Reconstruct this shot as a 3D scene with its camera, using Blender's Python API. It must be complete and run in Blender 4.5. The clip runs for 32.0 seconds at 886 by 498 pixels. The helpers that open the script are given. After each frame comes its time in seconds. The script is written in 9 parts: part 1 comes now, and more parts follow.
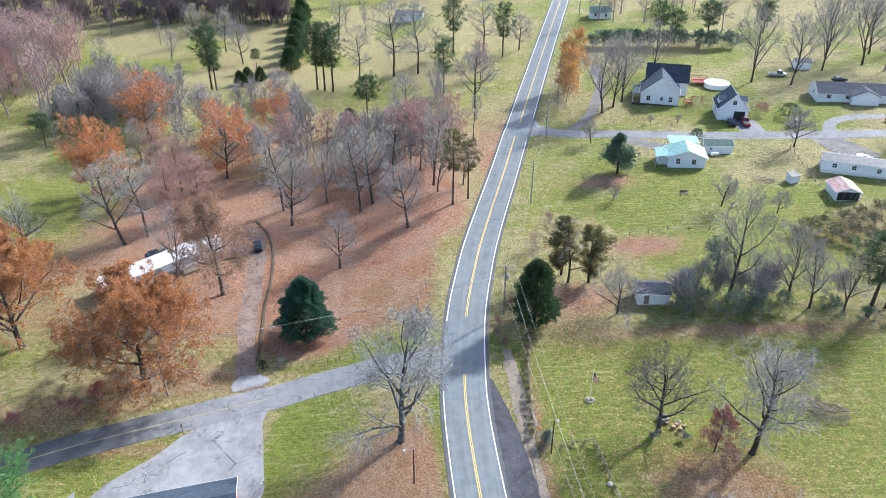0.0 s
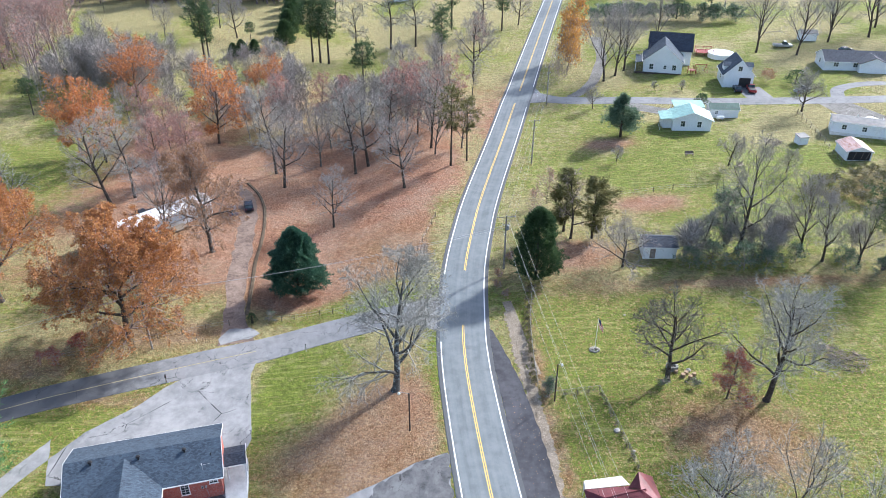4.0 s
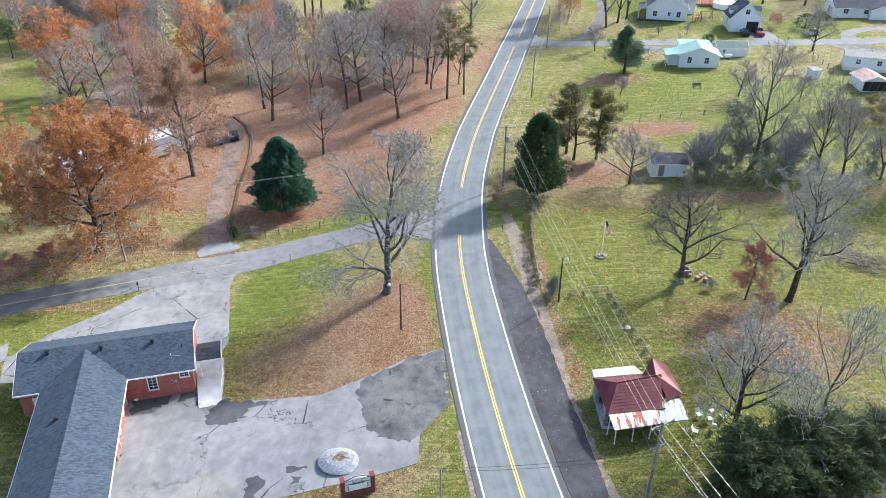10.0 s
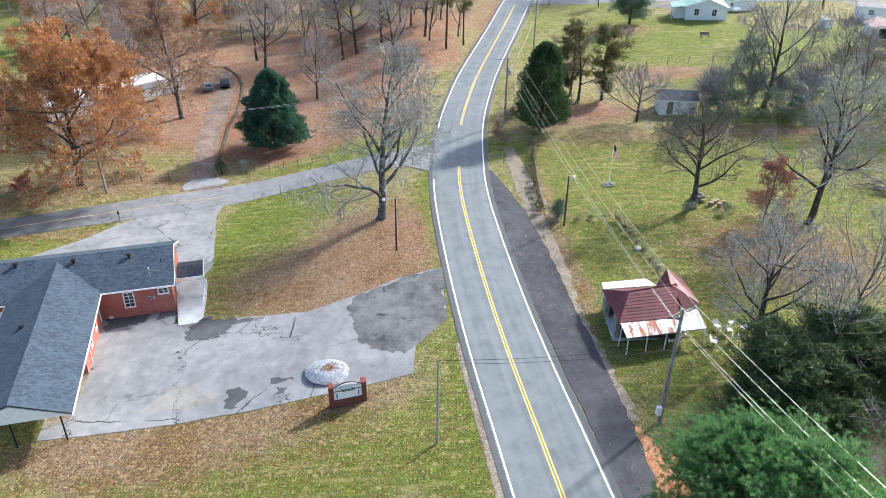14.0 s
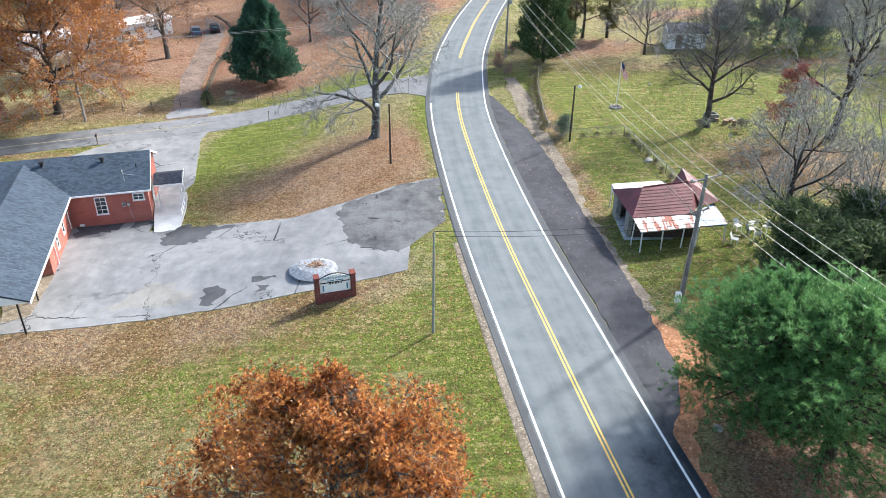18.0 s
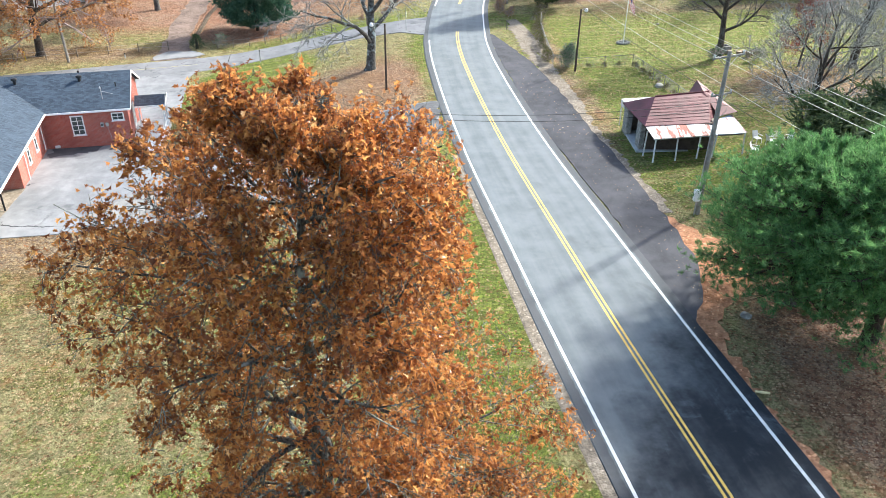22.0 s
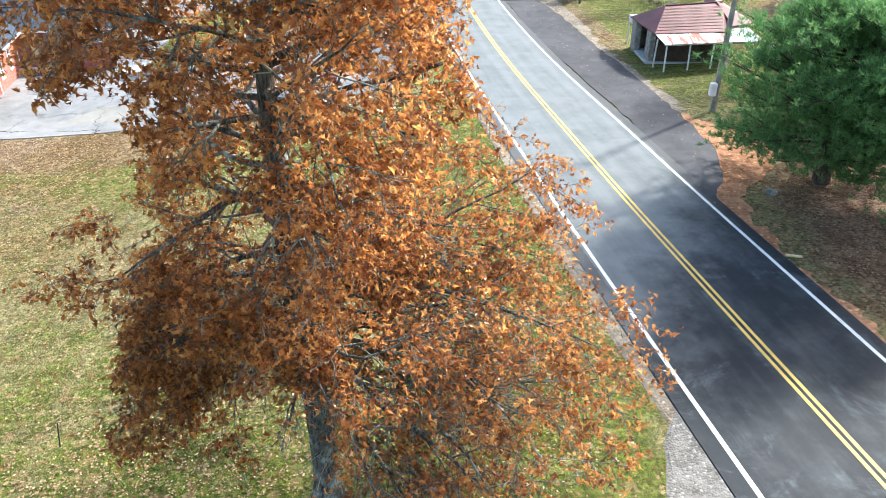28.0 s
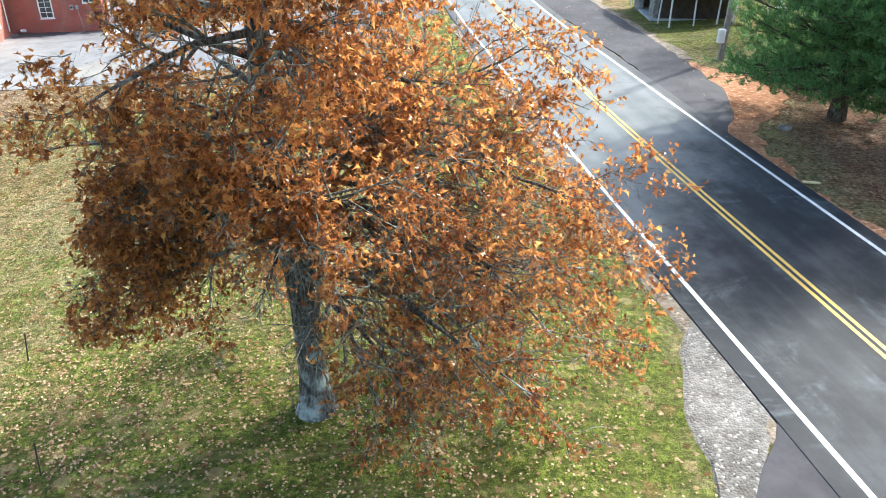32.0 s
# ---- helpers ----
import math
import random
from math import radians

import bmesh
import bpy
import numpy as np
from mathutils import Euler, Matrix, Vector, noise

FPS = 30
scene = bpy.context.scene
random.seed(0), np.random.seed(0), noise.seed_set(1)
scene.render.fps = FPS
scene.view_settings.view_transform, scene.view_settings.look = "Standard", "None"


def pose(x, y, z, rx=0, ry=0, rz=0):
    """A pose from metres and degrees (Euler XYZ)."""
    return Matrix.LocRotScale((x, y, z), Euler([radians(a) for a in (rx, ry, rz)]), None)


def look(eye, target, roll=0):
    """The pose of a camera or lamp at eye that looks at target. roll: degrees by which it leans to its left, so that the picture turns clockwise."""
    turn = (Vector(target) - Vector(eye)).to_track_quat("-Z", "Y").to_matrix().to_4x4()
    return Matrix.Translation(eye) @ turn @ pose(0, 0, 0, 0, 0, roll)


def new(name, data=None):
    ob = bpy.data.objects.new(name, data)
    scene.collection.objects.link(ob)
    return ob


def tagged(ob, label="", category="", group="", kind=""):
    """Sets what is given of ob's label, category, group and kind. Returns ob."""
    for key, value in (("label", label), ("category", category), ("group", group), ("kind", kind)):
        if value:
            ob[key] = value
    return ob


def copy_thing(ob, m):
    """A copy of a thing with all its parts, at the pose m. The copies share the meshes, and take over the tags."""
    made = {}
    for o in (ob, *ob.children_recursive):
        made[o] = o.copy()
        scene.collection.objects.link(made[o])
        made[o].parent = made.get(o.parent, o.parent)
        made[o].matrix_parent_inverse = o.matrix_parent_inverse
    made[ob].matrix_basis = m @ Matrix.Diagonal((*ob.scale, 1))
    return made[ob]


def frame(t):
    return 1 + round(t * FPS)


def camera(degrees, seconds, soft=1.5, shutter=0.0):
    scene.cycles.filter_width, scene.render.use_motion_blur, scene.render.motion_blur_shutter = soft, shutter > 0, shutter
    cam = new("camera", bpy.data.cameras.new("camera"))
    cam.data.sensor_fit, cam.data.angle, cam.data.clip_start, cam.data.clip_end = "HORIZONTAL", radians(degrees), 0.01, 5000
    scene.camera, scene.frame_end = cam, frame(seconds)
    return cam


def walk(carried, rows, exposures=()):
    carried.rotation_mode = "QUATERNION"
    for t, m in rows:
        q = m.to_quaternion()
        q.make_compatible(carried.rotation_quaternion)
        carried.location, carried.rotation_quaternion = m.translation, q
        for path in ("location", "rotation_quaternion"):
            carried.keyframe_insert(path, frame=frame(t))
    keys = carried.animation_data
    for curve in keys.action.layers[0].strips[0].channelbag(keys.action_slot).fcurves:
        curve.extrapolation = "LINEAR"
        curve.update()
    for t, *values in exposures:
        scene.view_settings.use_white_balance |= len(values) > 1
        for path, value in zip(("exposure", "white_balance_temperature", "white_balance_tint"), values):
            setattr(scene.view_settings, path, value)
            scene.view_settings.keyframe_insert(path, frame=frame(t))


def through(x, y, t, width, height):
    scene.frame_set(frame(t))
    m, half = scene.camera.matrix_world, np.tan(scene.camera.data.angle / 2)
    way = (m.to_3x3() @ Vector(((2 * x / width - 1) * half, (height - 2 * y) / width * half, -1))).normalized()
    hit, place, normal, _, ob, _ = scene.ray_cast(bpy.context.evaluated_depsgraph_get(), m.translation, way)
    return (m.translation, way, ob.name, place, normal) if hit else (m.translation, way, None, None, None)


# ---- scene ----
# the drone comes straight down beside the road, looking north
cam = camera(61.4, 32.0, soft=0.6)
METRES, EYE, TILT, LEAN, TURN = 62.0, 75.7, -30.5, 0.0, 0.0
LONG = 1.2
ROWS = [
    (0.0, 0.0, 0.0, 0.0, 0.0, 0.0, -0.0),
    (0.5, 0.0001, 0.0056, -0.0124, -0.01, 0.04, 0.0),
    (1.0, -0.0003, 0.0126, -0.0279, -0.06, 0.06, -0.01),
    (1.5, -0.001, 0.0211, -0.0446, -0.09, 0.06, -0.02),
    (2.0, 0.0014, 0.0312, -0.0636, -0.08, 0.13, -0.03),
    (2.5, -0.0004, 0.0417, -0.0824, -0.14, 0.18, -0.05),
    (3.0, 0.0005, 0.0514, -0.1011, -0.17, 0.23, -0.06),
    (3.5, 0.0008, 0.0612, -0.1204, -0.17, 0.28, -0.06),
    (5.5, 0.0037, 0.0958, -0.197, -0.22, 0.44, -0.1),
    (6.0, 0.0042, 0.1036, -0.2159, -0.24, 0.5, -0.1),
    (6.5, 0.0035, 0.1132, -0.2354, -0.29, 0.56, -0.13),
    (7.0, 0.0042, 0.1222, -0.2541, -0.3, 0.6, -0.15),
    (7.5, 0.0049, 0.1309, -0.2722, -0.34, 0.64, -0.15),
    (8.0, 0.0061, 0.1396, -0.2908, -0.36, 0.68, -0.17),
    (8.5, 0.0061, 0.1483, -0.3091, -0.41, 0.72, -0.18),
    (9.0, 0.0056, 0.1575, -0.3271, -0.45, 0.76, -0.2),
    (9.5, 0.006, 0.1662, -0.3455, -0.47, 0.8, -0.22),
    (10.0, 0.0058, 0.1739, -0.3647, -0.48, 0.84, -0.23),
    (10.5, 0.0057, 0.1827, -0.3838, -0.49, 0.85, -0.23),
    (11.0, 0.0055, 0.1916, -0.4022, -0.51, 0.85, -0.24),
    (11.5, 0.0056, 0.2005, -0.4204, -0.53, 0.86, -0.26),
    (12.0, 0.0063, 0.2094, -0.4384, -0.54, 0.86, -0.27),
    (12.5, 0.007, 0.2184, -0.4561, -0.53, 0.87, -0.28),
    (13.0, 0.0076, 0.2275, -0.4741, -0.53, 0.9, -0.29),
    (13.5, 0.0076, 0.2373, -0.492, -0.56, 0.93, -0.3),
    (14.0, 0.0087, 0.2462, -0.5097, -0.56, 0.96, -0.31),
    (14.5, 0.0091, 0.2554, -0.5278, -0.56, 0.99, -0.29),
    (16.5, 0.0113, 0.2916, -0.6003, -0.65, 1.06, -0.28),
    (17.0, 0.0117, 0.3009, -0.6178, -0.65, 1.08, -0.3),
    (17.5, 0.0119, 0.3095, -0.6345, -0.68, 1.08, -0.35),
    (18.0, 0.0124, 0.3181, -0.6507, -0.68, 1.12, -0.37),
    (18.5, 0.0132, 0.326, -0.6664, -0.69, 1.14, -0.37),
    (19.0, 0.0136, 0.3339, -0.6815, -0.72, 1.18, -0.36),
    (19.5, 0.0142, 0.3409, -0.6956, -0.74, 1.2, -0.38),
    (20.0, 0.0152, 0.3474, -0.7083, -0.73, 1.19, -0.39),
    (20.5, 0.0149, 0.355, -0.7207, -0.74, 1.21, -0.38),
    (21.0, 0.0147, 0.3619, -0.7327, -0.72, 1.23, -0.35),
    (21.5, 0.0149, 0.3677, -0.7443, -0.7, 1.25, -0.33),
    (22.0, 0.0152, 0.3733, -0.756, -0.7, 1.27, -0.36),
    (22.5, 0.0157, 0.3788, -0.7671, -0.77, 1.32, -0.38),
    (23.0, 0.017, 0.3837, -0.7772, -0.75, 1.33, -0.38),
    (23.5, 0.0176, 0.3886, -0.7868, -0.76, 1.34, -0.4),
    (24.0, 0.018, 0.3931, -0.7959, -0.74, 1.39, -0.35),
    (24.5, 0.0186, 0.3975, -0.8039, -0.76, 1.42, -0.36),
    (25.0, 0.0192, 0.402, -0.8122, -0.76, 1.44, -0.35),
    (25.5, 0.0194, 0.4054, -0.8198, -0.75, 1.44, -0.37),
    (26.0, 0.0195, 0.4084, -0.8268, -0.75, 1.44, -0.37),
    (26.5, 0.0196, 0.4113, -0.834, -0.75, 1.44, -0.41),
    (28.5, 0.0212, 0.4216, -0.8574, -0.61, 1.64, -0.42),
    (29.0, 0.0217, 0.424, -0.8631, -0.65, 1.67, -0.43),
    (29.5, 0.0216, 0.4269, -0.8683, -0.64, 1.71, -0.39),
    (30.0, 0.0213, 0.4297, -0.8737, -0.65, 1.74, -0.39),
    (30.5, 0.0211, 0.4322, -0.8792, -0.65, 1.76, -0.45),
    (31.0, 0.0213, 0.4349, -0.8849, -0.66, 1.77, -0.43),
    (31.5, 0.0216, 0.4375, -0.8905, -0.68, 1.82, -0.43),
    (32.0, 0.022, 0.4405, -0.8963, -0.67, 1.86, -0.47),
]
walk(cam, [(t, pose(0, 0, EYE, TILT, LEAN, TURN) @ pose(METRES * x, METRES * LONG * y, METRES * z, 90 + pitch / LONG, roll, yaw / LONG)) for t, x, y, z, yaw, pitch, roll in ROWS],
     [(0.0, 1.19, 5900, 10), (9.0, 1.19, 6150, 9), (13.0, 1.20, 6250, 8), (19.0, 1.34, 6400, 7), (24.0, 1.64, 6450, 5), (28.0, 1.70, 6500, 5), (32.0, 1.70, 6550, 5)])

# hazy autumn sun from the north-east and a pale sky
SUN_DIR = Vector((0.76, 0.65, 0.68)).normalized()
world = bpy.data.worlds.new("sky")
scene.world = world
world.use_nodes = True
sky = world.node_tree.nodes.new("ShaderNodeTexSky")
sky.sky_type, sky.sun_disc = "NISHITA", False
sky.sun_elevation = math.asin(SUN_DIR.z)
sky.sun_rotation = math.atan2(SUN_DIR.x, SUN_DIR.y)
sky.air_density, sky.dust_density, sky.ozone_density = 1.0, 2.5, 1.0
world.node_tree.links.new(sky.outputs[0], world.node_tree.nodes["Background"].inputs[0])
world.node_tree.nodes["Background"].inputs[1].default_value = 0.15
sun_data = bpy.data.lights.new("sun", "SUN")
sun_data.energy, sun_data.angle, sun_data.color = 3.5, radians(4.0), (1.0, 0.975, 0.945)
sun = new("sun", sun_data)
sun.matrix_world = look(SUN_DIR * 300, (0, 0, 0))


# ---- small tools ----
def smooth(t):
    t = min(1.0, max(0.0, t))
    return t * t * (3 - 2 * t)


def ground_z(x, y):
    """Height of the ground: falls away west of the road, rises to the north-east."""
    left = (2.2 + 1.6 * smooth((y - 45) / 40)) * smooth((1.5 - x) / 29)
    right = 0.035 * max(0, min(x, 110) - 6) * smooth((x - 6) / 8)
    north = 0.0095 * max(0, min(y, 260) - 75) * smooth((y - 75) / 20)
    oak_lawn = 0.62 * smooth((4.5 - x) / 6) * smooth((52 - y) / 8) * smooth((x + 30) / 16)
    return -left - oak_lawn + right + north + 1.2 * smooth((x - 25) / 25) * smooth((y - 95) / 50)


def at_ground(x, y, turn=0.0, size=1.0, dz=0.0):
    return Matrix.Translation((x, y, ground_z(x, y) + dz)) @ pose(0, 0, 0, 0, 0, turn) @ Matrix.Diagonal((size, size, size, 1))


def mesh_of(name, verts, faces, material, smooth_shade=False):
    me = bpy.data.meshes.new(name)
    me.from_pydata([tuple(v) for v in verts], [], [tuple(f) for f in faces])
    me.materials.append(material)
    if smooth_shade:
        me.polygons.foreach_set("use_smooth", [True] * len(me.polygons))
    me.update()
    return me


def mesh_arrays(name, verts, faces, material, smooth_shade=False):
    """A mesh from arrays: verts (n, 3), faces (m, k) all with k corners."""
    me = bpy.data.meshes.new(name)
    n, (m, k) = len(verts), faces.shape
    me.vertices.add(n)
    me.vertices.foreach_set("co", np.ascontiguousarray(verts, dtype=np.float32).ravel())
    me.loops.add(m * k)
    me.loops.foreach_set("vertex_index", np.ascontiguousarray(faces, dtype=np.int32).ravel())
    me.polygons.add(m)
    me.polygons.foreach_set("loop_start", np.arange(0, m * k, k, dtype=np.int32))
    me.polygons.foreach_set("use_smooth", np.full(m, smooth_shade))
    me.materials.append(material)
    me.update(calc_edges=True)
    me.validate()
    return me


def from_bm(name, bm, material, smooth_shade=False):
    bmesh.ops.recalc_face_normals(bm, faces=bm.faces)
    me = bpy.data.meshes.new(name)
    bm.to_mesh(me)
    bm.free()
    me.materials.append(material)
    if smooth_shade:
        me.polygons.foreach_set("use_smooth", [True] * len(me.polygons))
    return me


def part(name, data, material, parent, label=""):
    """A bmesh or a mesh as ONE object under a thing or a part."""
    if isinstance(data, bmesh.types.BMesh):
        data = from_bm(name, data, material)
    ob = new(name, data)
    ob.parent = parent
    if label:
        ob["label"] = label
    return ob


def thing(name, label, category, m, group="", kind=""):
    ob = new(name)
    ob.empty_display_size = 0.3
    ob.matrix_world = m
    return tagged(ob, label, category, group, kind)


def box(x0, x1, y0, y1, z0, z1, bevel=0.0, bm=None):
    own = bmesh.new()
    bmesh.ops.create_cube(own, size=1.0, matrix=Matrix.Translation(((x0 + x1) / 2, (y0 + y1) / 2, (z0 + z1) / 2)) @ Matrix.Diagonal((x1 - x0, y1 - y0, z1 - z0, 1)))
    if bevel:
        bmesh.ops.bevel(own, geom=own.edges[:], offset=bevel, segments=1, affect="EDGES")
    if bm is None:
        return own
    tmp = bpy.data.meshes.new("tmp")
    own.to_mesh(tmp)
    own.free()
    bm.from_mesh(tmp)
    bpy.data.meshes.remove(tmp)
    return bm


def poly(points, faces, bm=None):
    bm = bm or bmesh.new()
    vs = [bm.verts.new(p) for p in points]
    for f in faces:
        bm.faces.new([vs[i] for i in f])
    return bm


def slab(corners, thick, bm=None):
    """A plate: corner points of its upper side, thickness downwards."""
    bm = bm or bmesh.new()
    a = [bm.verts.new(c) for c in corners]
    b = [bm.verts.new((c[0], c[1], c[2] - thick)) for c in corners]
    n = len(corners)
    bm.faces.new(a)
    bm.faces.new(b[::-1])
    for i in range(n):
        bm.faces.new((a[i], b[i], b[(i + 1) % n], a[(i + 1) % n]))
    return bm


def tube(points, radii, sides=8, cap=True, bm=None):
    """A tapered round bar along points."""
    bm = bm or bmesh.new()
    rings = []
    pts = [Vector(p) for p in points]
    for i, p in enumerate(pts):
        d = (pts[min(i + 1, len(pts) - 1)] - pts[max(i - 1, 0)]).normalized()
        u = d.orthogonal().normalized() if i == 0 else (u - d * u.dot(d)).normalized()
        v = d.cross(u)
        r = radii[i] if isinstance(radii, (list, tuple)) else radii
        rings.append([bm.verts.new(p + (u * math.cos(k * math.tau / sides) + v * math.sin(k * math.tau / sides)) * r) for k in range(sides)])
    for a, b in zip(rings, rings[1:]):
        for k in range(sides):
            bm.faces.new((a[k], a[(k + 1) % sides], b[(k + 1) % sides], b[k]))
    if cap:
        bm.faces.new(rings[0][::-1])
        bm.faces.new(rings[-1])
    return bm


# ---- materials ----
class Nodes:
    """Short names for building one node material."""

    def __init__(self, name):
        self.mat = bpy.data.materials.new(name)
        self.mat.use_nodes = True
        self.tree = self.mat.node_tree
        self.bsdf = self.tree.nodes["Principled BSDF"]
        self.pos = self.node("ShaderNodeNewGeometry").outputs["Position"]

    def node(self, kind):
        return self.tree.nodes.new(kind)

    def link(self, a, b):
        self.tree.links.new(a, b)

    def put(self, socket, value):
        if isinstance(value, bpy.types.NodeSocket):
            self.link(value, socket)
        else:
            socket.default_value = value

    def coords(self, scale=(1, 1, 1), turn=0.0, own=False):
        m = self.node("ShaderNodeMapping")
        self.link(self.node("ShaderNodeTexCoord").outputs["Object"] if own else self.pos, m.inputs["Vector"])
        m.inputs["Scale"].default_value = scale
        m.inputs["Rotation"].default_value = (0, 0, radians(turn))
        return m.outputs[0]

    def noise(self, scale, detail=4.0, rough=0.55, vec=None, dist=0.0):
        n = self.node("ShaderNodeTexNoise")
        self.link(vec or self.pos, n.inputs["Vector"])
        n.inputs["Scale"].default_value, n.inputs["Detail"].default_value = scale, detail
        n.inputs["Roughness"].default_value, n.inputs["Distortion"].default_value = rough, dist
        return n.outputs["Fac"]

    def cells(self, scale, vec=None, feature="F1", rand=1.0):
        n = self.node("ShaderNodeTexVoronoi")
        n.feature = feature
        self.link(vec or self.pos, n.inputs["Vector"])
        n.inputs["Scale"].default_value, n.inputs["Randomness"].default_value = scale, rand
        return n

    def ramp(self, fac, a, b):
        m = self.node("ShaderNodeMapRange")
        m.interpolation_type = "SMOOTHSTEP"
        self.put(m.inputs["Value"], fac)
        self.put(m.inputs["From Min"], a)
        self.put(m.inputs["From Max"], b)
        return m.outputs[0]

    def math(self, op, a, b=0.0):
        m = self.node("ShaderNodeMath")
        m.operation = op
        self.put(m.inputs[0], a)
        self.put(m.inputs[1], b)
        return m.outputs[0]

    def mix(self, fac, a, b, blend="MIX"):
        m = self.node("ShaderNodeMix")
        m.data_type, m.blend_type = "RGBA", blend
        self.put(m.inputs[0], fac)
        self.put(m.inputs[6], (*a, 1) if isinstance(a, tuple) else a)
        self.put(m.inputs[7], (*b, 1) if isinstance(b, tuple) else b)
        return m.outputs[2]

    def palette(self, fac, stops):
        r = self.node("ShaderNodeValToRGB")
        self.put(r.inputs[0], fac)
        e = r.color_ramp.elements
        while len(e) < len(stops):
            e.new(0.5)
        for i, (p, c) in enumerate(stops):
            e[i].position, e[i].color = p, (*c, 1)
        return r.outputs[0]

    def attribute(self, name):
        a = self.node("ShaderNodeAttribute")
        a.attribute_name = name
        s = self.node("ShaderNodeSeparateColor")
        self.link(a.outputs["Color"], s.inputs[0])
        return s.outputs

    def done(self, color, rough=0.8, bump=None, height=0.02, metal=0.0, spec=0.3):
        self.put(self.bsdf.inputs["Base Color"], (*color, 1) if isinstance(color, tuple) else color)
        self.put(self.bsdf.inputs["Roughness"], rough)
        self.put(self.bsdf.inputs["Metallic"], metal)
        self.put(self.bsdf.inputs["Specular IOR Level"], spec)
        if bump is not None:
            b = self.node("ShaderNodeBump")
            self.put(b.inputs["Height"], bump)
            b.inputs["Distance"].default_value = height
            self.link(b.outputs[0], self.bsdf.inputs["Normal"])
        return self.mat


def plain(name, color, rough=0.6, metal=0.0, vary=0.25, scale=3.0, spec=0.3, bump=0.003):
    """Paint, metal or plastic with slight wear at two scales."""
    n = Nodes(name)
    dark = tuple(c * (1 - vary) for c in color)
    light = tuple(min(0.95, c * (1 + vary * 0.6)) for c in color)
    a = n.noise(scale, 5)
    b = n.noise(scale * 14, 3)
    f = n.math("ADD", n.math("MULTIPLY", a, 0.7), n.math("MULTIPLY", b, 0.3))
    return n.done(n.mix(n.ramp(f, 0.3, 0.7), dark, light), n.math("ADD", rough - 0.08, n.math("MULTIPLY", b, 0.16)), b, bump, metal, spec)


def ground_material():
    n = Nodes("meadow")
    zone = n.attribute("zone")
    big = n.noise(0.06, 4, 0.6)
    mid = n.noise(0.55, 6, 0.7)
    fine = n.noise(6.0, 5, 0.75)
    grain = n.noise(38.0, 3, 0.7)
    tuft = n.ramp(n.math("ADD", n.math("MULTIPLY", fine, 0.6), n.math("MULTIPLY", grain, 0.4)), 0.42, 0.58)
    lush = n.mix(tuft, (0.070, 0.106, 0.015), (0.280, 0.345, 0.056))
    dry = n.mix(tuft, (0.155, 0.138, 0.058), (0.50, 0.450, 0.225))
    green = n.ramp(n.math("ADD", n.math("ADD", zone[1], n.math("MULTIPLY", n.math("SUBTRACT", mid, 0.5), 1.3)), n.math("MULTIPLY", n.math("SUBTRACT", big, 0.5), 1.0)), 0.28, 0.62)
    grass = n.mix(green, dry, lush)
    # clumps, mown bands and thin spots
    clump = n.ramp(n.noise(1.3, 8, 0.82), 0.38, 0.62)
    band = n.noise(1.0, 3, 0.6, n.coords((0.22, 1.9, 1), 32))
    grass = n.mix(n.math("MULTIPLY", n.math("SUBTRACT", 1.0, clump), 0.60), grass, (0.062, 0.064, 0.020))
    grass = n.mix(n.math("MULTIPLY", n.ramp(band, 0.50, 0.70), 0.35), grass, (0.42, 0.39, 0.16))
    bare = n.ramp(n.noise(0.23, 6, 0.72), 0.58, 0.70)
    grass = n.mix(n.math("MULTIPLY", bare, 0.35), grass, n.mix(tuft, (0.16, 0.105, 0.060), (0.40, 0.29, 0.17)))
    # fallen leaves lie as flecks, single and in drifts, the denser the more there are
    jig = n.node("ShaderNodeTexNoise")
    n.link(n.pos, jig.inputs["Vector"])
    jig.inputs["Scale"].default_value, jig.inputs["Detail"].default_value = 16.0, 3.0
    bent = n.node("ShaderNodeVectorMath")
    bent.operation = "MULTIPLY_ADD"
    n.link(jig.outputs["Color"], bent.inputs[0])
    bent.inputs[1].default_value = (0.20, 0.20, 0.0)
    n.link(n.pos, bent.inputs[2])
    cover = n.math("ADD", zone[0], n.math("MULTIPLY", n.math("SUBTRACT", mid, 0.5), 1.0))

    def flecks(scale):
        cell = n.cells(scale, bent.outputs[0], "F1")
        cs = n.node("ShaderNodeSeparateColor")
        n.link(cell.outputs["Color"], cs.inputs[0])
        shape = n.ramp(cell.outputs["Distance"], 0.50, 0.32)
        return n.math("MULTIPLY", shape, n.ramp(n.math("SUBTRACT", cover, cs.outputs[0]), -0.06, 0.06)), cs.outputs[1]

    there, shade = flecks(6.5)
    drift, tone = flecks(2.1)
    thick = n.ramp(cover, 0.50, 0.95)
    pale_stops = [(0.0, (0.10, 0.048, 0.020)), (0.35, (0.30, 0.17, 0.075)), (0.7, (0.60, 0.45, 0.25)), (1.0, (0.24, 0.10, 0.038))]
    red_stops = [(0.0, (0.11, 0.038, 0.026)), (0.4, (0.34, 0.135, 0.085)), (0.75, (0.60, 0.37, 0.26)), (1.0, (0.24, 0.070, 0.042))]
    leaf = n.mix(zone[2], n.palette(shade, pale_stops), n.palette(shade, red_stops))
    heap = n.mix(zone[2], n.palette(tone, pale_stops), n.palette(tone, red_stops))
    patchy = n.ramp(n.noise(0.16, 6, 0.7), 0.40, 0.60)
    carpet = n.mix(zone[2], n.mix(tuft, (0.085, 0.045, 0.022), (0.29, 0.165, 0.080)), n.mix(tuft, (0.180, 0.076, 0.060), (0.56, 0.265, 0.200)))
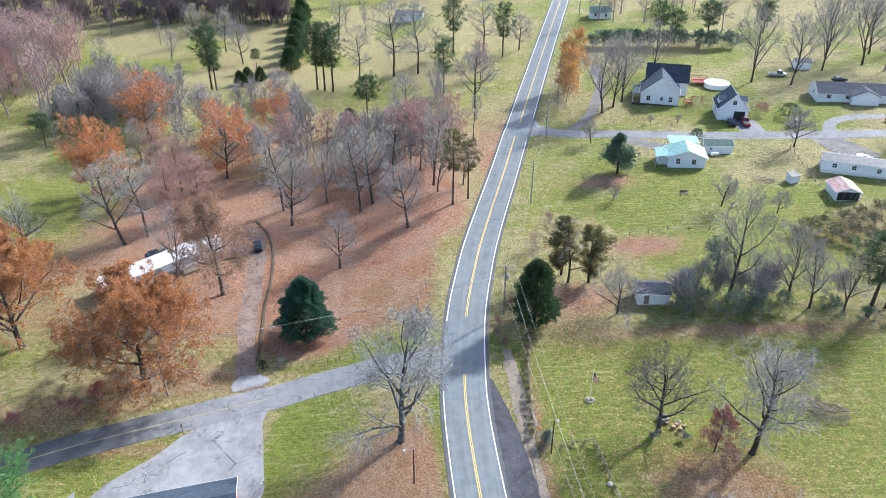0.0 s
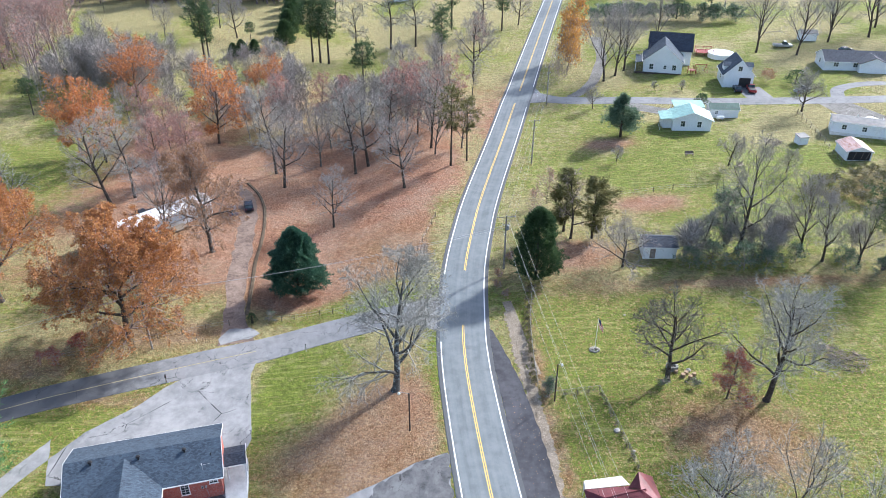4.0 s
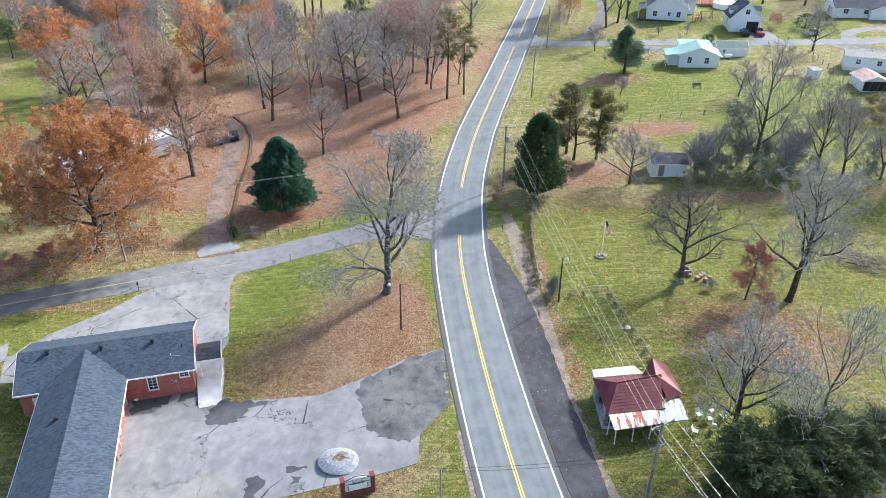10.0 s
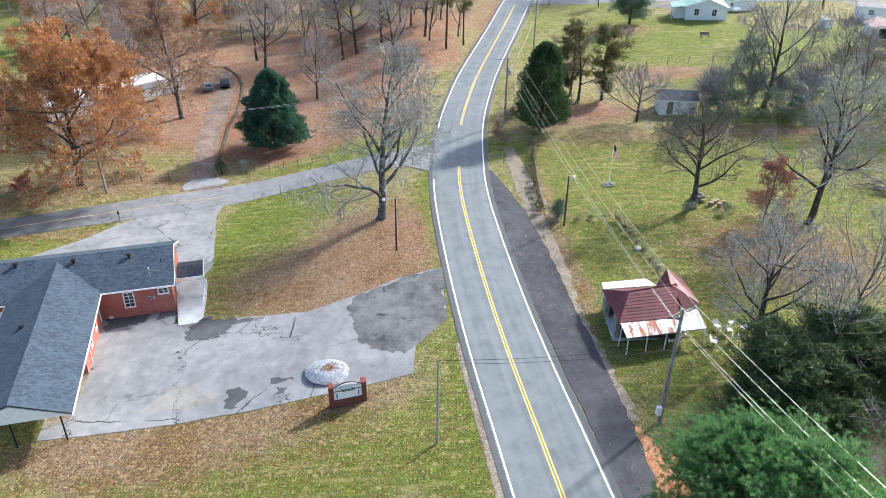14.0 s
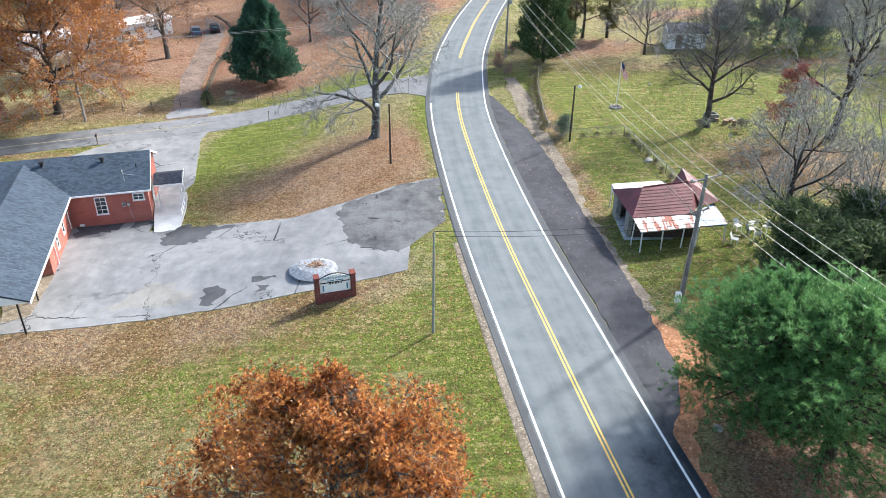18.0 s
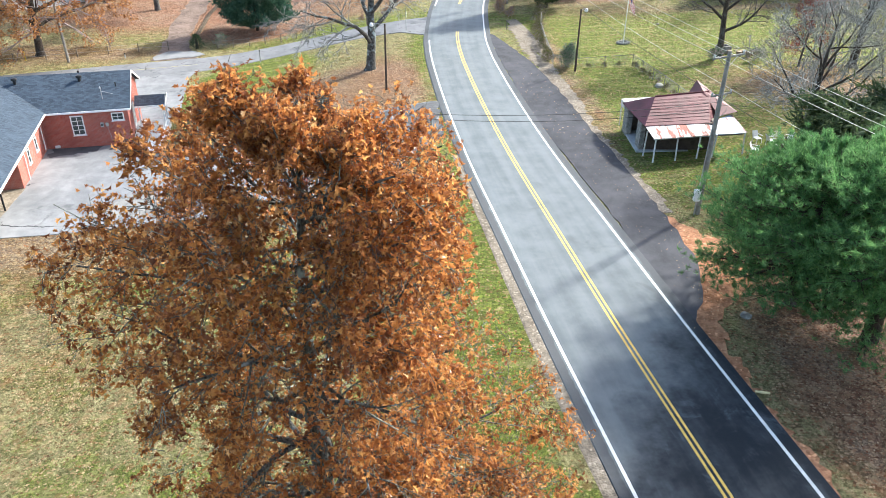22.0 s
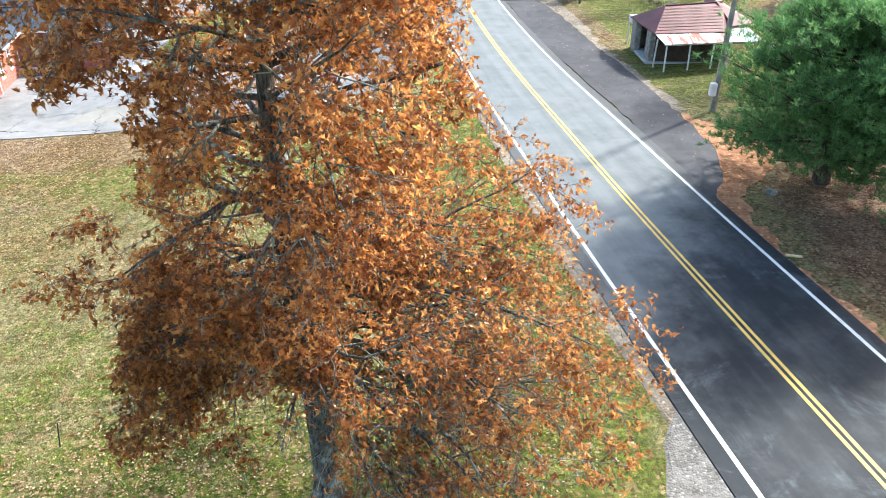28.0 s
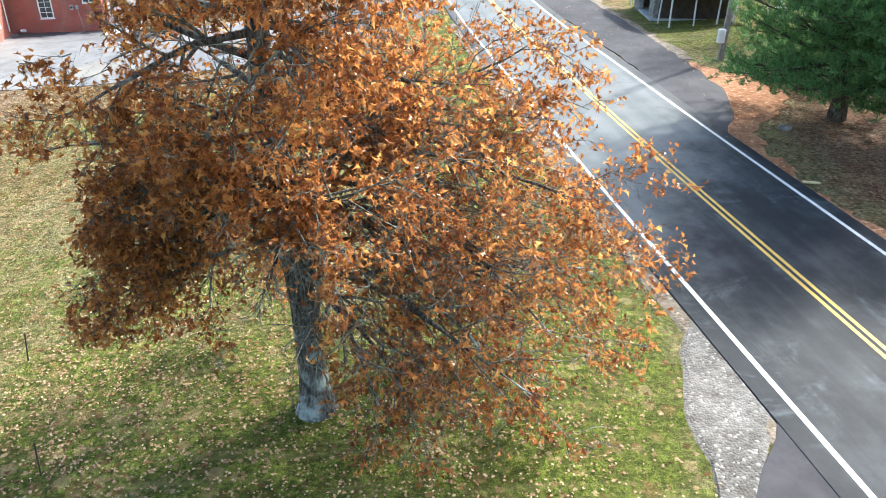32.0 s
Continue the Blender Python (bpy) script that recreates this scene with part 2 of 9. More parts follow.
    carpet = n.mix(n.math("MULTIPLY", patchy, 0.60), carpet, n.mix(tuft, (0.24, 0.160, 0.135), (0.60, 0.445, 0.375)))
    rusty = n.math("MULTIPLY", n.ramp(n.noise(0.11, 5, 0.65), 0.50, 0.62), zone[2])
    carpet = n.mix(n.math("MULTIPLY", rusty, 0.65), carpet, n.mix(tuft, (0.17, 0.052, 0.034), (0.46, 0.160, 0.095)))
    carpet = n.mix(n.math("MULTIPLY", n.math("SUBTRACT", 1.0, clump), 0.45), carpet, (0.075, 0.034, 0.024))
    col = n.mix(n.math("MULTIPLY", thick, 0.80), grass, carpet)
    col = n.mix(n.math("MULTIPLY", drift, 0.45), col, heap)
    col = n.mix(n.math("MULTIPLY", there, 0.9), col, leaf)
    bump = n.math("ADD", n.math("ADD", n.math("MULTIPLY", tuft, 0.7), n.math("MULTIPLY", clump, 1.2)), n.math("MULTIPLY", there, 0.5))
    return n.done(col, 0.9, bump, 0.06, 0.0, 0.15)


def asphalt_material(name, dark, light, crack=0.0, stain=0.5, west=False):
    n = Nodes(name)
    big = n.noise(0.12, 4, 0.6)
    mid = n.noise(0.9, 5, 0.65)
    along = n.noise(0.45, 6, 0.7, n.coords((1, 0.55, 1), 75), 0.6)
    grain = n.noise(60, 3, 0.8)
    f = n.math("ADD", n.math("MULTIPLY", big, 0.4), n.math("ADD", n.math("MULTIPLY", mid, 0.3), n.math("MULTIPLY", along, 0.3)))
    col = n.mix(n.ramp(f, 0.34, 0.66), dark, light)
    col = n.mix(n.math("MULTIPLY", n.ramp(grain, 0.55, 0.8), 0.35), col, tuple(min(1, c * 1.9) for c in light))
    rough, bump = 0.85, grain
    if west:
        # the newer, darker surface further west
        sep = n.node("ShaderNodeSeparateXYZ")
        n.link(n.pos, sep.inputs[0])
        dark_share = n.ramp(n.math("ADD", sep.outputs[0], n.math("MULTIPLY", mid, 10)), -32, -42)
        col = n.mix(n.math("MULTIPLY", dark_share, 0.75), col, tuple(c * 0.42 for c in dark))
    if crack:
        warp = n.noise(0.6, 4, 0.7)
        comb = n.node("ShaderNodeVectorMath")
        comb.operation = "MULTIPLY_ADD"
        sepd = n.node("ShaderNodeCombineXYZ")
        for k in range(3):
            n.link(warp, sepd.inputs[k])
        n.link(sepd.outputs[0], comb.inputs[0])
        comb.inputs[1].default_value = (2.2, 2.2, 2.2)
        n.link(n.pos, comb.inputs[2])
        edge = n.cells(crack, comb.outputs[0], "DISTANCE_TO_EDGE").outputs["Distance"]
        line = n.math("MULTIPLY", n.ramp(edge, 0.009, 0.003), n.ramp(n.noise(0.25, 3), 0.42, 0.58))
        col = n.mix(line, col, tuple(c * 0.25 for c in dark))
        bump = n.math("SUBTRACT", grain, line)
    if stain:
        blot = n.math("MULTIPLY", n.ramp(n.noise(0.33, 6, 0.6, dist=0.8), 0.60, 0.70), stain)
        col = n.mix(blot, col, tuple(c * 0.35 for c in dark))
    return n.done(col, rough, bump, 0.006, 0.0, 0.25)


def gravel_material(name, dark, light, pebble):
    """Loose stones and dirt: every pebble has a shade of its own."""
    n = Nodes(name)
    big = n.noise(0.35, 5, 0.65)
    mid = n.noise(2.2, 5, 0.7)
    cell = n.cells(pebble)
    cs = n.node("ShaderNodeSeparateColor")
    n.link(cell.outputs["Color"], cs.inputs[0])
    f = n.math("ADD", n.math("MULTIPLY", big, 0.45), n.math("MULTIPLY", mid, 0.55))
    col = n.mix(n.ramp(f, 0.34, 0.66), dark, light)
    shade = n.math("ADD", 0.66, n.math("MULTIPLY", cs.outputs[0], 0.5))
    col = n.mix(1.0, col, n.palette(shade, [(0.0, (0, 0, 0)), (1.0, (1.0, 1.0, 1.0))]), "MULTIPLY")
    col = n.mix(n.math("MULTIPLY", n.ramp(cs.outputs[1], 0.90, 0.96), 0.6), col, tuple(min(0.8, c * 1.6) for c in light))
    return n.done(col, 0.92, n.math("SUBTRACT", 1.0, cell.outputs["Distance"]), 0.02, 0.0, 0.15)


def road_material():
    """Grey lanes with wheel tracks, darker outside the edge lines, and a dark southern end: newer surface with tree
    shadow painted in.
    """
    n = Nodes("road_asphalt")
    a = n.node("ShaderNodeAttribute")
    a.attribute_name = "lane"
    s = n.node("ShaderNodeSeparateXYZ")
    n.link(a.outputs["Vector"], s.inputs[0])
    across, along = s.outputs[0], s.outputs[1]
    flow = n.node("ShaderNodeMapping")
    n.link(a.outputs["Vector"], flow.inputs["Vector"])
    flow.inputs["Scale"].default_value = (1.3, 0.09, 1)
    streak = n.noise(1.0, 5, 0.65, flow.outputs[0])
    mid = n.noise(0.5, 5, 0.65)
    grain = n.noise(45, 3, 0.8)
    f = n.math("ADD", n.math("MULTIPLY", streak, 0.4), n.math("MULTIPLY", mid, 0.6))
    col = n.mix(n.ramp(f, 0.34, 0.66), (0.110, 0.126, 0.134), (0.170, 0.188, 0.196))
    # worn wheel tracks lie 0.85 m either side of each lane's middle
    lane = n.math("ABSOLUTE", n.math("SUBTRACT", n.math("ABSOLUTE", across), 1.72))
    track = n.ramp(n.math("ABSOLUTE", n.math("SUBTRACT", lane, 0.85)), 0.42, 0.08)
    col = n.mix(n.math("MULTIPLY", track, 0.28), col, (0.195, 0.214, 0.222))
    edge = n.ramp(n.math("ADD", n.math("ABSOLUTE", across), n.math("MULTIPLY", n.math("SUBTRACT", n.noise(1.5, 4), 0.5), 0.3)), 3.36, 3.46)
    col = n.mix(n.math("MULTIPLY", edge, 0.8), col, (0.065, 0.066, 0.070))
    # dark southern end: newer surface plus the pines' shadow put into the colour
    sep = n.node("ShaderNodeSeparateXYZ")
    n.link(n.pos, sep.inputs[0])
    front = n.math("SUBTRACT", n.math("SUBTRACT", sep.outputs[1], n.math("MULTIPLY", across, 1.6)), n.math("MULTIPLY", n.math("SUBTRACT", n.noise(0.22, 5, 0.7), 0.5), 14))
    dark_share = n.math("MULTIPLY", n.ramp(front, 28, 21.5), n.math("ADD", 0.80, n.math("MULTIPLY", n.ramp(n.math("SUBTRACT", 1.15, f), 0.5, 0.72), 0.20)))
    col = n.mix(n.math("MULTIPLY", n.ramp(grain, 0.55, 0.8), 0.22), col, (0.34, 0.35, 0.36))
    col = n.mix(dark_share, col, (0.013, 0.018, 0.025))
    # pale smears on the dark surface
    pale_smear = n.math("MULTIPLY", n.ramp(n.math("ADD", n.math("MULTIPLY", n.noise(0.42, 6, 0.7, dist=1.3), 0.7), n.math("MULTIPLY", streak, 0.3)), 0.52, 0.68), dark_share)
    col = n.mix(n.math("MULTIPLY", pale_smear, 0.42), col, (0.17, 0.195, 0.215))
    blot = n.math("MULTIPLY", n.ramp(n.noise(0.33, 6, 0.6, dist=0.8), 0.60, 0.70), 0.3)
    col = n.mix(blot, col, (0.06, 0.062, 0.066))
    return n.done(col, n.math("ADD", 0.60, n.math("MULTIPLY", grain, 0.2)), grain, 0.006, 0.0, 0.22)


MEADOW = ground_material()
ROAD = road_material()
FRESH = asphalt_material("fresh_asphalt", (0.030, 0.031, 0.037), (0.085, 0.084, 0.094), 0.0, 0.3)
OLD_ASPHALT = asphalt_material("old_asphalt", (0.150, 0.153, 0.160), (0.285, 0.285, 0.287), 0.13, 0.45)
WORN_PATCH = asphalt_material("cracked_asphalt", (0.034, 0.035, 0.039), (0.165, 0.165, 0.168), 0.9, 0.9)
DAMP = asphalt_material("damp_asphalt", (0.045, 0.046, 0.050), (0.11, 0.112, 0.118), 0.0, 0.5)
SIDE_ROAD = asphalt_material("side_road_asphalt", (0.135, 0.138, 0.146), (0.235, 0.235, 0.240), 0.25, 0.5, True)
TRACK_DIRT = gravel_material("track_dirt", (0.11, 0.078, 0.062), (0.30, 0.225, 0.185), 24)
SANDY = gravel_material("sandy_dirt", (0.15, 0.12, 0.088), (0.32, 0.27, 0.21), 11)
GRAVEL = gravel_material("gravel", (0.105, 0.098, 0.088), (0.26, 0.25, 0.232), 15)
BANK = gravel_material("dark_earth", (0.055, 0.040, 0.028), (0.15, 0.115, 0.080), 9)
CLAY = gravel_material("red_clay", (0.26, 0.105, 0.048), (0.52, 0.265, 0.145), 8)
DUST = asphalt_material("sandy_asphalt", (0.180, 0.174, 0.162), (0.310, 0.298, 0.275), 0.13, 0.3)
CONCRETE = plain("concrete", (0.46, 0.47, 0.47), 0.8, vary=0.2, scale=1.1)
WHITE_LINE = plain("white_road_paint", (0.80, 0.80, 0.78), 0.6, vary=0.18, scale=4)
FADED_YELLOW = plain("faded_yellow_paint", (0.34, 0.29, 0.16), 0.7, vary=0.35, scale=2)
YELLOW_LINE = plain("yellow_road_paint", (0.74, 0.49, 0.12), 0.6, vary=0.2, scale=4)


# ---- ground ----
def catmull(points, step=1.5):
    """A smooth line through points, cut into short pieces."""
    p = [np.array(q, float) for q in points]
    p = [2 * p[0] - p[1]] + p + [2 * p[-1] - p[-2]]
    out = []
    for a, b, c, d in zip(p, p[1:], p[2:], p[3:]):
        k = max(2, int(np.linalg.norm(c - b) / step))
        for i in range(k):
            t = i / k
            out.append(0.5 * (2 * b + (c - a) * t + (2 * a - 5 * b + 4 * c - d) * t * t + (3 * b - a - 3 * c + d) * t ** 3))
    out.append(p[-2])
    return np.array(out)


CENTRE = catmull([(40, -150), (20.5, -32), (14.9, 0), (12.5, 14), (11.15, 22), (9.75, 30.5), (8.3, 40), (6.65, 50.8), (5.4, 60.6), (4.25, 71.7), (3.5, 81.3), (3.35, 90), (4.0, 105),
                  (5.9, 119.7), (8.4, 134), (15.0, 165), (19.2, 185.5), (21.0, 193.5), (30.1, 236.8), (50.9, 333), (100, 560), (240, 1200)])
SIDE = catmull([(3.0, 93.5), (-5, 93.6), (-13.5, 92.4), (-20.5, 91.0), (-29, 88.0), (-37.7, 84.8), (-48.8, 80.4), (-58, 76.2), (-80, 64), (-120, 36), (-220, -50)])
EAST = catmull([(21.2, 191.8), (26.0, 187.6), (34, 184), (46, 181.0), (67, 178), (88, 176.5), (111, 175.8), (150, 176), (260, 180)])


def ribbon(name, line, left, right, dz, material, parent=None, label="", thick=0.0):
    """A strip that lies on the ground along a line; left and right are distances, or rows of (share of the way, distance)."""
    n = len(line)
    tang = np.gradient(line, axis=0)
    tang /= np.linalg.norm(tang, axis=1)[:, None]
    side = np.stack([tang[:, 1], -tang[:, 0]], 1)
    share = np.linspace(0, 1, n)
    lo = np.interp(share, *zip(*left)) if isinstance(left, list) else np.full(n, left)
    hi = np.interp(share, *zip(*right)) if isinstance(right, list) else np.full(n, right)
    cols = max(2, int(np.max(hi - lo) / 1.6) + 2)
    verts, faces = [], []
    for i in range(n):
        for k in range(cols):
            q = line[i] + side[i] * (lo[i] + (hi[i] - lo[i]) * k / (cols - 1))
            verts.append((q[0], q[1], ground_z(q[0], q[1]) + dz))
    for i in range(n - 1):
        for k in range(cols - 1):
            a = i * cols + k
            faces.append((a, a + 1, a + cols + 1, a + cols))
    if thick:
        # a low edge on both sides
        for k, flip in ((0, False), (cols - 1, True)):
            base = len(verts)
            for i in range(n):
                v = verts[i * cols + k]
                s = side[i] * (0.12 if k else -0.12)
                verts.append((v[0] + s[0], v[1] + s[1], v[2] - thick))
            for i in range(n - 1):
                f = (i * cols + k, (i + 1) * cols + k, base + i + 1, base + i)
                faces.append(f[::-1] if flip else f)
    me = mesh_of(name, verts, faces, material)
    if name == "road":
        # how far across and along the road each point lies
        run = np.concatenate([[0], np.cumsum(np.linalg.norm(np.diff(line, axis=0), axis=1))])
        where = np.zeros((len(verts), 3), dtype=np.float32)
        where[:n * cols, 0] = (lo[:, None] + (hi - lo)[:, None] * np.linspace(0, 1, cols)[None, :]).ravel()
        where[:n * cols, 1] = np.repeat(run, cols)
        where[n * cols:, 0] = 3.9
        me.attributes.new("lane", "FLOAT_VECTOR", "POINT").data.foreach_set("vector", where.ravel())
    ob = new(name, me)
    if parent:
        ob.parent = parent
    if label:
        ob["label"] = label
    return ob


def stretch(line, y0, y1):
    return line[(line[:, 1] >= y0) & (line[:, 1] <= y1)]


def wobble(points, amount, rng, step=0.5):
    """An outline with a slightly uneven edge."""
    out = []
    pts = [np.array(p, float) for p in points]
    for a, b in zip(pts, pts[1:] + pts[:1]):
        k = max(1, int(np.linalg.norm(b - a) / step))
        for i in range(k):
            out.append(a + (b - a) * i / k + np.array([rng.uniform(-amount, amount), rng.uniform(-amount, amount)]))
    return out


def patch(name, outline, dz, material, label, parent=None, uneven=0.06, kind="structure", category="pavement", skirt=0.05, fan=0.0):
    """A paved or bare area that follows the ground, with a low edge."""
    rng = random.Random(name)
    ring = wobble(outline, uneven, rng, 0.35 if uneven > 0.27 else 0.9)
    bm = bmesh.new()
    vs = [bm.verts.new((p[0], p[1], 0)) for p in ring]
    face = bm.faces.new(vs)
    bmesh.ops.triangulate(bm, faces=[face])
    # cut along a grid so that it can follow the slope
    xs, ys = [p[0] for p in ring], [p[1] for p in ring]
    for lo, hi, axis in ((min(xs), max(xs), (1, 0, 0)), (min(ys), max(ys), (0, 1, 0))):
        k = lo + 2.0
        while k < hi:
            bmesh.ops.bisect_plane(bm, geom=bm.verts[:] + bm.edges[:] + bm.faces[:], plane_co=(k * axis[0], k * axis[1], 0), plane_no=axis)
            k += 2.0
    for v in bm.verts:
        v.co.z = ground_z(v.co.x, v.co.y) + dz
    bmesh.ops.recalc_face_normals(bm, faces=bm.faces)
    if sum(f.normal.z for f in bm.faces) < 0:
        bmesh.ops.reverse_faces(bm, faces=bm.faces)
    rim = [e for e in bm.edges if e.is_boundary]
    if skirt:
        got = bmesh.ops.extrude_edge_only(bm, edges=rim)["geom"]
        for v in got:
            if isinstance(v, bmesh.types.BMVert):
                v.co.z -= skirt
                if fan:
                    # runs out softly into the grass
                    away = Vector((v.co.x - sum(xs) / len(xs), v.co.y - sum(ys) / len(ys), 0)).normalized() * fan
                    v.co = Vector((v.co.x + away.x, v.co.y + away.y, ground_z(v.co.x + away.x, v.co.y + away.y) - 0.03))
    me = bpy.data.meshes.new(name)
    bm.to_mesh(me)
    bm.free()
    me.materials.append(material)
    ob = new(name, me)
    if parent:
        ob.parent = parent
        return ob
    return tagged(ob, label, category, "", kind)


def bump_at(x, y, cx, cy, rx, ry):
    return math.exp(-((x - cx) / rx) ** 2 - ((y - cy) / ry) ** 2)


def zones(x, y):
    """Share of fallen leaves, of green grass, and how red the leaves are, by place."""
    w = noise.noise((x * 0.035, y * 0.03, 1.7))
    w2 = noise.noise((x * 0.11, y * 0.09, 5.1))
    # the wood west of the road, its floor red with leaves
    edge_w = smooth((x + 92 + 26 * w) / 40)
    edge_e = smooth((3.5 - x + 0.235 * max(0, y - 108)) / 7)
    woods = smooth((y - 97 - 4 * w2) / 14) * smooth((222 + 26 * w - y) / 46) * edge_w * edge_e
    litter = (0.74 + 0.22 * w2) * woods + 0.31 + 0.10 * w2
    red = woods * (0.85 + 0.3 * w) * (1 - 0.6 * bump_at(x, y, -9, 110, 14, 15))
    green = 0.43 + 0.28 * w + 0.10 * w2
    green += (-0.12 + 0.5 * w) * smooth((y - 222 - 15 * w) / 25) * smooth((25 - x) / 12)
    green += 0.35 * bump_at(x, y, -95, 150, 22, 22) + 0.35 * bump_at(x, y, -112, 255, 30, 12)
    litter += 0.30 * bump_at(x, y, -58, 262, 40, 10) + 0.26 * bump_at(x, y, 0, 236, 30, 8)
    # the verge between the trees and the road
    litter -= 0.6 * bump_at(x, y, 1.0, 118, 4.0, 20) + 0.6 * bump_at(x, y, 8.5, 152, 3.6, 22)
    green -= 0.20 * bump_at(x, y, 1.8, 120, 3.0, 26) + 0.25 * bump_at(x, y, 9.0, 155, 3.6, 26)
    green += 0.35 * bump_at(x, y, -11, 97.5, 14, 4.5)
    litter -= 0.4 * bump_at(x, y, -12, 98, 14, 5)
    litter += 0.95 * bump_at(x, y, -22.5, 101.5, 9, 5) + 0.40 * bump_at(x, y, -50, 92, 14, 8)
    red += 0.9 * bump_at(x, y, -22.5, 101.5, 9, 5)
    # the lawn between church drive and road: green to the north-west, brown leaves below the bare tree
    isl = smooth((x + 27) / 3) * smooth((2 - x) / 1.5) * smooth((y - 55) / 4) * smooth((93 - y) / 4)
    litter += isl * (1.0 * bump_at(x, y, -9, 63.5, 13, 9) + 0.75 * bump_at(x, y, -6, 73, 8, 9) - 0.08)
    green += isl * (0.50 * bump_at(x, y, -22, 79, 9, 11) + 0.45 * bump_at(x, y, -0.2, 84, 2.2, 20) - 0.10)
    litter -= 0.6 * isl * (bump_at(x, y, 0.6, 78, 1.3, 18) + bump_at(x, y, -22, 82, 7, 8))
    red += isl * (0.55 * bump_at(x, y, -3, 76, 4, 6) + 0.35 * bump_at(x, y, -8, 66, 10, 8))
    # the church's own lawns
    green += 0.22 * bump_at(x, y, -8, 39, 12, 4) + 0.40 * bump_at(x, y, 3.5, 36, 2.6, 16) + 0.18 * bump_at(x, y, -1, 11, 6, 5) + 0.45 * bump_at(x, y, 4.5, 15, 2.0, 4)
    litter += 0.30 * bump_at(x, y, -24, 38, 9, 7) + 0.25 * bump_at(x, y, -7, 42.5, 12, 2.0)
    litter -= 0.13 * smooth((x + 34) / 6) * smooth((8 - x) / 4) * smooth((41 - y) / 5)
    green += 0.10 * bump_at(x, y, -6, 15, 12, 9) + 0.12 * smooth((x + 34) / 6) * smooth((8 - x) / 4) * smooth((47 - y) / 5) + 0.22 * bump_at(x, y, -3, 41, 6, 4) + 0.20 * bump_at(x, y, 3, 13, 6, 5)
    green += 0.50 * bump_at(x, y, -48, 74, 12, 4)
    litter += 0.30 * bump_at(x, y, -20, 30, 14, 10) + 0.24 * bump_at(x, y, -12, 28, 14, 9) + 0.30 * bump_at(x, y, -20, 40.5, 12, 2.2) + 0.30 * bump_at(x, y, -9, 12, 6, 4)
    edge = math.exp(-((y - 46.9 - 0.205 * x) / 1.7) ** 2) * smooth((x + 32) / 4) * smooth((0.5 - x) / 3)
    litter += 0.55 * edge
    green -= 0.25 * edge
    # the fenced yard to the east and the lawns round the houses
    yard = smooth((x - 11) / 3) * smooth((101 - y) / 8) * smooth((y - 40) / 8)
    green += yard * (0.14 + 0.34 * bump_at(x, y, 22, 84, 12, 14) + 0.45 * bump_at(x, y, 18.5, 66, 5, 10) + 0.12)
    litter += 0.55 * bump_at(x, y, -47, 77.5, 14, 2.0) + 0.45 * bump_at(x, y, -38, 93, 12, 4) + 0.5 * bump_at(x, y, -62, 84, 14, 5)
    litter += yard * (0.75 * bump_at(x, y, 36, 66, 10, 8) + 0.34 * bump_at(x, y, 26, 99, 14, 5) + 0.75 * bump_at(x, y, 12.8, 80, 1.6, 15) + 0.6 * bump_at(x, y, 14.2, 60, 1.2, 12) + 0.35 * bump_at(x, y, 20, 104, 10, 8) + 0.04)
    east = smooth((x - 26 - 0.12 * (y - 120)) / 8) * smooth((y - 118) / 8)
    green += east * (-0.06 + 0.65 * noise.noise((x * 0.05, y * 0.06, 9.3)) + 0.70 * bump_at(x, y, 72, 141, 15, 10) + 0.30 * bump_at(x, y, 50, 148, 14, 10) + 0.40 * bump_at(x, y, 95, 192, 30, 9) + 0.35 * bump_at(x, y, 60, 222, 25, 12) + 0.45 * bump_at(x, y, 52, 163, 14, 5) + 0.3 * bump_at(x, y, 30, 170, 5, 8))
    litter += 0.60 * bump_at(x, y, 82, 128, 14, 7)
    green += 0.4 * bump_at(x, y, 62, 120, 20, 9)
    litter -= east * 0.10
    litter += 0.9 * bump_at(x, y, 37.5, 154.6, 7, 3.6) + 1.0 * bump_at(x, y, 40, 126.3, 8.5, 3.8) + 0.75 * bump_at(x, y, 24, 110, 9, 4.5) + 0.55 * bump_at(x, y, 52, 99.5, 26, 2.2) + 0.45 * bump_at(x, y, 54, 190, 16, 3) + 0.3 * bump_at(x, y, 21, 104, 10, 6)
    red += 0.8 * bump_at(x, y, 37.5, 154.6, 5.5, 2.6) + 0.9 * bump_at(x, y, 40, 126.3, 8.5, 3.8) + 0.5 * bump_at(x, y, 24, 110, 9, 4.5) + 0.5 * bump_at(x, y, 52, 99.5, 26, 2.2) + 0.35 * bump_at(x, y, 21, 103, 10, 6) + 0.15 * yard
    # below the pine beside the road
    litter += 0.95 * bump_at(x, y, 21, 26, 6, 12)
    red += 0.85 * bump_at(x, y, 21, 26, 6, 12)
    return max(0, min(1, litter)), max(0, min(1, green)), max(0, min(1, red))


def spread(*pieces):
    """Grid lines with a step of their own on every stretch."""
    out = []
    for lo, hi, step in pieces:
        out += list(np.arange(lo, hi, step))
    return np.array(out + [pieces[-1][1]])


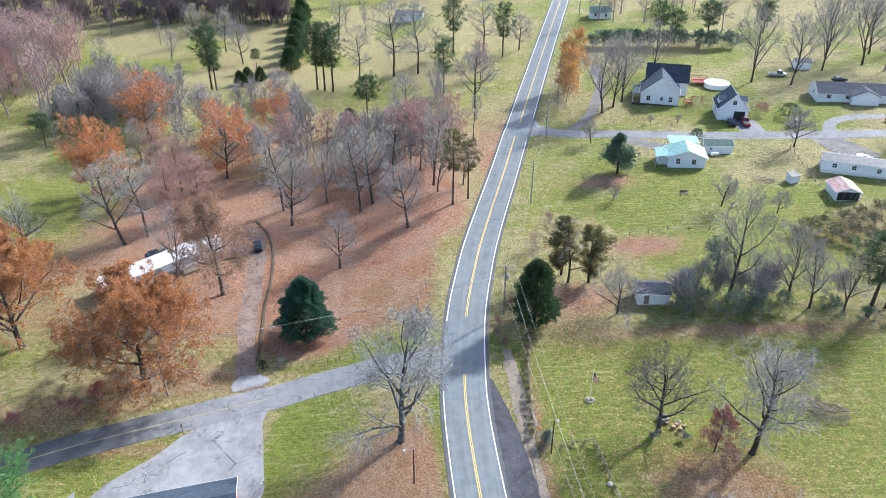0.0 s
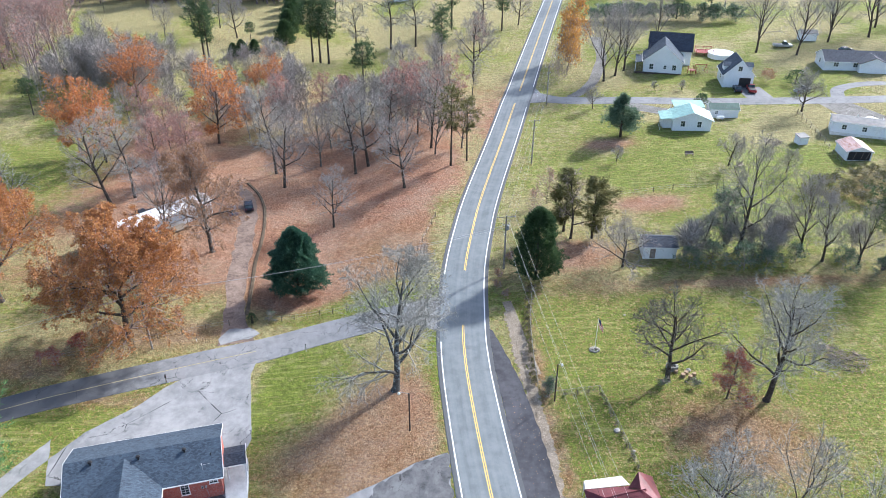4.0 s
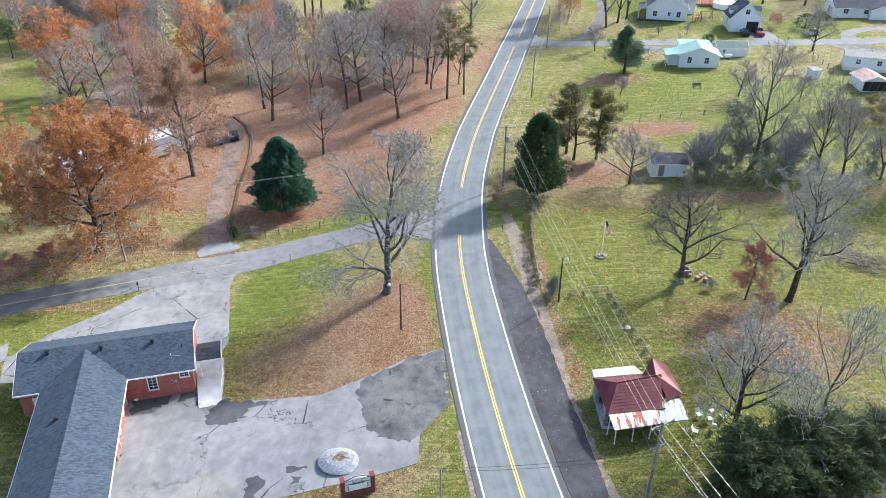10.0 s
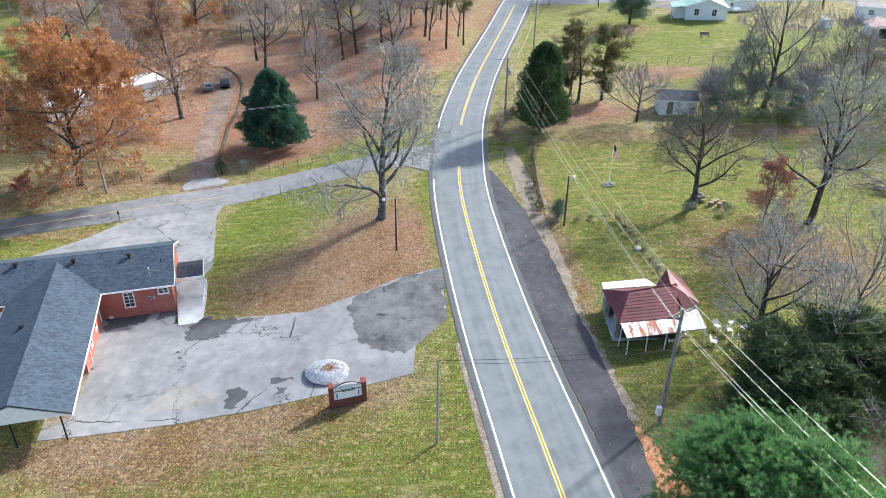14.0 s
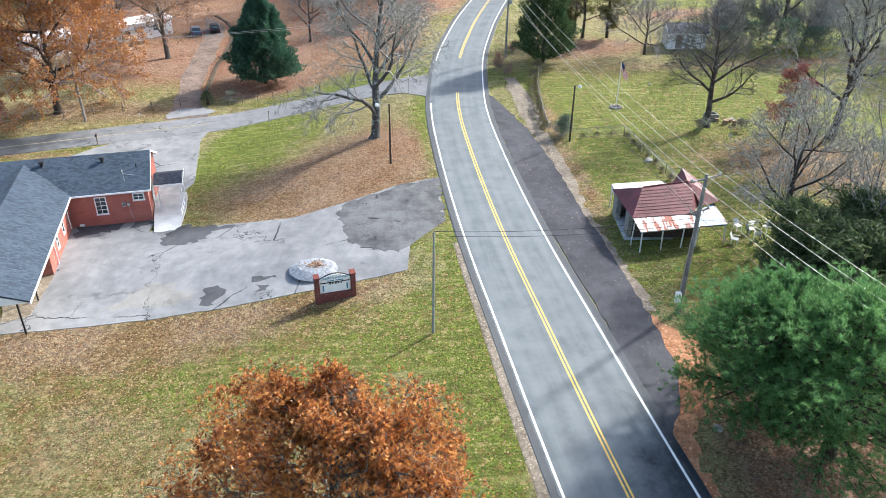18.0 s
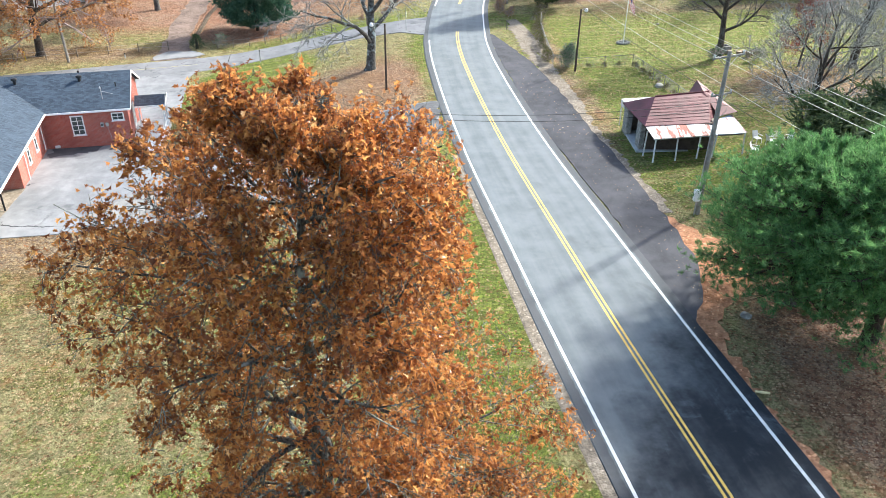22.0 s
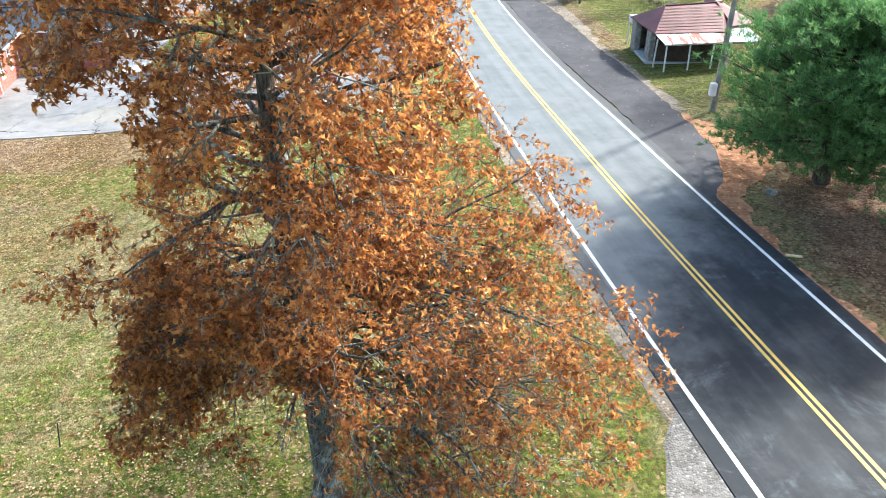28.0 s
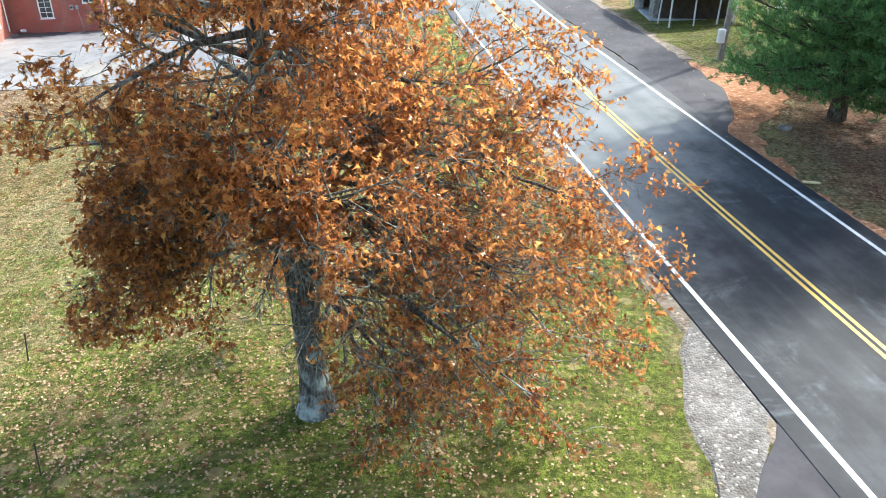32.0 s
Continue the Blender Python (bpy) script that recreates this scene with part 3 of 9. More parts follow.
def build_ground():
    xs = spread((-2500, -500, 250), (-500, -160, 34), (-160, -64, 4.0), (-64, 60, 1.25), (60, 140, 3.0), (140, 500, 36), (500, 2500, 250))
    ys = spread((-2500, -300, 275), (-300, -20, 28), (-20, 110, 1.25), (110, 240, 2.0), (240, 360, 4.0), (360, 600, 24), (600, 3000, 200))
    X, Y = np.meshgrid(xs, ys)
    verts = np.array([(x, y, ground_z(x, y)) for x, y in zip(X.ravel(), Y.ravel())])
    w = len(xs)
    idx = np.arange(len(verts)).reshape(len(ys), w)
    faces = np.stack([idx[:-1, :-1].ravel(), idx[:-1, 1:].ravel(), idx[1:, 1:].ravel(), idx[1:, :-1].ravel()], 1)
    me = mesh_arrays("ground", verts, faces, MEADOW, True)
    col = me.color_attributes.new("zone", "FLOAT_COLOR", "POINT")
    col.data.foreach_set("color", np.array([(*zones(x, y), 1.0) for x, y, _ in verts], dtype=np.float32).ravel())
    return tagged(new("ground", me), "autumn meadow and lawns strewn with fallen leaves", "ground", "", "structure")


ground = build_ground()

# ---- roads ----
MAIN = stretch(CENTRE, -150, 1200)
road = tagged(ribbon("road", MAIN, -3.85, 3.85, 0.06, ROAD, thick=0.10), "grey two-lane asphalt road curving past the church", "road", "", "structure")
ribbon("white_line", stretch(CENTRE, -150, 86.5), -3.32, -3.18, 0.066, WHITE_LINE, road, "worn white edge line")
ribbon("white_line", stretch(CENTRE, 103, 1200), -3.32, -3.16, 0.066, WHITE_LINE, road, "worn white edge line")
ribbon("white_line", stretch(CENTRE, -150, 182.5), 3.18, 3.32, 0.066, WHITE_LINE, road, "worn white edge line")
ribbon("white_line", stretch(CENTRE, 196.5, 1200), 3.16, 3.32, 0.066, WHITE_LINE, road, "worn white edge line")
for lo, hi in ((-150, 90.0), (105.0, 185.0), (193.5, 1200)):
    for a in (-0.17, 0.06):
        ribbon("yellow_line", stretch(CENTRE, lo, hi), a, a + 0.115, 0.066, YELLOW_LINE, road, "double yellow centre line")
side_road = tagged(ribbon("side_road", SIDE, -2.7, 2.7, 0.05, SIDE_ROAD, thick=0.06), "cracked grey asphalt side road", "road", "", "structure")
ribbon("yellow_line", SIDE[(SIDE[:, 0] < -27)], -0.07, 0.07, 0.056, FADED_YELLOW, side_road, "faded yellow centre line")
east_lane = tagged(ribbon("east_lane", EAST, -2.3, 2.3, 0.05, SIDE_ROAD, thick=0.06), "narrow grey lane between the houses", "road", "", "structure")
patch("junction_apron", [(2.5, 96.6), (1.2, 99.5), (-0.6, 97.2), (-5, 96.4), (-8, 95.8), (-8, 90.4), (-3.5, 90.6), (-0.5, 88.6), (0.1, 84.5), (2.0, 84.5)], 0.052, SIDE_ROAD, "worn asphalt apron where the side road joins")
patch("lane_apron", [(21.5, 184.0), (27, 184.5), (30, 183.8), (30, 188.2), (26.5, 191), (25.4, 195.5), (23.4, 195.5)], 0.054, SIDE_ROAD, "worn asphalt apron at the lane")
patch("paved_shoulder", [(7.0, 89.3), (7.7, 88.5), (9.4, 82.6), (11.0, 76.2), (12.0, 69.5), (12.9, 62), (13.4, 56.6), (14.6, 47.7), (15.3, 40.5), (15.5, 35.9), (14.9, 32.7), (13.7, 30.2), (13.3, 27.5), (12.6, 27.5), (12.3, 40), (9.2, 60), (7.4, 80)], 0.045, FRESH, "dark asphalt pull-off beside the road", uneven=0.12)
patch("gravel_shoulder", [(9.6, 93), (10.6, 93), (11.3, 84), (12.9, 74), (13.7, 66), (13.9, 57), (15.2, 47), (15.9, 42), (14.6, 42), (12.5, 57), (11.5, 71), (10.4, 82)], 0.022, SANDY, "sandy strip beside the pull-off", uneven=0.3, skirt=0.03)
patch("clay_bank", [(14.6, 42.3), (15.4, 41.0), (16.9, 38.7), (18.7, 37.0), (18.4, 35.2), (17.1, 32.8), (15.2, 30.9), (14.6, 27.4), (14.9, 23.5), (15.5, 20.6), (16.4, 16.5), (17.2, 8), (18.4, 0), (16.6, -2), (15.0, 10), (14.3, 18), (13.6, 24), (13.1, 28.5), (14.4, 33), (14.9, 37)], 0.030, CLAY, "bare red clay at the road edge", uneven=0.3, skirt=0.03)
tagged(ribbon("gravel_verge", stretch(CENTRE, -30, 54), [(0, -4.4), (0.35, -4.25), (0.5, -4.15), (0.7, -4.4), (1, -4.2)], -3.7, 0.028, SANDY, thick=0.03), "sandy gravel along the edge of the road", "verge", "", "structure")
patch("gravel_corner", [(8.6, 17.2), (8.0, 16.4), (7.4, 14.8), (7.1, 12.5), (6.9, 10.2), (7.2, 9.2), (8.0, 10.6), (8.6, 12.3), (9.4, 13.6)], 0.034, GRAVEL, "pale gravel at the corner of the drive", uneven=0.12, skirt=0.03, fan=0.4)
patch("drive_mouth", [(9.3, 13.4), (8.6, 12.0), (7.5, 10.2), (6.4, 6.0), (5.0, 0), (3, -8), (8, -8), (12, 0), (11.5, 8)], 0.046, FRESH, "dark asphalt mouth of a drive")

# church car park with its drives
patch("car_park", [(0.9, 64.6), (-3.0, 63.0), (-7.0, 60.4), (-11.7, 58.2), (-17.8, 58.4), (-24.6, 58.0), (-24.6, 64.5), (-24.0, 70), (-27.2, 83.5), (-26.8, 86.4), (-36.5, 82.5), (-38.5, 80.4), (-41, 76.5), (-45.8, 71.3), (-50, 62.5), (-54, 50), (-58, 50), (-49.5, 70),
      (-46.5, 62.0), (-34, 62), (-30, 42.2), (-27.3, 42.7), (-16.6, 44.9), (-5.7, 46.9), (-1.4, 48.2), (-1.1, 55.2), (0.0, 56.3), (1.6, 55.8), (1.2, 60)], 0.04, OLD_ASPHALT, "cracked pale asphalt car park of the church")
patch("cracked_mouth", [(0.9, 64.4), (-3.0, 62.8), (-6.8, 60.3), (-8.0, 58.5), (-6.9, 55.4), (-6.2, 52.6), (-4.0, 51.0), (-2.2, 50.8), (-1.2, 51.6), (-1.05, 55.2), (0.0, 56.2), (1.5, 55.9), (1.2, 60)], 0.047, WORN_PATCH, "dark crazed asphalt at the mouth of the car park", uneven=0.28)
for spot in ([(-31.0, 57.6), (-30.9, 59.3), (-28.4, 60.2), (-25.3, 61.0), (-24.9, 59.7), (-27.1, 58.6), (-28.8, 57.6), (-30.2, 56.8)],
             [(-23.0, 56.4), (-22.6, 57.5), (-21.5, 59.0), (-19.4, 58.3), (-17.4, 58.3), (-16.9, 57.5), (-18.9, 57.3), (-18.7, 55.9), (-20.5, 54.7), (-22.2, 55.1)],
             [(-16.8, 46.5), (-16.5, 48.0), (-15.6, 48.0), (-15.1, 47.2), (-15.6, 45.8), (-16.4, 45.7)],
             [(-12.7, 46.7), (-12.6, 47.9), (-11.6, 47.6), (-11.7, 46.7)], [(-13.3, 48.7), (-11.4, 48.8), (-11.1, 48.3), (-12.9, 48.3)]):
    patch("damp_patch", spot, 0.046, DAMP, "dark damp patch on the car park", uneven=0.32, skirt=0, category="stain")
patch("dust_stain", [(-24.0, 45.2), (-22.6, 47.0), (-21.0, 49.0), (-19.3, 48.4), (-17.2, 47.0), (-18.4, 45.6), (-21.0, 45.0)], 0.0455, DUST, "dry sandy stain on the car park", uneven=0.5, skirt=0, category="stain")
patch("porch_paving", [(-31.0, 50.4), (-29.3, 50.5), (-28.5, 44.6), (-30.1, 43.6), (-31.2, 46.0)], 0.05, SANDY, "sand-coloured paving beside the porch", uneven=0.05)
TRACK_RNG = random.Random(12)
TRACK = catmull([(-30.8, 90.5), (-31.8, 94.5), (-33.0, 99), (-34.4, 106), (-35.6, 114), (-36.6, 122), (-37.8, 131), (-40.0, 139), (-43, 145)])
tagged(ribbon("dirt_track", TRACK, [(0, -2.9), (0.06, -2.1)] + [(i / 40, -1.8 - TRACK_RNG.uniform(-0.4, 0.5)) for i in range(4, 37)] + [(1, -0.1)], [(0, 2.6), (0.06, 1.7)] + [(i / 40, 1.5 + TRACK_RNG.uniform(-0.4, 0.4)) for i in range(4, 37)] + [(1, 0.1)], 0.02, TRACK_DIRT), "grey gravel track into the wood", "road", "", "structure")
tagged(ribbon("track_bank", catmull([(-30.9, 97.5), (-31.9, 106), (-33.0, 114), (-33.4, 121), (-34.4, 129), (-35.9, 135.5), (-38.2, 141), (-41.5, 146)]), -0.22, 0.22, 0.16, BANK, thick=0.20), "low dark earth bank beside the track", "bank", "", "structure")
tagged(ribbon("gravel_drive", catmull([(33.5, 186.5), (36.5, 189.5), (41, 197), (44.5, 208), (47.5, 220), (49, 240)]), -1.5, 1.5, 0.02, GRAVEL), "pale gravel drive beside the lane", "road", "", "structure")
tagged(ribbon("house_drive", catmull([(79.5, 179), (78.9, 187.4)]), -3.2, 3.2, 0.03, SIDE_ROAD), "short grey drive to the garage", "road", "", "structure")
tagged(ribbon("loop_drive", catmull([(98, 178), (101, 184), (108, 187), (117, 187), (126, 183), (130, 178)]), -1.6, 1.6, 0.03, SIDE_ROAD), "grey loop drive in front of a house", "road", "", "structure")
tagged(ribbon("parking_drive", catmull([(95, 175), (97, 168), (99, 161)]), [(0, -3.5), (1, -5)], [(0, 3.5), (1, 5)], 0.03, GRAVEL), "pale gravel parking beside the mobile home", "road", "", "structure")
tagged(ribbon("carport_drive", catmull([(45, 180), (48, 176), (53, 172.5), (58, 170)]), -2.2, 2.2, 0.03, GRAVEL), "pale gravel drive to the carport", "road", "", "structure")
tagged(ribbon("yard_path", catmull([(10.2, 96), (10.9, 92), (12.0, 84), (13.0, 78.5)]), -0.7, 0.7, 0.035, SANDY), "worn path along the fence", "road", "", "structure")
patch("concrete_culvert", [(-28.5, 92.0), (-28.0, 93.0), (-29.6, 94.4), (-33.0, 93.8), (-34.0, 91.4), (-33, 90)], 0.055, OLD_ASPHALT, "pale concrete at the mouth of the track", uneven=0.2)


# ---- trees: kit ----
def bark_material(name, dark, light, lichen=(0.42, 0.44, 0.40), amount=0.35):
    n = Nodes(name)
    v = n.coords((9, 9, 1.6), own=True)
    ridge = n.noise(2.2, 5, 0.7, v)
    blot = n.ramp(n.noise(1.6, 4, 0.6), 0.52, 0.66)
    col = n.mix(n.ramp(ridge, 0.35, 0.65), dark, light)
    col = n.mix(n.math("MULTIPLY", blot, amount), col, lichen)
    return n.done(col, 0.92, ridge, 0.03, 0.0, 0.1)


def leaf_material(name, stops, through=0.3, rough=0.65):
    """Leaves in a range of colours, one for each leaf, that let some light through."""
    n = Nodes(name)
    geo = n.node("ShaderNodeNewGeometry")
    obi = n.node("ShaderNodeObjectInfo")
    f = n.math("ADD", n.math("MULTIPLY", geo.outputs["Random Per Island"], 0.75), n.math("MULTIPLY", n.noise(0.7, 3), 0.25))
    f = n.math("ADD", f, n.math("MULTIPLY", n.math("SUBTRACT", obi.outputs["Random"], 0.5), 0.14))
    col = n.palette(f, stops)
    n.done(col, rough, None, 0, 0.0, 0.4)
    tr = n.node("ShaderNodeBsdfTranslucent")
    n.link(col, tr.inputs[0])
    mx = n.node("ShaderNodeMixShader")
    mx.inputs[0].default_value = through
    n.link(n.bsdf.outputs[0], mx.inputs[1])
    n.link(tr.outputs[0], mx.inputs[2])
    n.link(mx.outputs[0], n.tree.nodes["Material Output"].inputs[0])
    return n.mat


BARK_GREY = bark_material("grey_bark", (0.045, 0.038, 0.033), (0.17, 0.155, 0.14), amount=0.3)
BARK_DARK = bark_material("dark_bark", (0.030, 0.024, 0.020), (0.105, 0.085, 0.070), amount=0.15)
BARK_OAK = bark_material("lichened_oak_bark", (0.028, 0.025, 0.022), (0.15, 0.145, 0.135), (0.40, 0.47, 0.46), 0.75)
TWIG_GREY = bark_material("grey_twigs", (0.15, 0.132, 0.122), (0.47, 0.430, 0.400), amount=0.2)
TWIG_PALE = bark_material("pale_lichened_twigs", (0.14, 0.134, 0.120), (0.48, 0.465, 0.425), (0.54, 0.57, 0.50), 0.4)
TWIG_DARK = bark_material("dark_lichened_twigs", (0.055, 0.046, 0.038), (0.24, 0.215, 0.185), (0.42, 0.46, 0.40), 0.45)
TWIG_BROWN = bark_material("brown_twigs", (0.20, 0.150, 0.145), (0.42, 0.340, 0.325), amount=0.1)
# the pale 0.90 stop puts bright highlights into the leaf colour
LEAF_RUST = leaf_material("rust_oak_leaves", [(0.0, (0.10, 0.036, 0.019)), (0.28, (0.31, 0.112, 0.040)), (0.58, (0.54, 0.228, 0.071)), (0.80, (0.73, 0.380, 0.125)), (0.90, (0.84, 0.64, 0.38)), (1.0, (0.28, 0.31, 0.11))], 0.62, 0.30)
LEAF_ORANGE = leaf_material("orange_leaves", [(0.0, (0.25, 0.080, 0.030)), (0.5, (0.54, 0.215, 0.072)), (1.0, (0.70, 0.36, 0.14))], 0.4)
LEAF_TAN = leaf_material("tan_leaves", [(0.0, (0.18, 0.085, 0.045)), (0.5, (0.38, 0.215, 0.120)), (1.0, (0.54, 0.37, 0.22))], 0.4)
LEAF_RUSSET = leaf_material("russet_leaves", [(0.0, (0.19, 0.070, 0.030)), (0.45, (0.40, 0.170, 0.062)), (0.8, (0.54, 0.285, 0.105)), (1.0, (0.60, 0.40, 0.19))], 0.4)
LEAF_PINK = leaf_material("faded_red_leaves", [(0.0, (0.24, 0.095, 0.075)), (0.5, (0.44, 0.225, 0.180)), (1.0, (0.58, 0.39, 0.32))], 0.4)
LEAF_RED = leaf_material("dark_red_leaves", [(0.0, (0.17, 0.035, 0.028)), (0.5, (0.33, 0.075, 0.055)), (1.0, (0.43, 0.15, 0.10))], 0.4)
LEAF_YELLOW = leaf_material("amber_leaves", [(0.0, (0.38, 0.17, 0.04)), (0.5, (0.50, 0.26, 0.07)), (1.0, (0.58, 0.36, 0.12))], 0.4)
NEEDLE = leaf_material("pine_needles", [(0.0, (0.040, 0.110, 0.038)), (0.5, (0.105, 0.245, 0.082)), (1.0, (0.26, 0.43, 0.16))], 0.5)
NEEDLE_DARK = leaf_material("cedar_foliage", [(0.0, (0.026, 0.055, 0.024)), (0.6, (0.058, 0.105, 0.042)), (1.0, (0.125, 0.17, 0.070))], 0.35)
NEEDLE_BLUE = leaf_material("round_pine_needles", [(0.0, (0.022, 0.064, 0.044)), (0.6, (0.058, 0.140, 0.092)), (1.0, (0.14, 0.25, 0.165))], 0.4)
NEEDLE_OLIVE = leaf_material("olive_foliage", [(0.0, (0.060, 0.066, 0.020)), (0.6, (0.140, 0.135, 0.045)), (1.0, (0.24, 0.20, 0.08))], 0.3)
LEAF_BUSH = leaf_material("privet_leaves", [(0.0, (0.045, 0.085, 0.052)), (0.6, (0.125, 0.195, 0.120)), (1.0, (0.26, 0.33, 0.21))], 0.3)
# lighter copy of the cedar tones, with sunlight put into the colour
LEAF_CEDAR = leaf_material("sunlit_cedar_foliage", [(0.0, (0.035, 0.060, 0.024)), (0.6, (0.085, 0.125, 0.050)), (1.0, (0.20, 0.24, 0.10))], 0.4)


def grow(out, rng, p, d, length, r, level, spec, tip=0.22):
    """One branch and, from it, its side branches; out takes rows of (points, radii, level)."""
    k = (9, 6, 4, 3, 2)[level]
    pts, rad = [p.copy()], [r]
    jit = spec["wild"] * (0.35, 0.8, 1.0, 1.1, 1.2)[level]
    for i in range(k):
        d = (d + Vector((rng.gauss(0, jit), rng.gauss(0, jit), rng.gauss(0, jit) + spec["lift"][level]))).normalized()
        p = p + d * (length / k)
        pts.append(p.copy())
        rad.append(max(spec["thin"], r * (1 - (1 - tip) * (i + 1) / k)))
    out.append((pts, rad, level))
    if level >= spec["levels"]:
        return
    n = spec["n"][level]
    first = spec["first"] if level == 0 else 0.18
    spin = rng.uniform(0, 6.28)
    for j in range(n):
        t = first + (1.0 - first) * (j + rng.uniform(0.1, 0.9)) / n
        x = t * k
        i = min(k - 1, int(x))
        q = pts[i].lerp(pts[i + 1], x - i)
        along = (pts[i + 1] - pts[i]).normalized()
        spin += 2.4 + rng.uniform(-0.5, 0.5)
        side = along.orthogonal().normalized()
        side = Matrix.Rotation(spin, 3, along) @ side
        a = radians(spec["angle"][level] * (1.15 - 0.45 * t if level == 0 else 1) + rng.gauss(0, 9))
        nd = along * math.cos(a) + side * math.sin(a)
        u = (t - first) / (1 - first)
        if level == 0:
            ln = spec["reach"] * spec["shape"](u) * rng.uniform(0.8, 1.15)
        else:
            ln = length * spec["ratio"] * (1 - 0.5 * t) * rng.uniform(0.75, 1.2)
        grow(out, rng, q, nd, ln, max(spec["thin"], min(rad[i] * 0.62, r * 0.5)), level + 1, spec)


def tubes_mesh(name, rows, material, sides=(9, 6, 4, 3, 3), closed=False):
    verts, faces = [], []
    for pts, rad, level in rows:
        s = sides[level]
        start = len(verts)
        u = None
        for i, p in enumerate(pts):
            d = (pts[min(i + 1, len(pts) - 1)] - pts[max(i - 1, 0)]).normalized()
            u = d.orthogonal().normalized() if u is None else (u - d * u.dot(d)).normalized()
            v = d.cross(u)
            for k in range(s):
                q = p + (u * math.cos(k * math.tau / s) + v * math.sin(k * math.tau / s)) * rad[i]
                verts.append((q.x, q.y, q.z))
        for i in range(len(pts) - 1):
            a = start + i * s
            for k in range(s):
                faces.append((a + k, a + (k + 1) % s, a + s + (k + 1) % s, a + s + k))
    return mesh_arrays(name, np.array(verts), np.array(faces), material, True)


LEAF_SIMPLE = (np.array([(0, 0, 0), (0.34, 0.5, 0.10), (0, 1, 0), (-0.34, 0.5, 0.10)]), np.array([(0, 1, 2, 3)]))
LEAF_LOBED = (np.array([(0, 0, 0), (0.11, 0.20, 0.03), (0.38, 0.36, 0.12), (0.17, 0.46, 0.04), (0.42, 0.69, 0.14), (0.14, 0.78, 0.03), (0.03, 1.0, -0.08),
                        (-0.13, 0.73, 0.02), (-0.39, 0.60, 0.15), (-0.16, 0.43, 0.04), (-0.40, 0.29, 0.12), (-0.10, 0.18, 0.03)]),
              np.array([(0, 1, 3, 9), (0, 9, 9, 11), (1, 2, 3, 3), (3, 4, 5, 9), (5, 6, 7, 9), (7, 8, 9, 9), (9, 10, 11, 11)]))
LEAF_OAK = (np.array([(0.72 * x, y, 2.0 * z - 0.30 * y * y + 0.12 * x * y) for x, y, z in LEAF_LOBED[0]]), LEAF_LOBED[1])
BLADE = (np.array([(-0.05, 0, 0), (0.05, 0, 0), (0.0, 1, 0)]), np.array([(0, 1, 2)]))


def scatter(name, spots, dirs, sizes, template, material, rng):
    """Many small flat pieces, one at each spot, pointing along dirs with a random roll."""
    tv, tf = template
    n = len(spots)
    y = dirs / np.maximum(1e-6, np.linalg.norm(dirs, axis=1))[:, None]
    r = rng.normal(size=(n, 3))
    x = np.cross(y, r)
    x /= np.maximum(1e-6, np.linalg.norm(x, axis=1))[:, None]
    z = np.cross(x, y)
    verts = spots[:, None, :] + sizes[:, None, None] * (tv[None, :, 0, None] * x[:, None, :] + tv[None, :, 1, None] * y[:, None, :] + tv[None, :, 2, None] * z[:, None, :])
    tri = [f for f in tf]
    k = len(tv)
    if tf.shape[1] == 4 and any(len(set(f)) < 4 for f in tri):
        tri = [t for f in tri for t in ((f[0], f[1], f[2]), (f[0], f[2], f[3])) if len(set(t)) == 3]
    tri = np.array(tri)
    faces = (tri[None, :, :] + (np.arange(n) * k)[:, None, None]).reshape(-1, tri.shape[1])
    return mesh_arrays(name, verts.reshape(-1, 3), faces, material)


def whips(name, rows, material, rng, per, length, width):
    """The finest twigs: a tapering sliver along every last branch, and more that leave it sideways."""
    base, tips = [], []
    for pts, _, _ in rows:
        base.append(tuple(pts[0]))
        tips.append(tuple(pts[-1]))
        d = pts[-1] - pts[0]
        for _ in range(per):
            f = rng.uniform(0.1, 1.0)
            q = pts[0] + d * f
            w = d.normalized() + Vector(rng.normal(size=3)) * 0.6
            base.append(tuple(q))
            tips.append(tuple(q + w.normalized() * length * rng.uniform(0.5, 1.2)))
    a, b = np.array(base), np.array(tips)
    y = b - a
    x = np.cross(y, rng.normal(size=y.shape))
    x *= width * 0.5 / np.maximum(1e-6, np.linalg.norm(x, axis=1))[:, None]
    verts = np.stack([a - x, a + x, b], 1).reshape(-1, 3)
    return mesh_arrays(name, verts, np.arange(len(verts)).reshape(-1, 3), material)


def twig_ends(rows, level, per, rng, jitter):
    """Spots along the finest branches, with the way they point."""
    spots, dirs = [], []
    for pts, _, lv in rows:
        if lv < level:
            continue
        for _ in range(per):
            t = rng.uniform(0.15, 1.0) * (len(pts) - 1)
            i = min(len(pts) - 2, int(t))
            q = pts[i].lerp(pts[i + 1], t - i)
            spots.append(q)
            dirs.append((pts[i + 1] - pts[i]).normalized())
    spots, dirs = np.array(spots), np.array(dirs)
    return spots + rng.normal(size=spots.shape) * jitter, dirs


def round_top(u):
    return 0.35 + 1.25 * math.sqrt(max(0, u * (1.12 - u))) * 1.1


def narrow_top(u):
    return 1.0 - 0.62 * u


def broad(u):
    return 1.0 - 0.55 * u * u


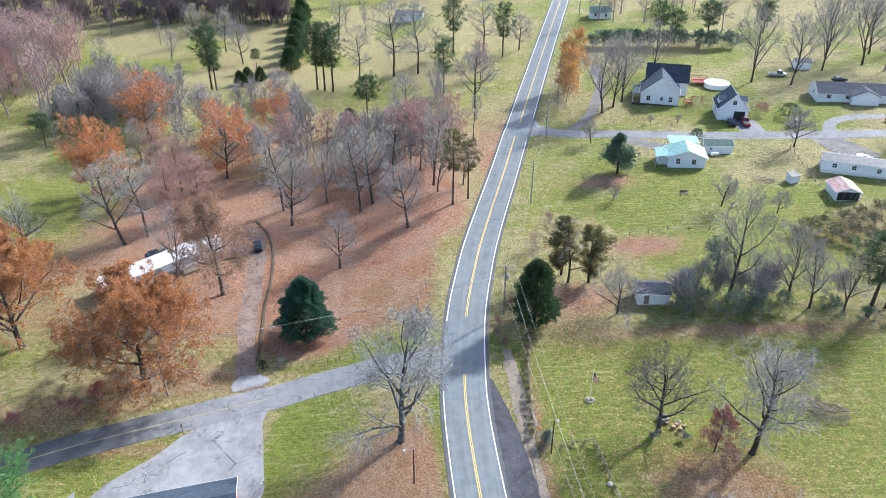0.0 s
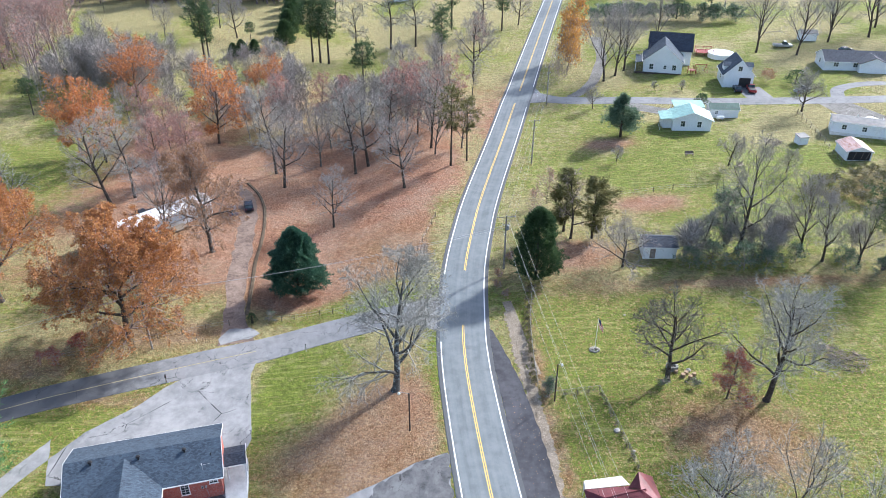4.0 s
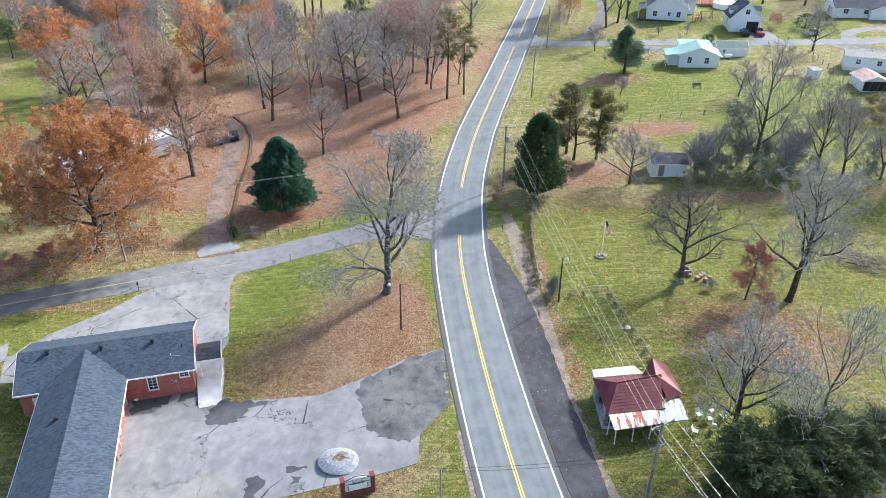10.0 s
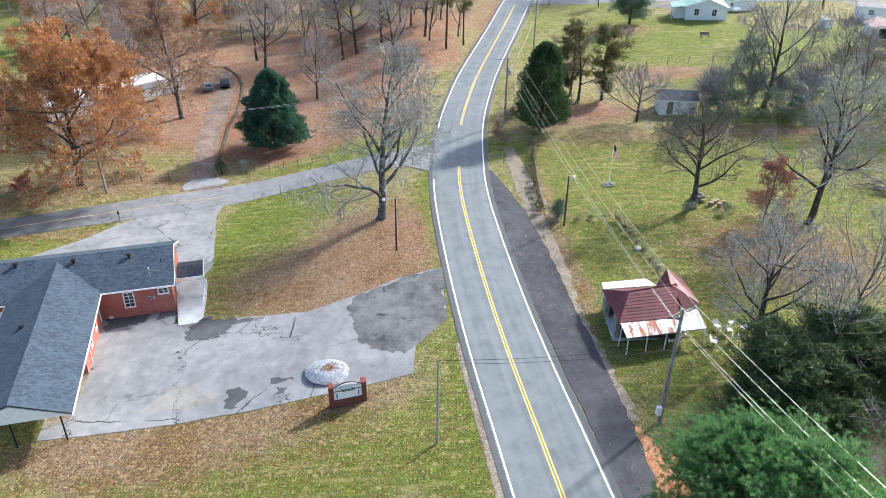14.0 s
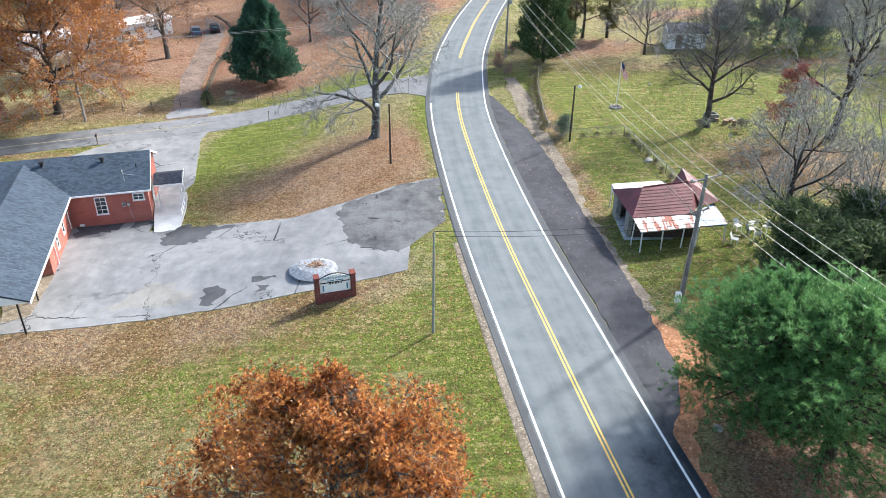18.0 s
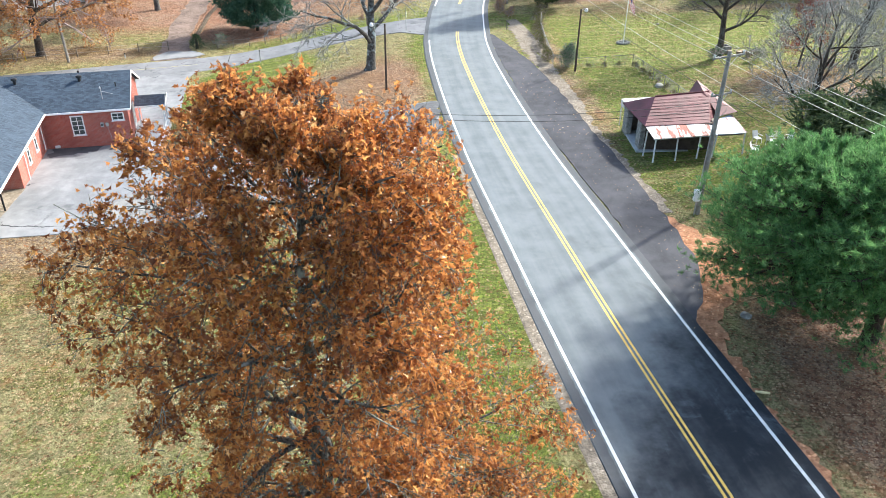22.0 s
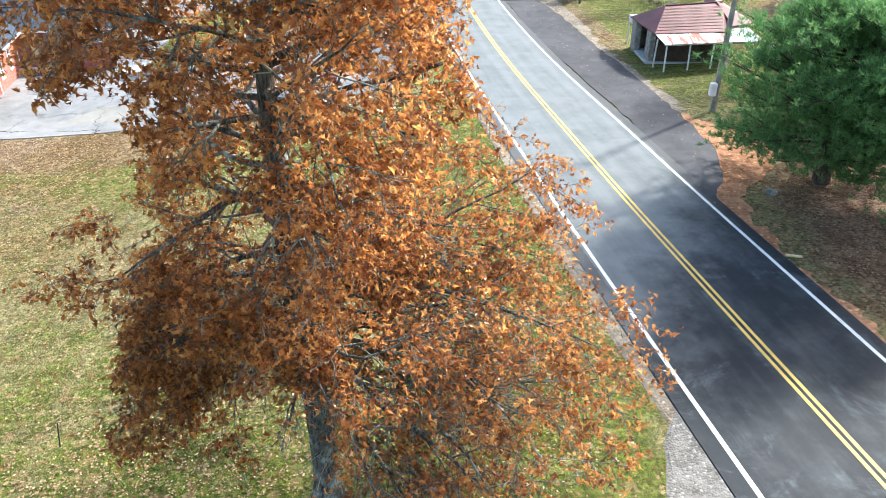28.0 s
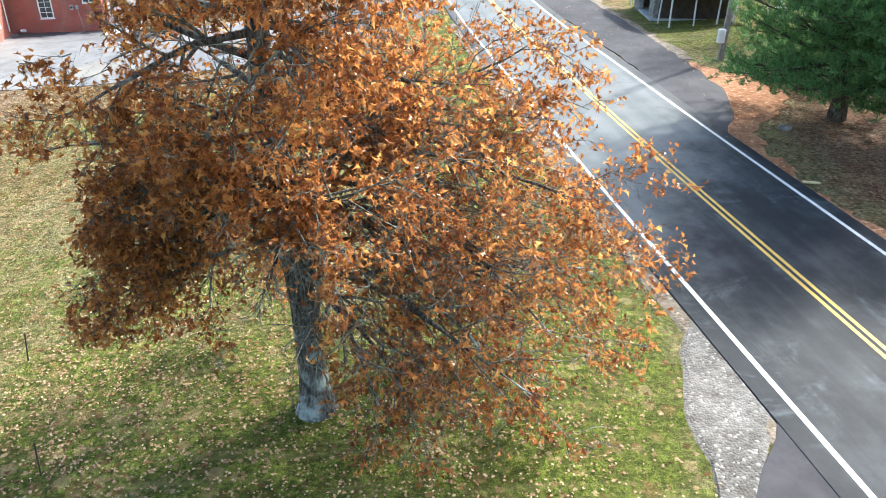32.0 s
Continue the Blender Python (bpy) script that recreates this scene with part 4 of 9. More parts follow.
SPECS = {
    "spreading": dict(levels=4, n=(13, 8, 5, 3), first=0.22, angle=(62, 46, 42, 40), lift=(0.02, 0.06, 0.05, 0.03, 0.02), wild=0.13, ratio=0.62, reach=0.46, shape=broad, thin=0.022),
    "tall": dict(levels=4, n=(16, 7, 4, 3), first=0.28, angle=(66, 48, 46, 44), lift=(0.03, 0.06, 0.05, 0.04, 0.02), wild=0.15, ratio=0.60, reach=0.32, shape=round_top, thin=0.022),
    "forked": dict(levels=4, n=(10, 8, 5, 3), first=0.14, angle=(40, 42, 42, 40), lift=(0.02, 0.10, 0.07, 0.04, 0.03), wild=0.15, ratio=0.64, reach=0.66, shape=broad, thin=0.022),
    "slim": dict(levels=3, n=(13, 6, 5), first=0.40, angle=(45, 40, 40), lift=(0.02, 0.10, 0.07, 0.05), wild=0.11, ratio=0.62, reach=0.24, shape=round_top, thin=0.028),
    "shrub": dict(levels=3, n=(9, 7, 5), first=0.06, angle=(38, 40, 42), lift=(0.02, 0.05, 0.04, 0.03), wild=0.18, ratio=0.66, reach=0.62, shape=broad, thin=0.013),
}


def branches(seed, kind, height, trunk_r, lean=(0, 0), **change):
    spec = dict(SPECS[kind], **change)
    spec["reach"] = spec["reach"] * height
    rng = random.Random(seed)
    rows = []
    grow(rows, rng, Vector((0, 0, -0.15)), Vector((lean[0], lean[1], 1)).normalized(), height * (0.97 if kind != "spreading" else 0.86), trunk_r, 0, spec)
    # the foot of the trunk widens to the roots
    pts, rad, _ = rows[0]
    rows[0] = ([pts[0], pts[0].lerp(pts[1], 0.25)] + pts[1:], [rad[0] * 1.55, rad[0] * 1.02] + rad[1:], 0)
    return rows


def bare_tree(name, label, seed, kind, height, trunk_r, bark, twig, lean=(0, 0), leaves=None, fine=2, **change):
    """A leafless or thinly leaved tree at the origin: trunk with limbs, crown of twigs, and what leaves are left."""
    rows = branches(seed, kind, height, trunk_r, lean, **change)
    tree = thing(name, label, "tree", Matrix.Identity(4))
    top = max(r[2] for r in rows)
    part("trunk", tubes_mesh("trunk", [r for r in rows if r[2] < 2 and r[2] < top], bark), bark, tree)
    crown = part("crown", tubes_mesh("crown", [r for r in rows if 2 <= r[2] < top or r[2] == top == 2], twig, (9, 6, 4, 3, 3)), twig, tree)
    part("twig_spray", whips("twig_spray", [r for r in rows if r[2] == top], twig, np.random.default_rng(seed + 1), fine, 0.07 * height ** 0.8, 0.045), twig, crown)
    if leaves:
        mat, per, size, word = leaves
        rng = np.random.default_rng(seed)
        sp, dr = twig_ends(rows, top - (0 if per > 1 else 0), max(1, int(per)), rng, 0.18)
        if per < 1:
            keep = rng.random(len(sp)) < per
            sp, dr = sp[keep], dr[keep]
        dr = dr + rng.normal(size=dr.shape) * 0.8 + np.array((0, 0, -0.3))
        part("foliage", scatter("foliage", sp, dr, rng.uniform(0.7, 1.3, len(sp)) * size, LEAF_SIMPLE, mat, rng), mat, tree, word)
    return tree


def pine_tree(name, label, seed, height, radius, trunk_r, needle, bark, base=0.15, clumps=500, blades=12, length=0.34, shape="cone", word="tufted green needles"):
    """A conifer: straight trunk, whorls of limbs, tufts of needles at their ends."""
    rng = random.Random(seed)
    tree = thing(name, label, "tree", Matrix.Identity(4))
    rows = [([Vector((0, 0, -0.15)), Vector((0.02 * height * rng.uniform(-1, 1), 0, height * 0.5)), Vector((0, 0, height * 0.98))], [trunk_r * 1.3, trunk_r * 0.75, trunk_r * 0.1], 0)]
    spots = []
    limbs = max(26, int(height * 5))
    for i in range(limbs):
        u = (i + rng.random()) / limbs
        z = height * (base + (0.97 - base) * u)
        if shape == "cone":
            reach = radius * (1 - u) ** 0.8 * rng.uniform(0.75, 1.12) + 0.15
        elif shape == "egg":
            reach = radius * math.sqrt(max(0.02, 1 - (2 * min(1, u * 0.93 + 0.05) - 0.86) ** 2 / 1.3)) * rng.uniform(0.72, 1.12)
        else:
            reach = radius * (0.45 + 0.8 * math.sin(min(1, u * 1.0) * 3.0)) * rng.uniform(0.5, 1.2)
        a = rng.uniform(0, 6.283)
        rise = rng.uniform(-0.05, 0.30) + 0.35 * u
        pts = [Vector((0, 0, z))]
        for k in range(3):
            f = (k + 1) / 3
            pts.append(Vector((math.cos(a) * reach * f, math.sin(a) * reach * f, z + reach * rise * f * f + rng.uniform(-0.08, 0.08))))
        rows.append((pts, [trunk_r * 0.22 * (1 - u * 0.6), trunk_r * 0.15, trunk_r * 0.1, 0.012], 2))
        for _ in range(max(2, int(clumps / limbs))):
            f = rng.uniform(0.25, 1.0) ** 0.7
            spread_w = reach * 0.34 * (0.35 + f)
            q = pts[0].lerp(pts[-1], f) + Vector((rng.gauss(0, spread_w * 0.5), rng.gauss(0, spread_w * 0.5), rng.gauss(0.05, 0.10 + 0.05 * reach)))
            out = Vector((math.cos(a), math.sin(a), 0.35))
            spots.append((q, out))
    part("trunk", tubes_mesh("trunk", rows, bark), bark, tree)
    nrng = np.random.default_rng(seed)
    sp = np.repeat(np.array([tuple(q) for q, _ in spots]), blades, 0)
    dr = np.repeat(np.array([tuple(o) for _, o in spots]), blades, 0) + nrng.normal(size=(len(sp), 3)) * 0.75
    sp = sp + nrng.normal(size=sp.shape) * length * 0.35
    wide = (BLADE[0] * np.array([1.9, 1, 1]), BLADE[1])
    part("crown", scatter("crown", sp, dr, nrng.uniform(0.7, 1.3, len(sp)) * length, wide, needle, nrng), needle, tree, word)
    return tree


def cedar_tree(name, label, seed, height, radius, needle, bark, pieces=3200, size=0.30, full=0.55, lumpy=1.0):
    """A dense column of scale-leaved sprays round a hidden trunk."""
    rng = np.random.default_rng(seed)
    tree = thing(name, label, "tree", Matrix.Identity(4))
    part("trunk", tubes_mesh("trunk", [([Vector((0, 0, -0.15)), Vector((0, 0, height * 0.5)), Vector((0, 0, height * 0.95))], [0.24, 0.14, 0.02], 0)], bark), bark, tree)
    u = rng.random(pieces) ** 0.9
    a = rng.uniform(0, 6.283, pieces)
    lump = 0.22 * np.sin(11 * a + 5 * u) * np.sin(37 * u + 3 * a) + 0.18 * np.sin(3 * a + 9 * u) + 0.16 * np.sin(7 * a - 14 * u + seed) + 0.10 * np.sin(23 * u + 2 * a)
    lump = 1 + lumpy * lump
    prof = np.minimum(1, (u + 0.05) / 0.16) * (1 - u) ** full
    rad = radius * prof * lump * (0.55 + 0.5 * rng.random(pieces) ** 0.5)
    sp = np.stack([np.cos(a) * rad, np.sin(a) * rad, height * (0.06 + 0.94 * u)], 1)
    dr = np.stack([np.cos(a) * 0.7, np.sin(a) * 0.7, np.full(pieces, 0.75)], 1) + rng.normal(size=(pieces, 3)) * 0.45
    part("crown", scatter("crown", sp, dr, rng.uniform(0.6, 1.4, pieces) * size, (LEAF_SIMPLE[0] * np.array([0.6, 1.25, 1]), LEAF_SIMPLE[1]), needle, rng), needle, tree)
    return tree


def bush(name, label, seed, height, radius, leaf, pieces=900, size=0.13, twig=None, category="bush"):
    """A shrub: several thin stems and a loose, uneven body of leaves."""
    rows = branches(seed, "shrub", height, 0.05)
    ob = thing(name, label, category, Matrix.Identity(4))
    wide = radius / max(0.4, height * 0.6)
    for pts, _, _ in rows:
        for p in pts:
            p.x *= wide
            p.y *= wide
    twig = twig or TWIG_BROWN
    part("brushwood", tubes_mesh("brushwood", rows, twig, (5, 4, 3, 3, 3)), twig, ob)
    if leaf:
        rng = np.random.default_rng(seed)
        total = sum(1 for r in rows if r[2] >= 2)
        sp, dr = twig_ends(rows, 2, max(1, pieces // total), rng, 0.12)
        dr = dr + rng.normal(size=dr.shape) * 0.8
        part("foliage", scatter("foliage", sp, dr, rng.uniform(0.7, 1.3, len(sp)) * size, LEAF_SIMPLE, leaf, rng), leaf, ob)
    return ob


def settle(ob, x, y, turn=0.0, size=1.0):
    ob.matrix_world = at_ground(x, y, turn, size)
    return ob


def plant(model, spots, group=""):
    """Copies of a finished tree: rows of (x, y, height share); the first row takes the model itself."""
    rng = random.Random(len(spots) * 7 + 3)
    for i, (x, y, s) in enumerate(spots):
        m = at_ground(x, y, rng.uniform(0, 360), s)
        if i == 0:
            model.matrix_world = m
            if group:
                model["group"] = group
        else:
            c = copy_thing(model, m)


# ---- trees: the wood west of the road ----
plant(bare_tree("bare_tree", "tall leafless grey tree with a dark trunk", 11, "tall", 16.0, 0.26, BARK_DARK, TWIG_PALE),
      [(-18.5, 149.0, 1.10), (-36.3, 151.0, 1.0), (-11.3, 157.0, 0.85), (-2.2, 156.9, 0.95), (-8.2, 241.8, 1.15), (-16.4, 243.7, 1.25), (-40.8, 293.9, 0.85), (14.0, 259.9, 1.0), (-80.7, 276.5, 0.8), (-93.8, 285.7, 0.8), (-27.6, 241.6, 0.95), (-63.3, 139.2, 1.0)], "trees of the western wood")
plant(bare_tree("bare_tree", "leafless tree with a broad crown of fine grey twigs", 23, "spreading", 15.0, 0.30, BARK_DARK, TWIG_GREY),
      [(-33.2, 144.1, 1.05), (-16.0, 152.0, 1.08), (-7.4, 138.0, 0.95), (-10.6, 197.8, 0.9), (9.2, 207.3, 1.1), (-46.7, 210.6, 0.85), (-20.4, 125.7, 0.72), (-71.0, 262.0, 0.9), (-60.0, 190.0, 0.95), (-88.0, 205.0, 0.85), (26.8, 263.2, 0.8)], "trees of the western wood")
plant(bare_tree("bare_tree", "leafless forked tree with ascending limbs", 37, "forked", 15.0, 0.28, BARK_GREY, TWIG_GREY),
      [(-27.0, 154.8, 0.75), (-1.2, 153.3, 0.95), (4.7, 156.5, 0.8), (-51.4, 122.1, 1.15), (-2.0, 215.0, 0.75), (-96.6, 263.5, 0.85), (-122.4, 264.9, 0.65), (-78.0, 178.0, 0.8), (-26.0, 165.0, 0.8), (-5.0, 178.0, 0.75)], "trees of the western wood")
plant(bare_tree("bare_tree", "slim bare tree with a few short limbs", 41, "slim", 13.0, 0.16, BARK_GREY, TWIG_GREY),
      [(-42.8, 165.9, 0.85), (-2.7, 248.5, 0.95), (-31.1, 302.4, 1.0), (-39.0, 304.2, 0.9), (-137.0, 260.1, 1.0), (-132.4, 300.7, 0.75), (-108.4, 287.3, 0.8), (-94.9, 304.2, 0.7), (-14.0, 176.0, 1.0), (-1.0, 190.0, 0.95), (8.0, 184.0, 1.0), (-18.0, 186.0, 0.9)], "trees of the western wood")
plant(bare_tree("thinly_leaved_tree", "tall tree with a haze of faded red leaves", 53, "tall", 15.0, 0.22, BARK_DARK, TWIG_BROWN, leaves=(LEAF_PINK, 2, 0.30, "faded red leaves")),
      [(-5.5, 166.0, 0.95), (-12.0, 168.0, 0.9), (1.0, 171.0, 0.95), (-22.0, 172.0, 0.85), (-30.0, 178.0, 0.8), (-62.0, 160.0, 0.85), (-55.0, 150.0, 0.8), (-70.0, 170.0, 0.8), (-38.0, 172.0, 0.9), (-8.0, 172.0, 0.9), (-2.0, 164.0, 0.85), (-60.0, 146.0, 0.9), (-73.5, 319.0, 0.7), (12.0, 232.0, 0.7), (-128.0, 190.0, 1.0), (-138.0, 205.0, 1.1), (-146.0, 188.0, 1.1), (-150.0, 214.0, 1.0), (-134.0, 226.0, 0.9)], "trees of the western wood")
plant(bare_tree("orange_tree", "broad tree in full orange autumn leaf", 61, "spreading", 13.0, 0.28, BARK_DARK, TWIG_BROWN, leaves=(LEAF_ORANGE, 5, 0.38, "orange leaves"), first=0.24, levels=3, n=(13, 8, 8), reach=0.50, shape=round_top),
      [(-80.4, 191.4, 1.15), (-53.3, 168.0, 1.0), (-44.8, 191.4, 0.75), (-83.0, 160.0, 0.95), (-76.0, 157.0, 0.85), (-160.0, 200.0, 1.1)], "orange trees")
settle(bare_tree("leaning_tree", "leaning bare tree with wide dark limbs", 71, "spreading", 17.5, 0.36, BARK_DARK, TWIG_GREY, lean=(-0.35, 0.1)), -67.0, 136.0)
settle(bare_tree("tan_tree", "tall tree thinly hung with tan leaves", 73, "spreading", 20.0, 0.42, BARK_GREY, TWIG_GREY, leaves=(LEAF_TAN, 6, 0.26, "tan leaves"), n=(17, 8, 5, 4), reach=0.40, first=0.20), -41.6, 117.4, 40)
settle(bare_tree("oak_tree", "broad old oak with thinning russet leaves", 79, "spreading", 18.0, 0.50, BARK_DARK, TWIG_BROWN, leaves=(LEAF_RUSSET, 26, 0.25, "russet leaves"), first=0.16, n=(18, 9, 5, 3), reach=0.66), -47.7, 92.0)
settle(bare_tree("oak_tree", "broad old oak with thinning russet leaves", 83, "spreading", 18.0, 0.50, BARK_DARK, TWIG_BROWN, leaves=(LEAF_RUSSET, 26, 0.25, "russet leaves"), first=0.16, n=(18, 9, 5, 3), reach=0.66), -72.0, 101.5)
settle(bare_tree("junction_tree", "large leafless tree with drooping lichened limbs", 89, "forked", 16.0, 0.50, BARK_OAK, TWIG_PALE, n=(13, 9, 6, 4), first=0.16, reach=0.58, angle=(52, 44, 44, 44), lift=(0.02, 0.07, 0.01, -0.03, -0.05), wild=0.18, fine=5), -5.9, 76.5)
settle(bare_tree("dead_tree", "bleached dead tree with bare limbs", 91, "spreading", 14.0, 0.34, BARK_GREY, TWIG_PALE, levels=3), -85.0, 131.0)

# conifers west of the road
plant(pine_tree("pine_tree", "tall pine with a dark ragged crown", 101, 19.0, 3.3, 0.25, NEEDLE_DARK, BARK_DARK, base=0.38, clumps=330, blades=12, length=0.75, shape="ragged"),
      [(-38.0, 233.2, 1.1), (-35.2, 232.1, 1.0), (3.6, 260.8, 1.0), (20.5, 255.7, 0.85), (0.2, 219.6, 0.8), (-74.7, 234.3, 1.0), (-73.0, 233.6, 0.8), (-40.5, 234.0, 1.0)], "western pines")
plant(pine_tree("pine_tree", "pine with a rounded top on a bare stem", 103, 14.0, 3.4, 0.22, NEEDLE_DARK, BARK_DARK, base=0.55, clumps=300, blades=12, length=0.6, shape="egg"),
      [(-21.2, 200.5, 1.05), (-64.3, 253.7, 0.5), (-106.6, 186.7, 0.65)], "western pines")
plant(pine_tree("olive_pine", "tall thin pine with olive needles", 107, 17.5, 2.6, 0.2, NEEDLE_OLIVE, BARK_DARK, base=0.45, clumps=280, blades=12, length=0.55, shape="ragged"), [(2.1, 146.8, 1.0), (5.6, 149.5, 0.8)])
plant(cedar_tree("cedar_tree", "dark green cedar of dense foliage in the meadow", 109, 7.5, 3.0, NEEDLE_DARK, BARK_DARK, 5000, 0.45),
      [(-25.8, 195.3, 1.0), (-66.6, 238.7, 0.6), (-64.1, 239.9, 0.7), (-60.4, 241.6, 0.65), (-52.3, 253.0, 1.1), (-53.2, 264.5, 1.2), (-54.5, 276.0, 1.2), (-55.6, 287.0, 1.2), (-57.0, 298.0, 1.3), (-58.4, 310.0, 1.2), (-59.6, 322.0, 1.3), (-106.0, 216.0, 1.2), (-100.0, 222.0, 1.1), (-94.0, 226.0, 1.0), (-112.0, 212.0, 1.1)], "western cedars")
settle(cedar_tree("round_pine", "dense blue-green pine standing alone by the side road", 113, 11.8, 4.5, NEEDLE_BLUE, BARK_DARK, 46000, 0.32, 0.55, 0.9), -23.7, 104.4)
settle(pine_tree("pine_tree", "large green pine beside the church drive", 117, 15.0, 6.5, 0.4, NEEDLE, BARK_DARK, base=0.08, clumps=1500, blades=14, length=0.5, shape="egg"), -55.0, 61.0)

plant(bush("fence_vine", "low tangle of dark vines and leaves along the fence", 251, 1.5, 1.3, NEEDLE_OLIVE, 900, 0.14), [(13.6, 95.0, 0.8), (13.2, 92.0, 0.65), (12.9, 88.6, 0.8), (12.7, 85.6, 0.7), (12.6, 82.6, 0.8), (12.6, 79.6, 0.65), (12.5, 76.6, 0.85), (14.3, 98.5, 1.0), (13.4, 93.5, 0.7), (13.0, 90.3, 0.75), (12.8, 87.1, 0.6), (12.6, 84.1, 0.7), (12.6, 81.1, 0.6), (12.5, 78.1, 0.7), (16.2, 74.3, 0.34), (17.8, 74.5, 0.38), (19.3, 74.7, 0.34), (20.8, 74.0, 0.40), (21.1, 72.2, 0.36), (21.4, 70.4, 0.40), (21.7, 68.6, 0.36), (22.0, 66.8, 0.40), (22.2, 65.0, 0.36), (22.5, 63.2, 0.40), (22.7, 61.6, 0.36)], "fence vines")
plant(bush("hedge_bush", "dark green bush at the corner of the fence", 253, 1.9, 1.5, LEAF_BUSH, 1500, 0.13), [(14.2, 74.9, 1.0)])
plant(bush("red_shrub", "small shrub with dark red leaves by the road", 241, 2.6, 2.2, LEAF_RED, 900, 0.16), [(-55.5, 85.5, 1.0), (-64.0, 83.0, 0.8), (-58.5, 86.0, 0.6)], "red shrubs")

# ---- trees: the yard and the hedgerow east of the road ----
settle(cedar_tree("cedar_tree", "tall dark green cedar by the road", 121, 12.5, 3.5, NEEDLE_DARK, BARK_DARK, 20000, 0.34, 0.42), 15.4, 102.2)
plant(pine_tree("cedar_tree", "ragged olive-brown cedar beside the road", 123, 11.4, 2.3, 0.2, NEEDLE_OLIVE, BARK_DARK, base=0.14, clumps=900, blades=12, length=0.5, shape="ragged", word="olive-brown foliage"), [(22.0, 117.4, 1.0), (26.6, 114.6, 1.0)], "olive cedars")
settle(bare_tree("bare_tree", "bare dark tree with side limbs", 127, "spreading", 13.0, 0.24, BARK_DARK, TWIG_BROWN, levels=3, n=(12, 6, 5), reach=0.3), 22.9, 114.8)
settle(bare_tree("yard_tree", "low spreading bare tree with dark trunk", 131, "spreading", 12.0, 0.36, BARK_DARK, TWIG_DARK, n=(13, 8, 5, 3), reach=0.55, first=0.26, wild=0.20), 30.1, 76.8)
settle(bare_tree("red_tree", "small tree with dark red leaves", 137, "tall", 9.0, 0.15, BARK_GREY, TWIG_BROWN, leaves=(LEAF_RED, 4, 0.17, "dark red leaves"), first=0.16, reach=0.42, angle=(78, 48, 46, 44), shape=narrow_top), 36.6, 72.9, 0, 0.82)
settle(bare_tree("grey_tree", "tall bare tree with pale lichened twigs", 139, "spreading", 16.5, 0.40, BARK_DARK, TWIG_PALE, n=(15, 8, 6, 4), reach=0.46, first=0.24, wild=0.18, lift=(0.02, 0.08, 0.03, -0.01, -0.02)), 41.5, 72.4)
settle(bare_tree("grey_tree", "round bare tree with a mass of pale twigs", 149, "forked", 9.6, 0.28, BARK_DARK, TWIG_PALE, n=(12, 8, 6, 3), reach=0.72, angle=(56, 44, 42, 40), wild=0.17, fine=3), 27.6, 51.0)
plant(bare_tree("young_tree", "young bare tree with thin pale branches", 151, "forked", 10.5, 0.15, BARK_GREY, TWIG_PALE, levels=3, n=(11, 8, 7)), [(36.9, 53.4, 1.0), (40.5, 49.0, 1.0), (44.5, 45.0, 1.1), (31.5, 45.5, 0.85)], "young trees of the yard")
settle(bare_tree("apple_tree", "low wide bare apple tree", 157, "spreading", 6.6, 0.22, BARK_DARK, TWIG_GREY, reach=0.85, first=0.2, n=(11, 8, 5, 4)), 30.0, 104.9)
settle(bare_tree("hedgerow_tree", "tall bare tree forking low above the hedgerow", 163, "forked", 15.5, 0.36, BARK_DARK, TWIG_GREY, reach=0.55, lean=(0.16, 0)), 50.2, 109.0)
plant(bare_tree("hedgerow_tree", "bare many-limbed tree in the hedgerow", 167, "forked", 11.0, 0.26, BARK_DARK, TWIG_GREY), [(60.0, 107.5, 1.0), (62.5, 104.7, 0.9), (67.8, 103.5, 0.8), (54.2, 108.8, 0.6), (75.0, 104.0, 0.9), (44.0, 108.5, 0.6)], "hedgerow trees")
settle(bare_tree("ivy_tree", "small tree overgrown with ivy", 173, "tall", 9.0, 0.2, BARK_DARK, TWIG_BROWN, leaves=(LEAF_BUSH, 2, 0.26, "green ivy leaves")), 48.2, 110.1)
settle(pine_tree("pine_tree", "tall dark pine at the end of the hedgerow", 179, 15.5, 4.0, 0.3, NEEDLE_DARK, BARK_DARK, base=0.42, clumps=450, blades=12, length=0.6, shape="ragged"), 71.0, 101.9)
plant(bush("hedge_bush", "dense green privet bush in the hedgerow", 181, 3.2, 3.2, LEAF_BUSH, 1800, 0.20),
      [(40.5, 103.5, 1.0), (44.5, 105.0, 1.1), (49.0, 102.7, 1.25), (52.5, 102.5, 1.0), (58.0, 104.5, 0.9), (64.5, 102.0, 1.0), (70.0, 100.5, 0.8), (76.0, 102.0, 1.0), (54.0, 105.5, 0.8)], "hedgerow bushes")
plant(bush("bramble_bush", "tangle of bare brown stems", 191, 3.6, 3.4, None, 0, 0.1, TWIG_GREY),
      [(42.5, 106.0, 1.0), (45.5, 107.5, 1.1), (52.0, 107.0, 1.0), (56.5, 108.0, 1.0), (61.5, 108.5, 1.0), (66.0, 107.0, 1.1), (71.0, 107.0, 1.0), (77.0, 107.0, 1.1), (33.5, 110.5, 0.8), (38.0, 111.0, 0.7), (41.0, 110.5, 0.9)], "hedgerow brambles")
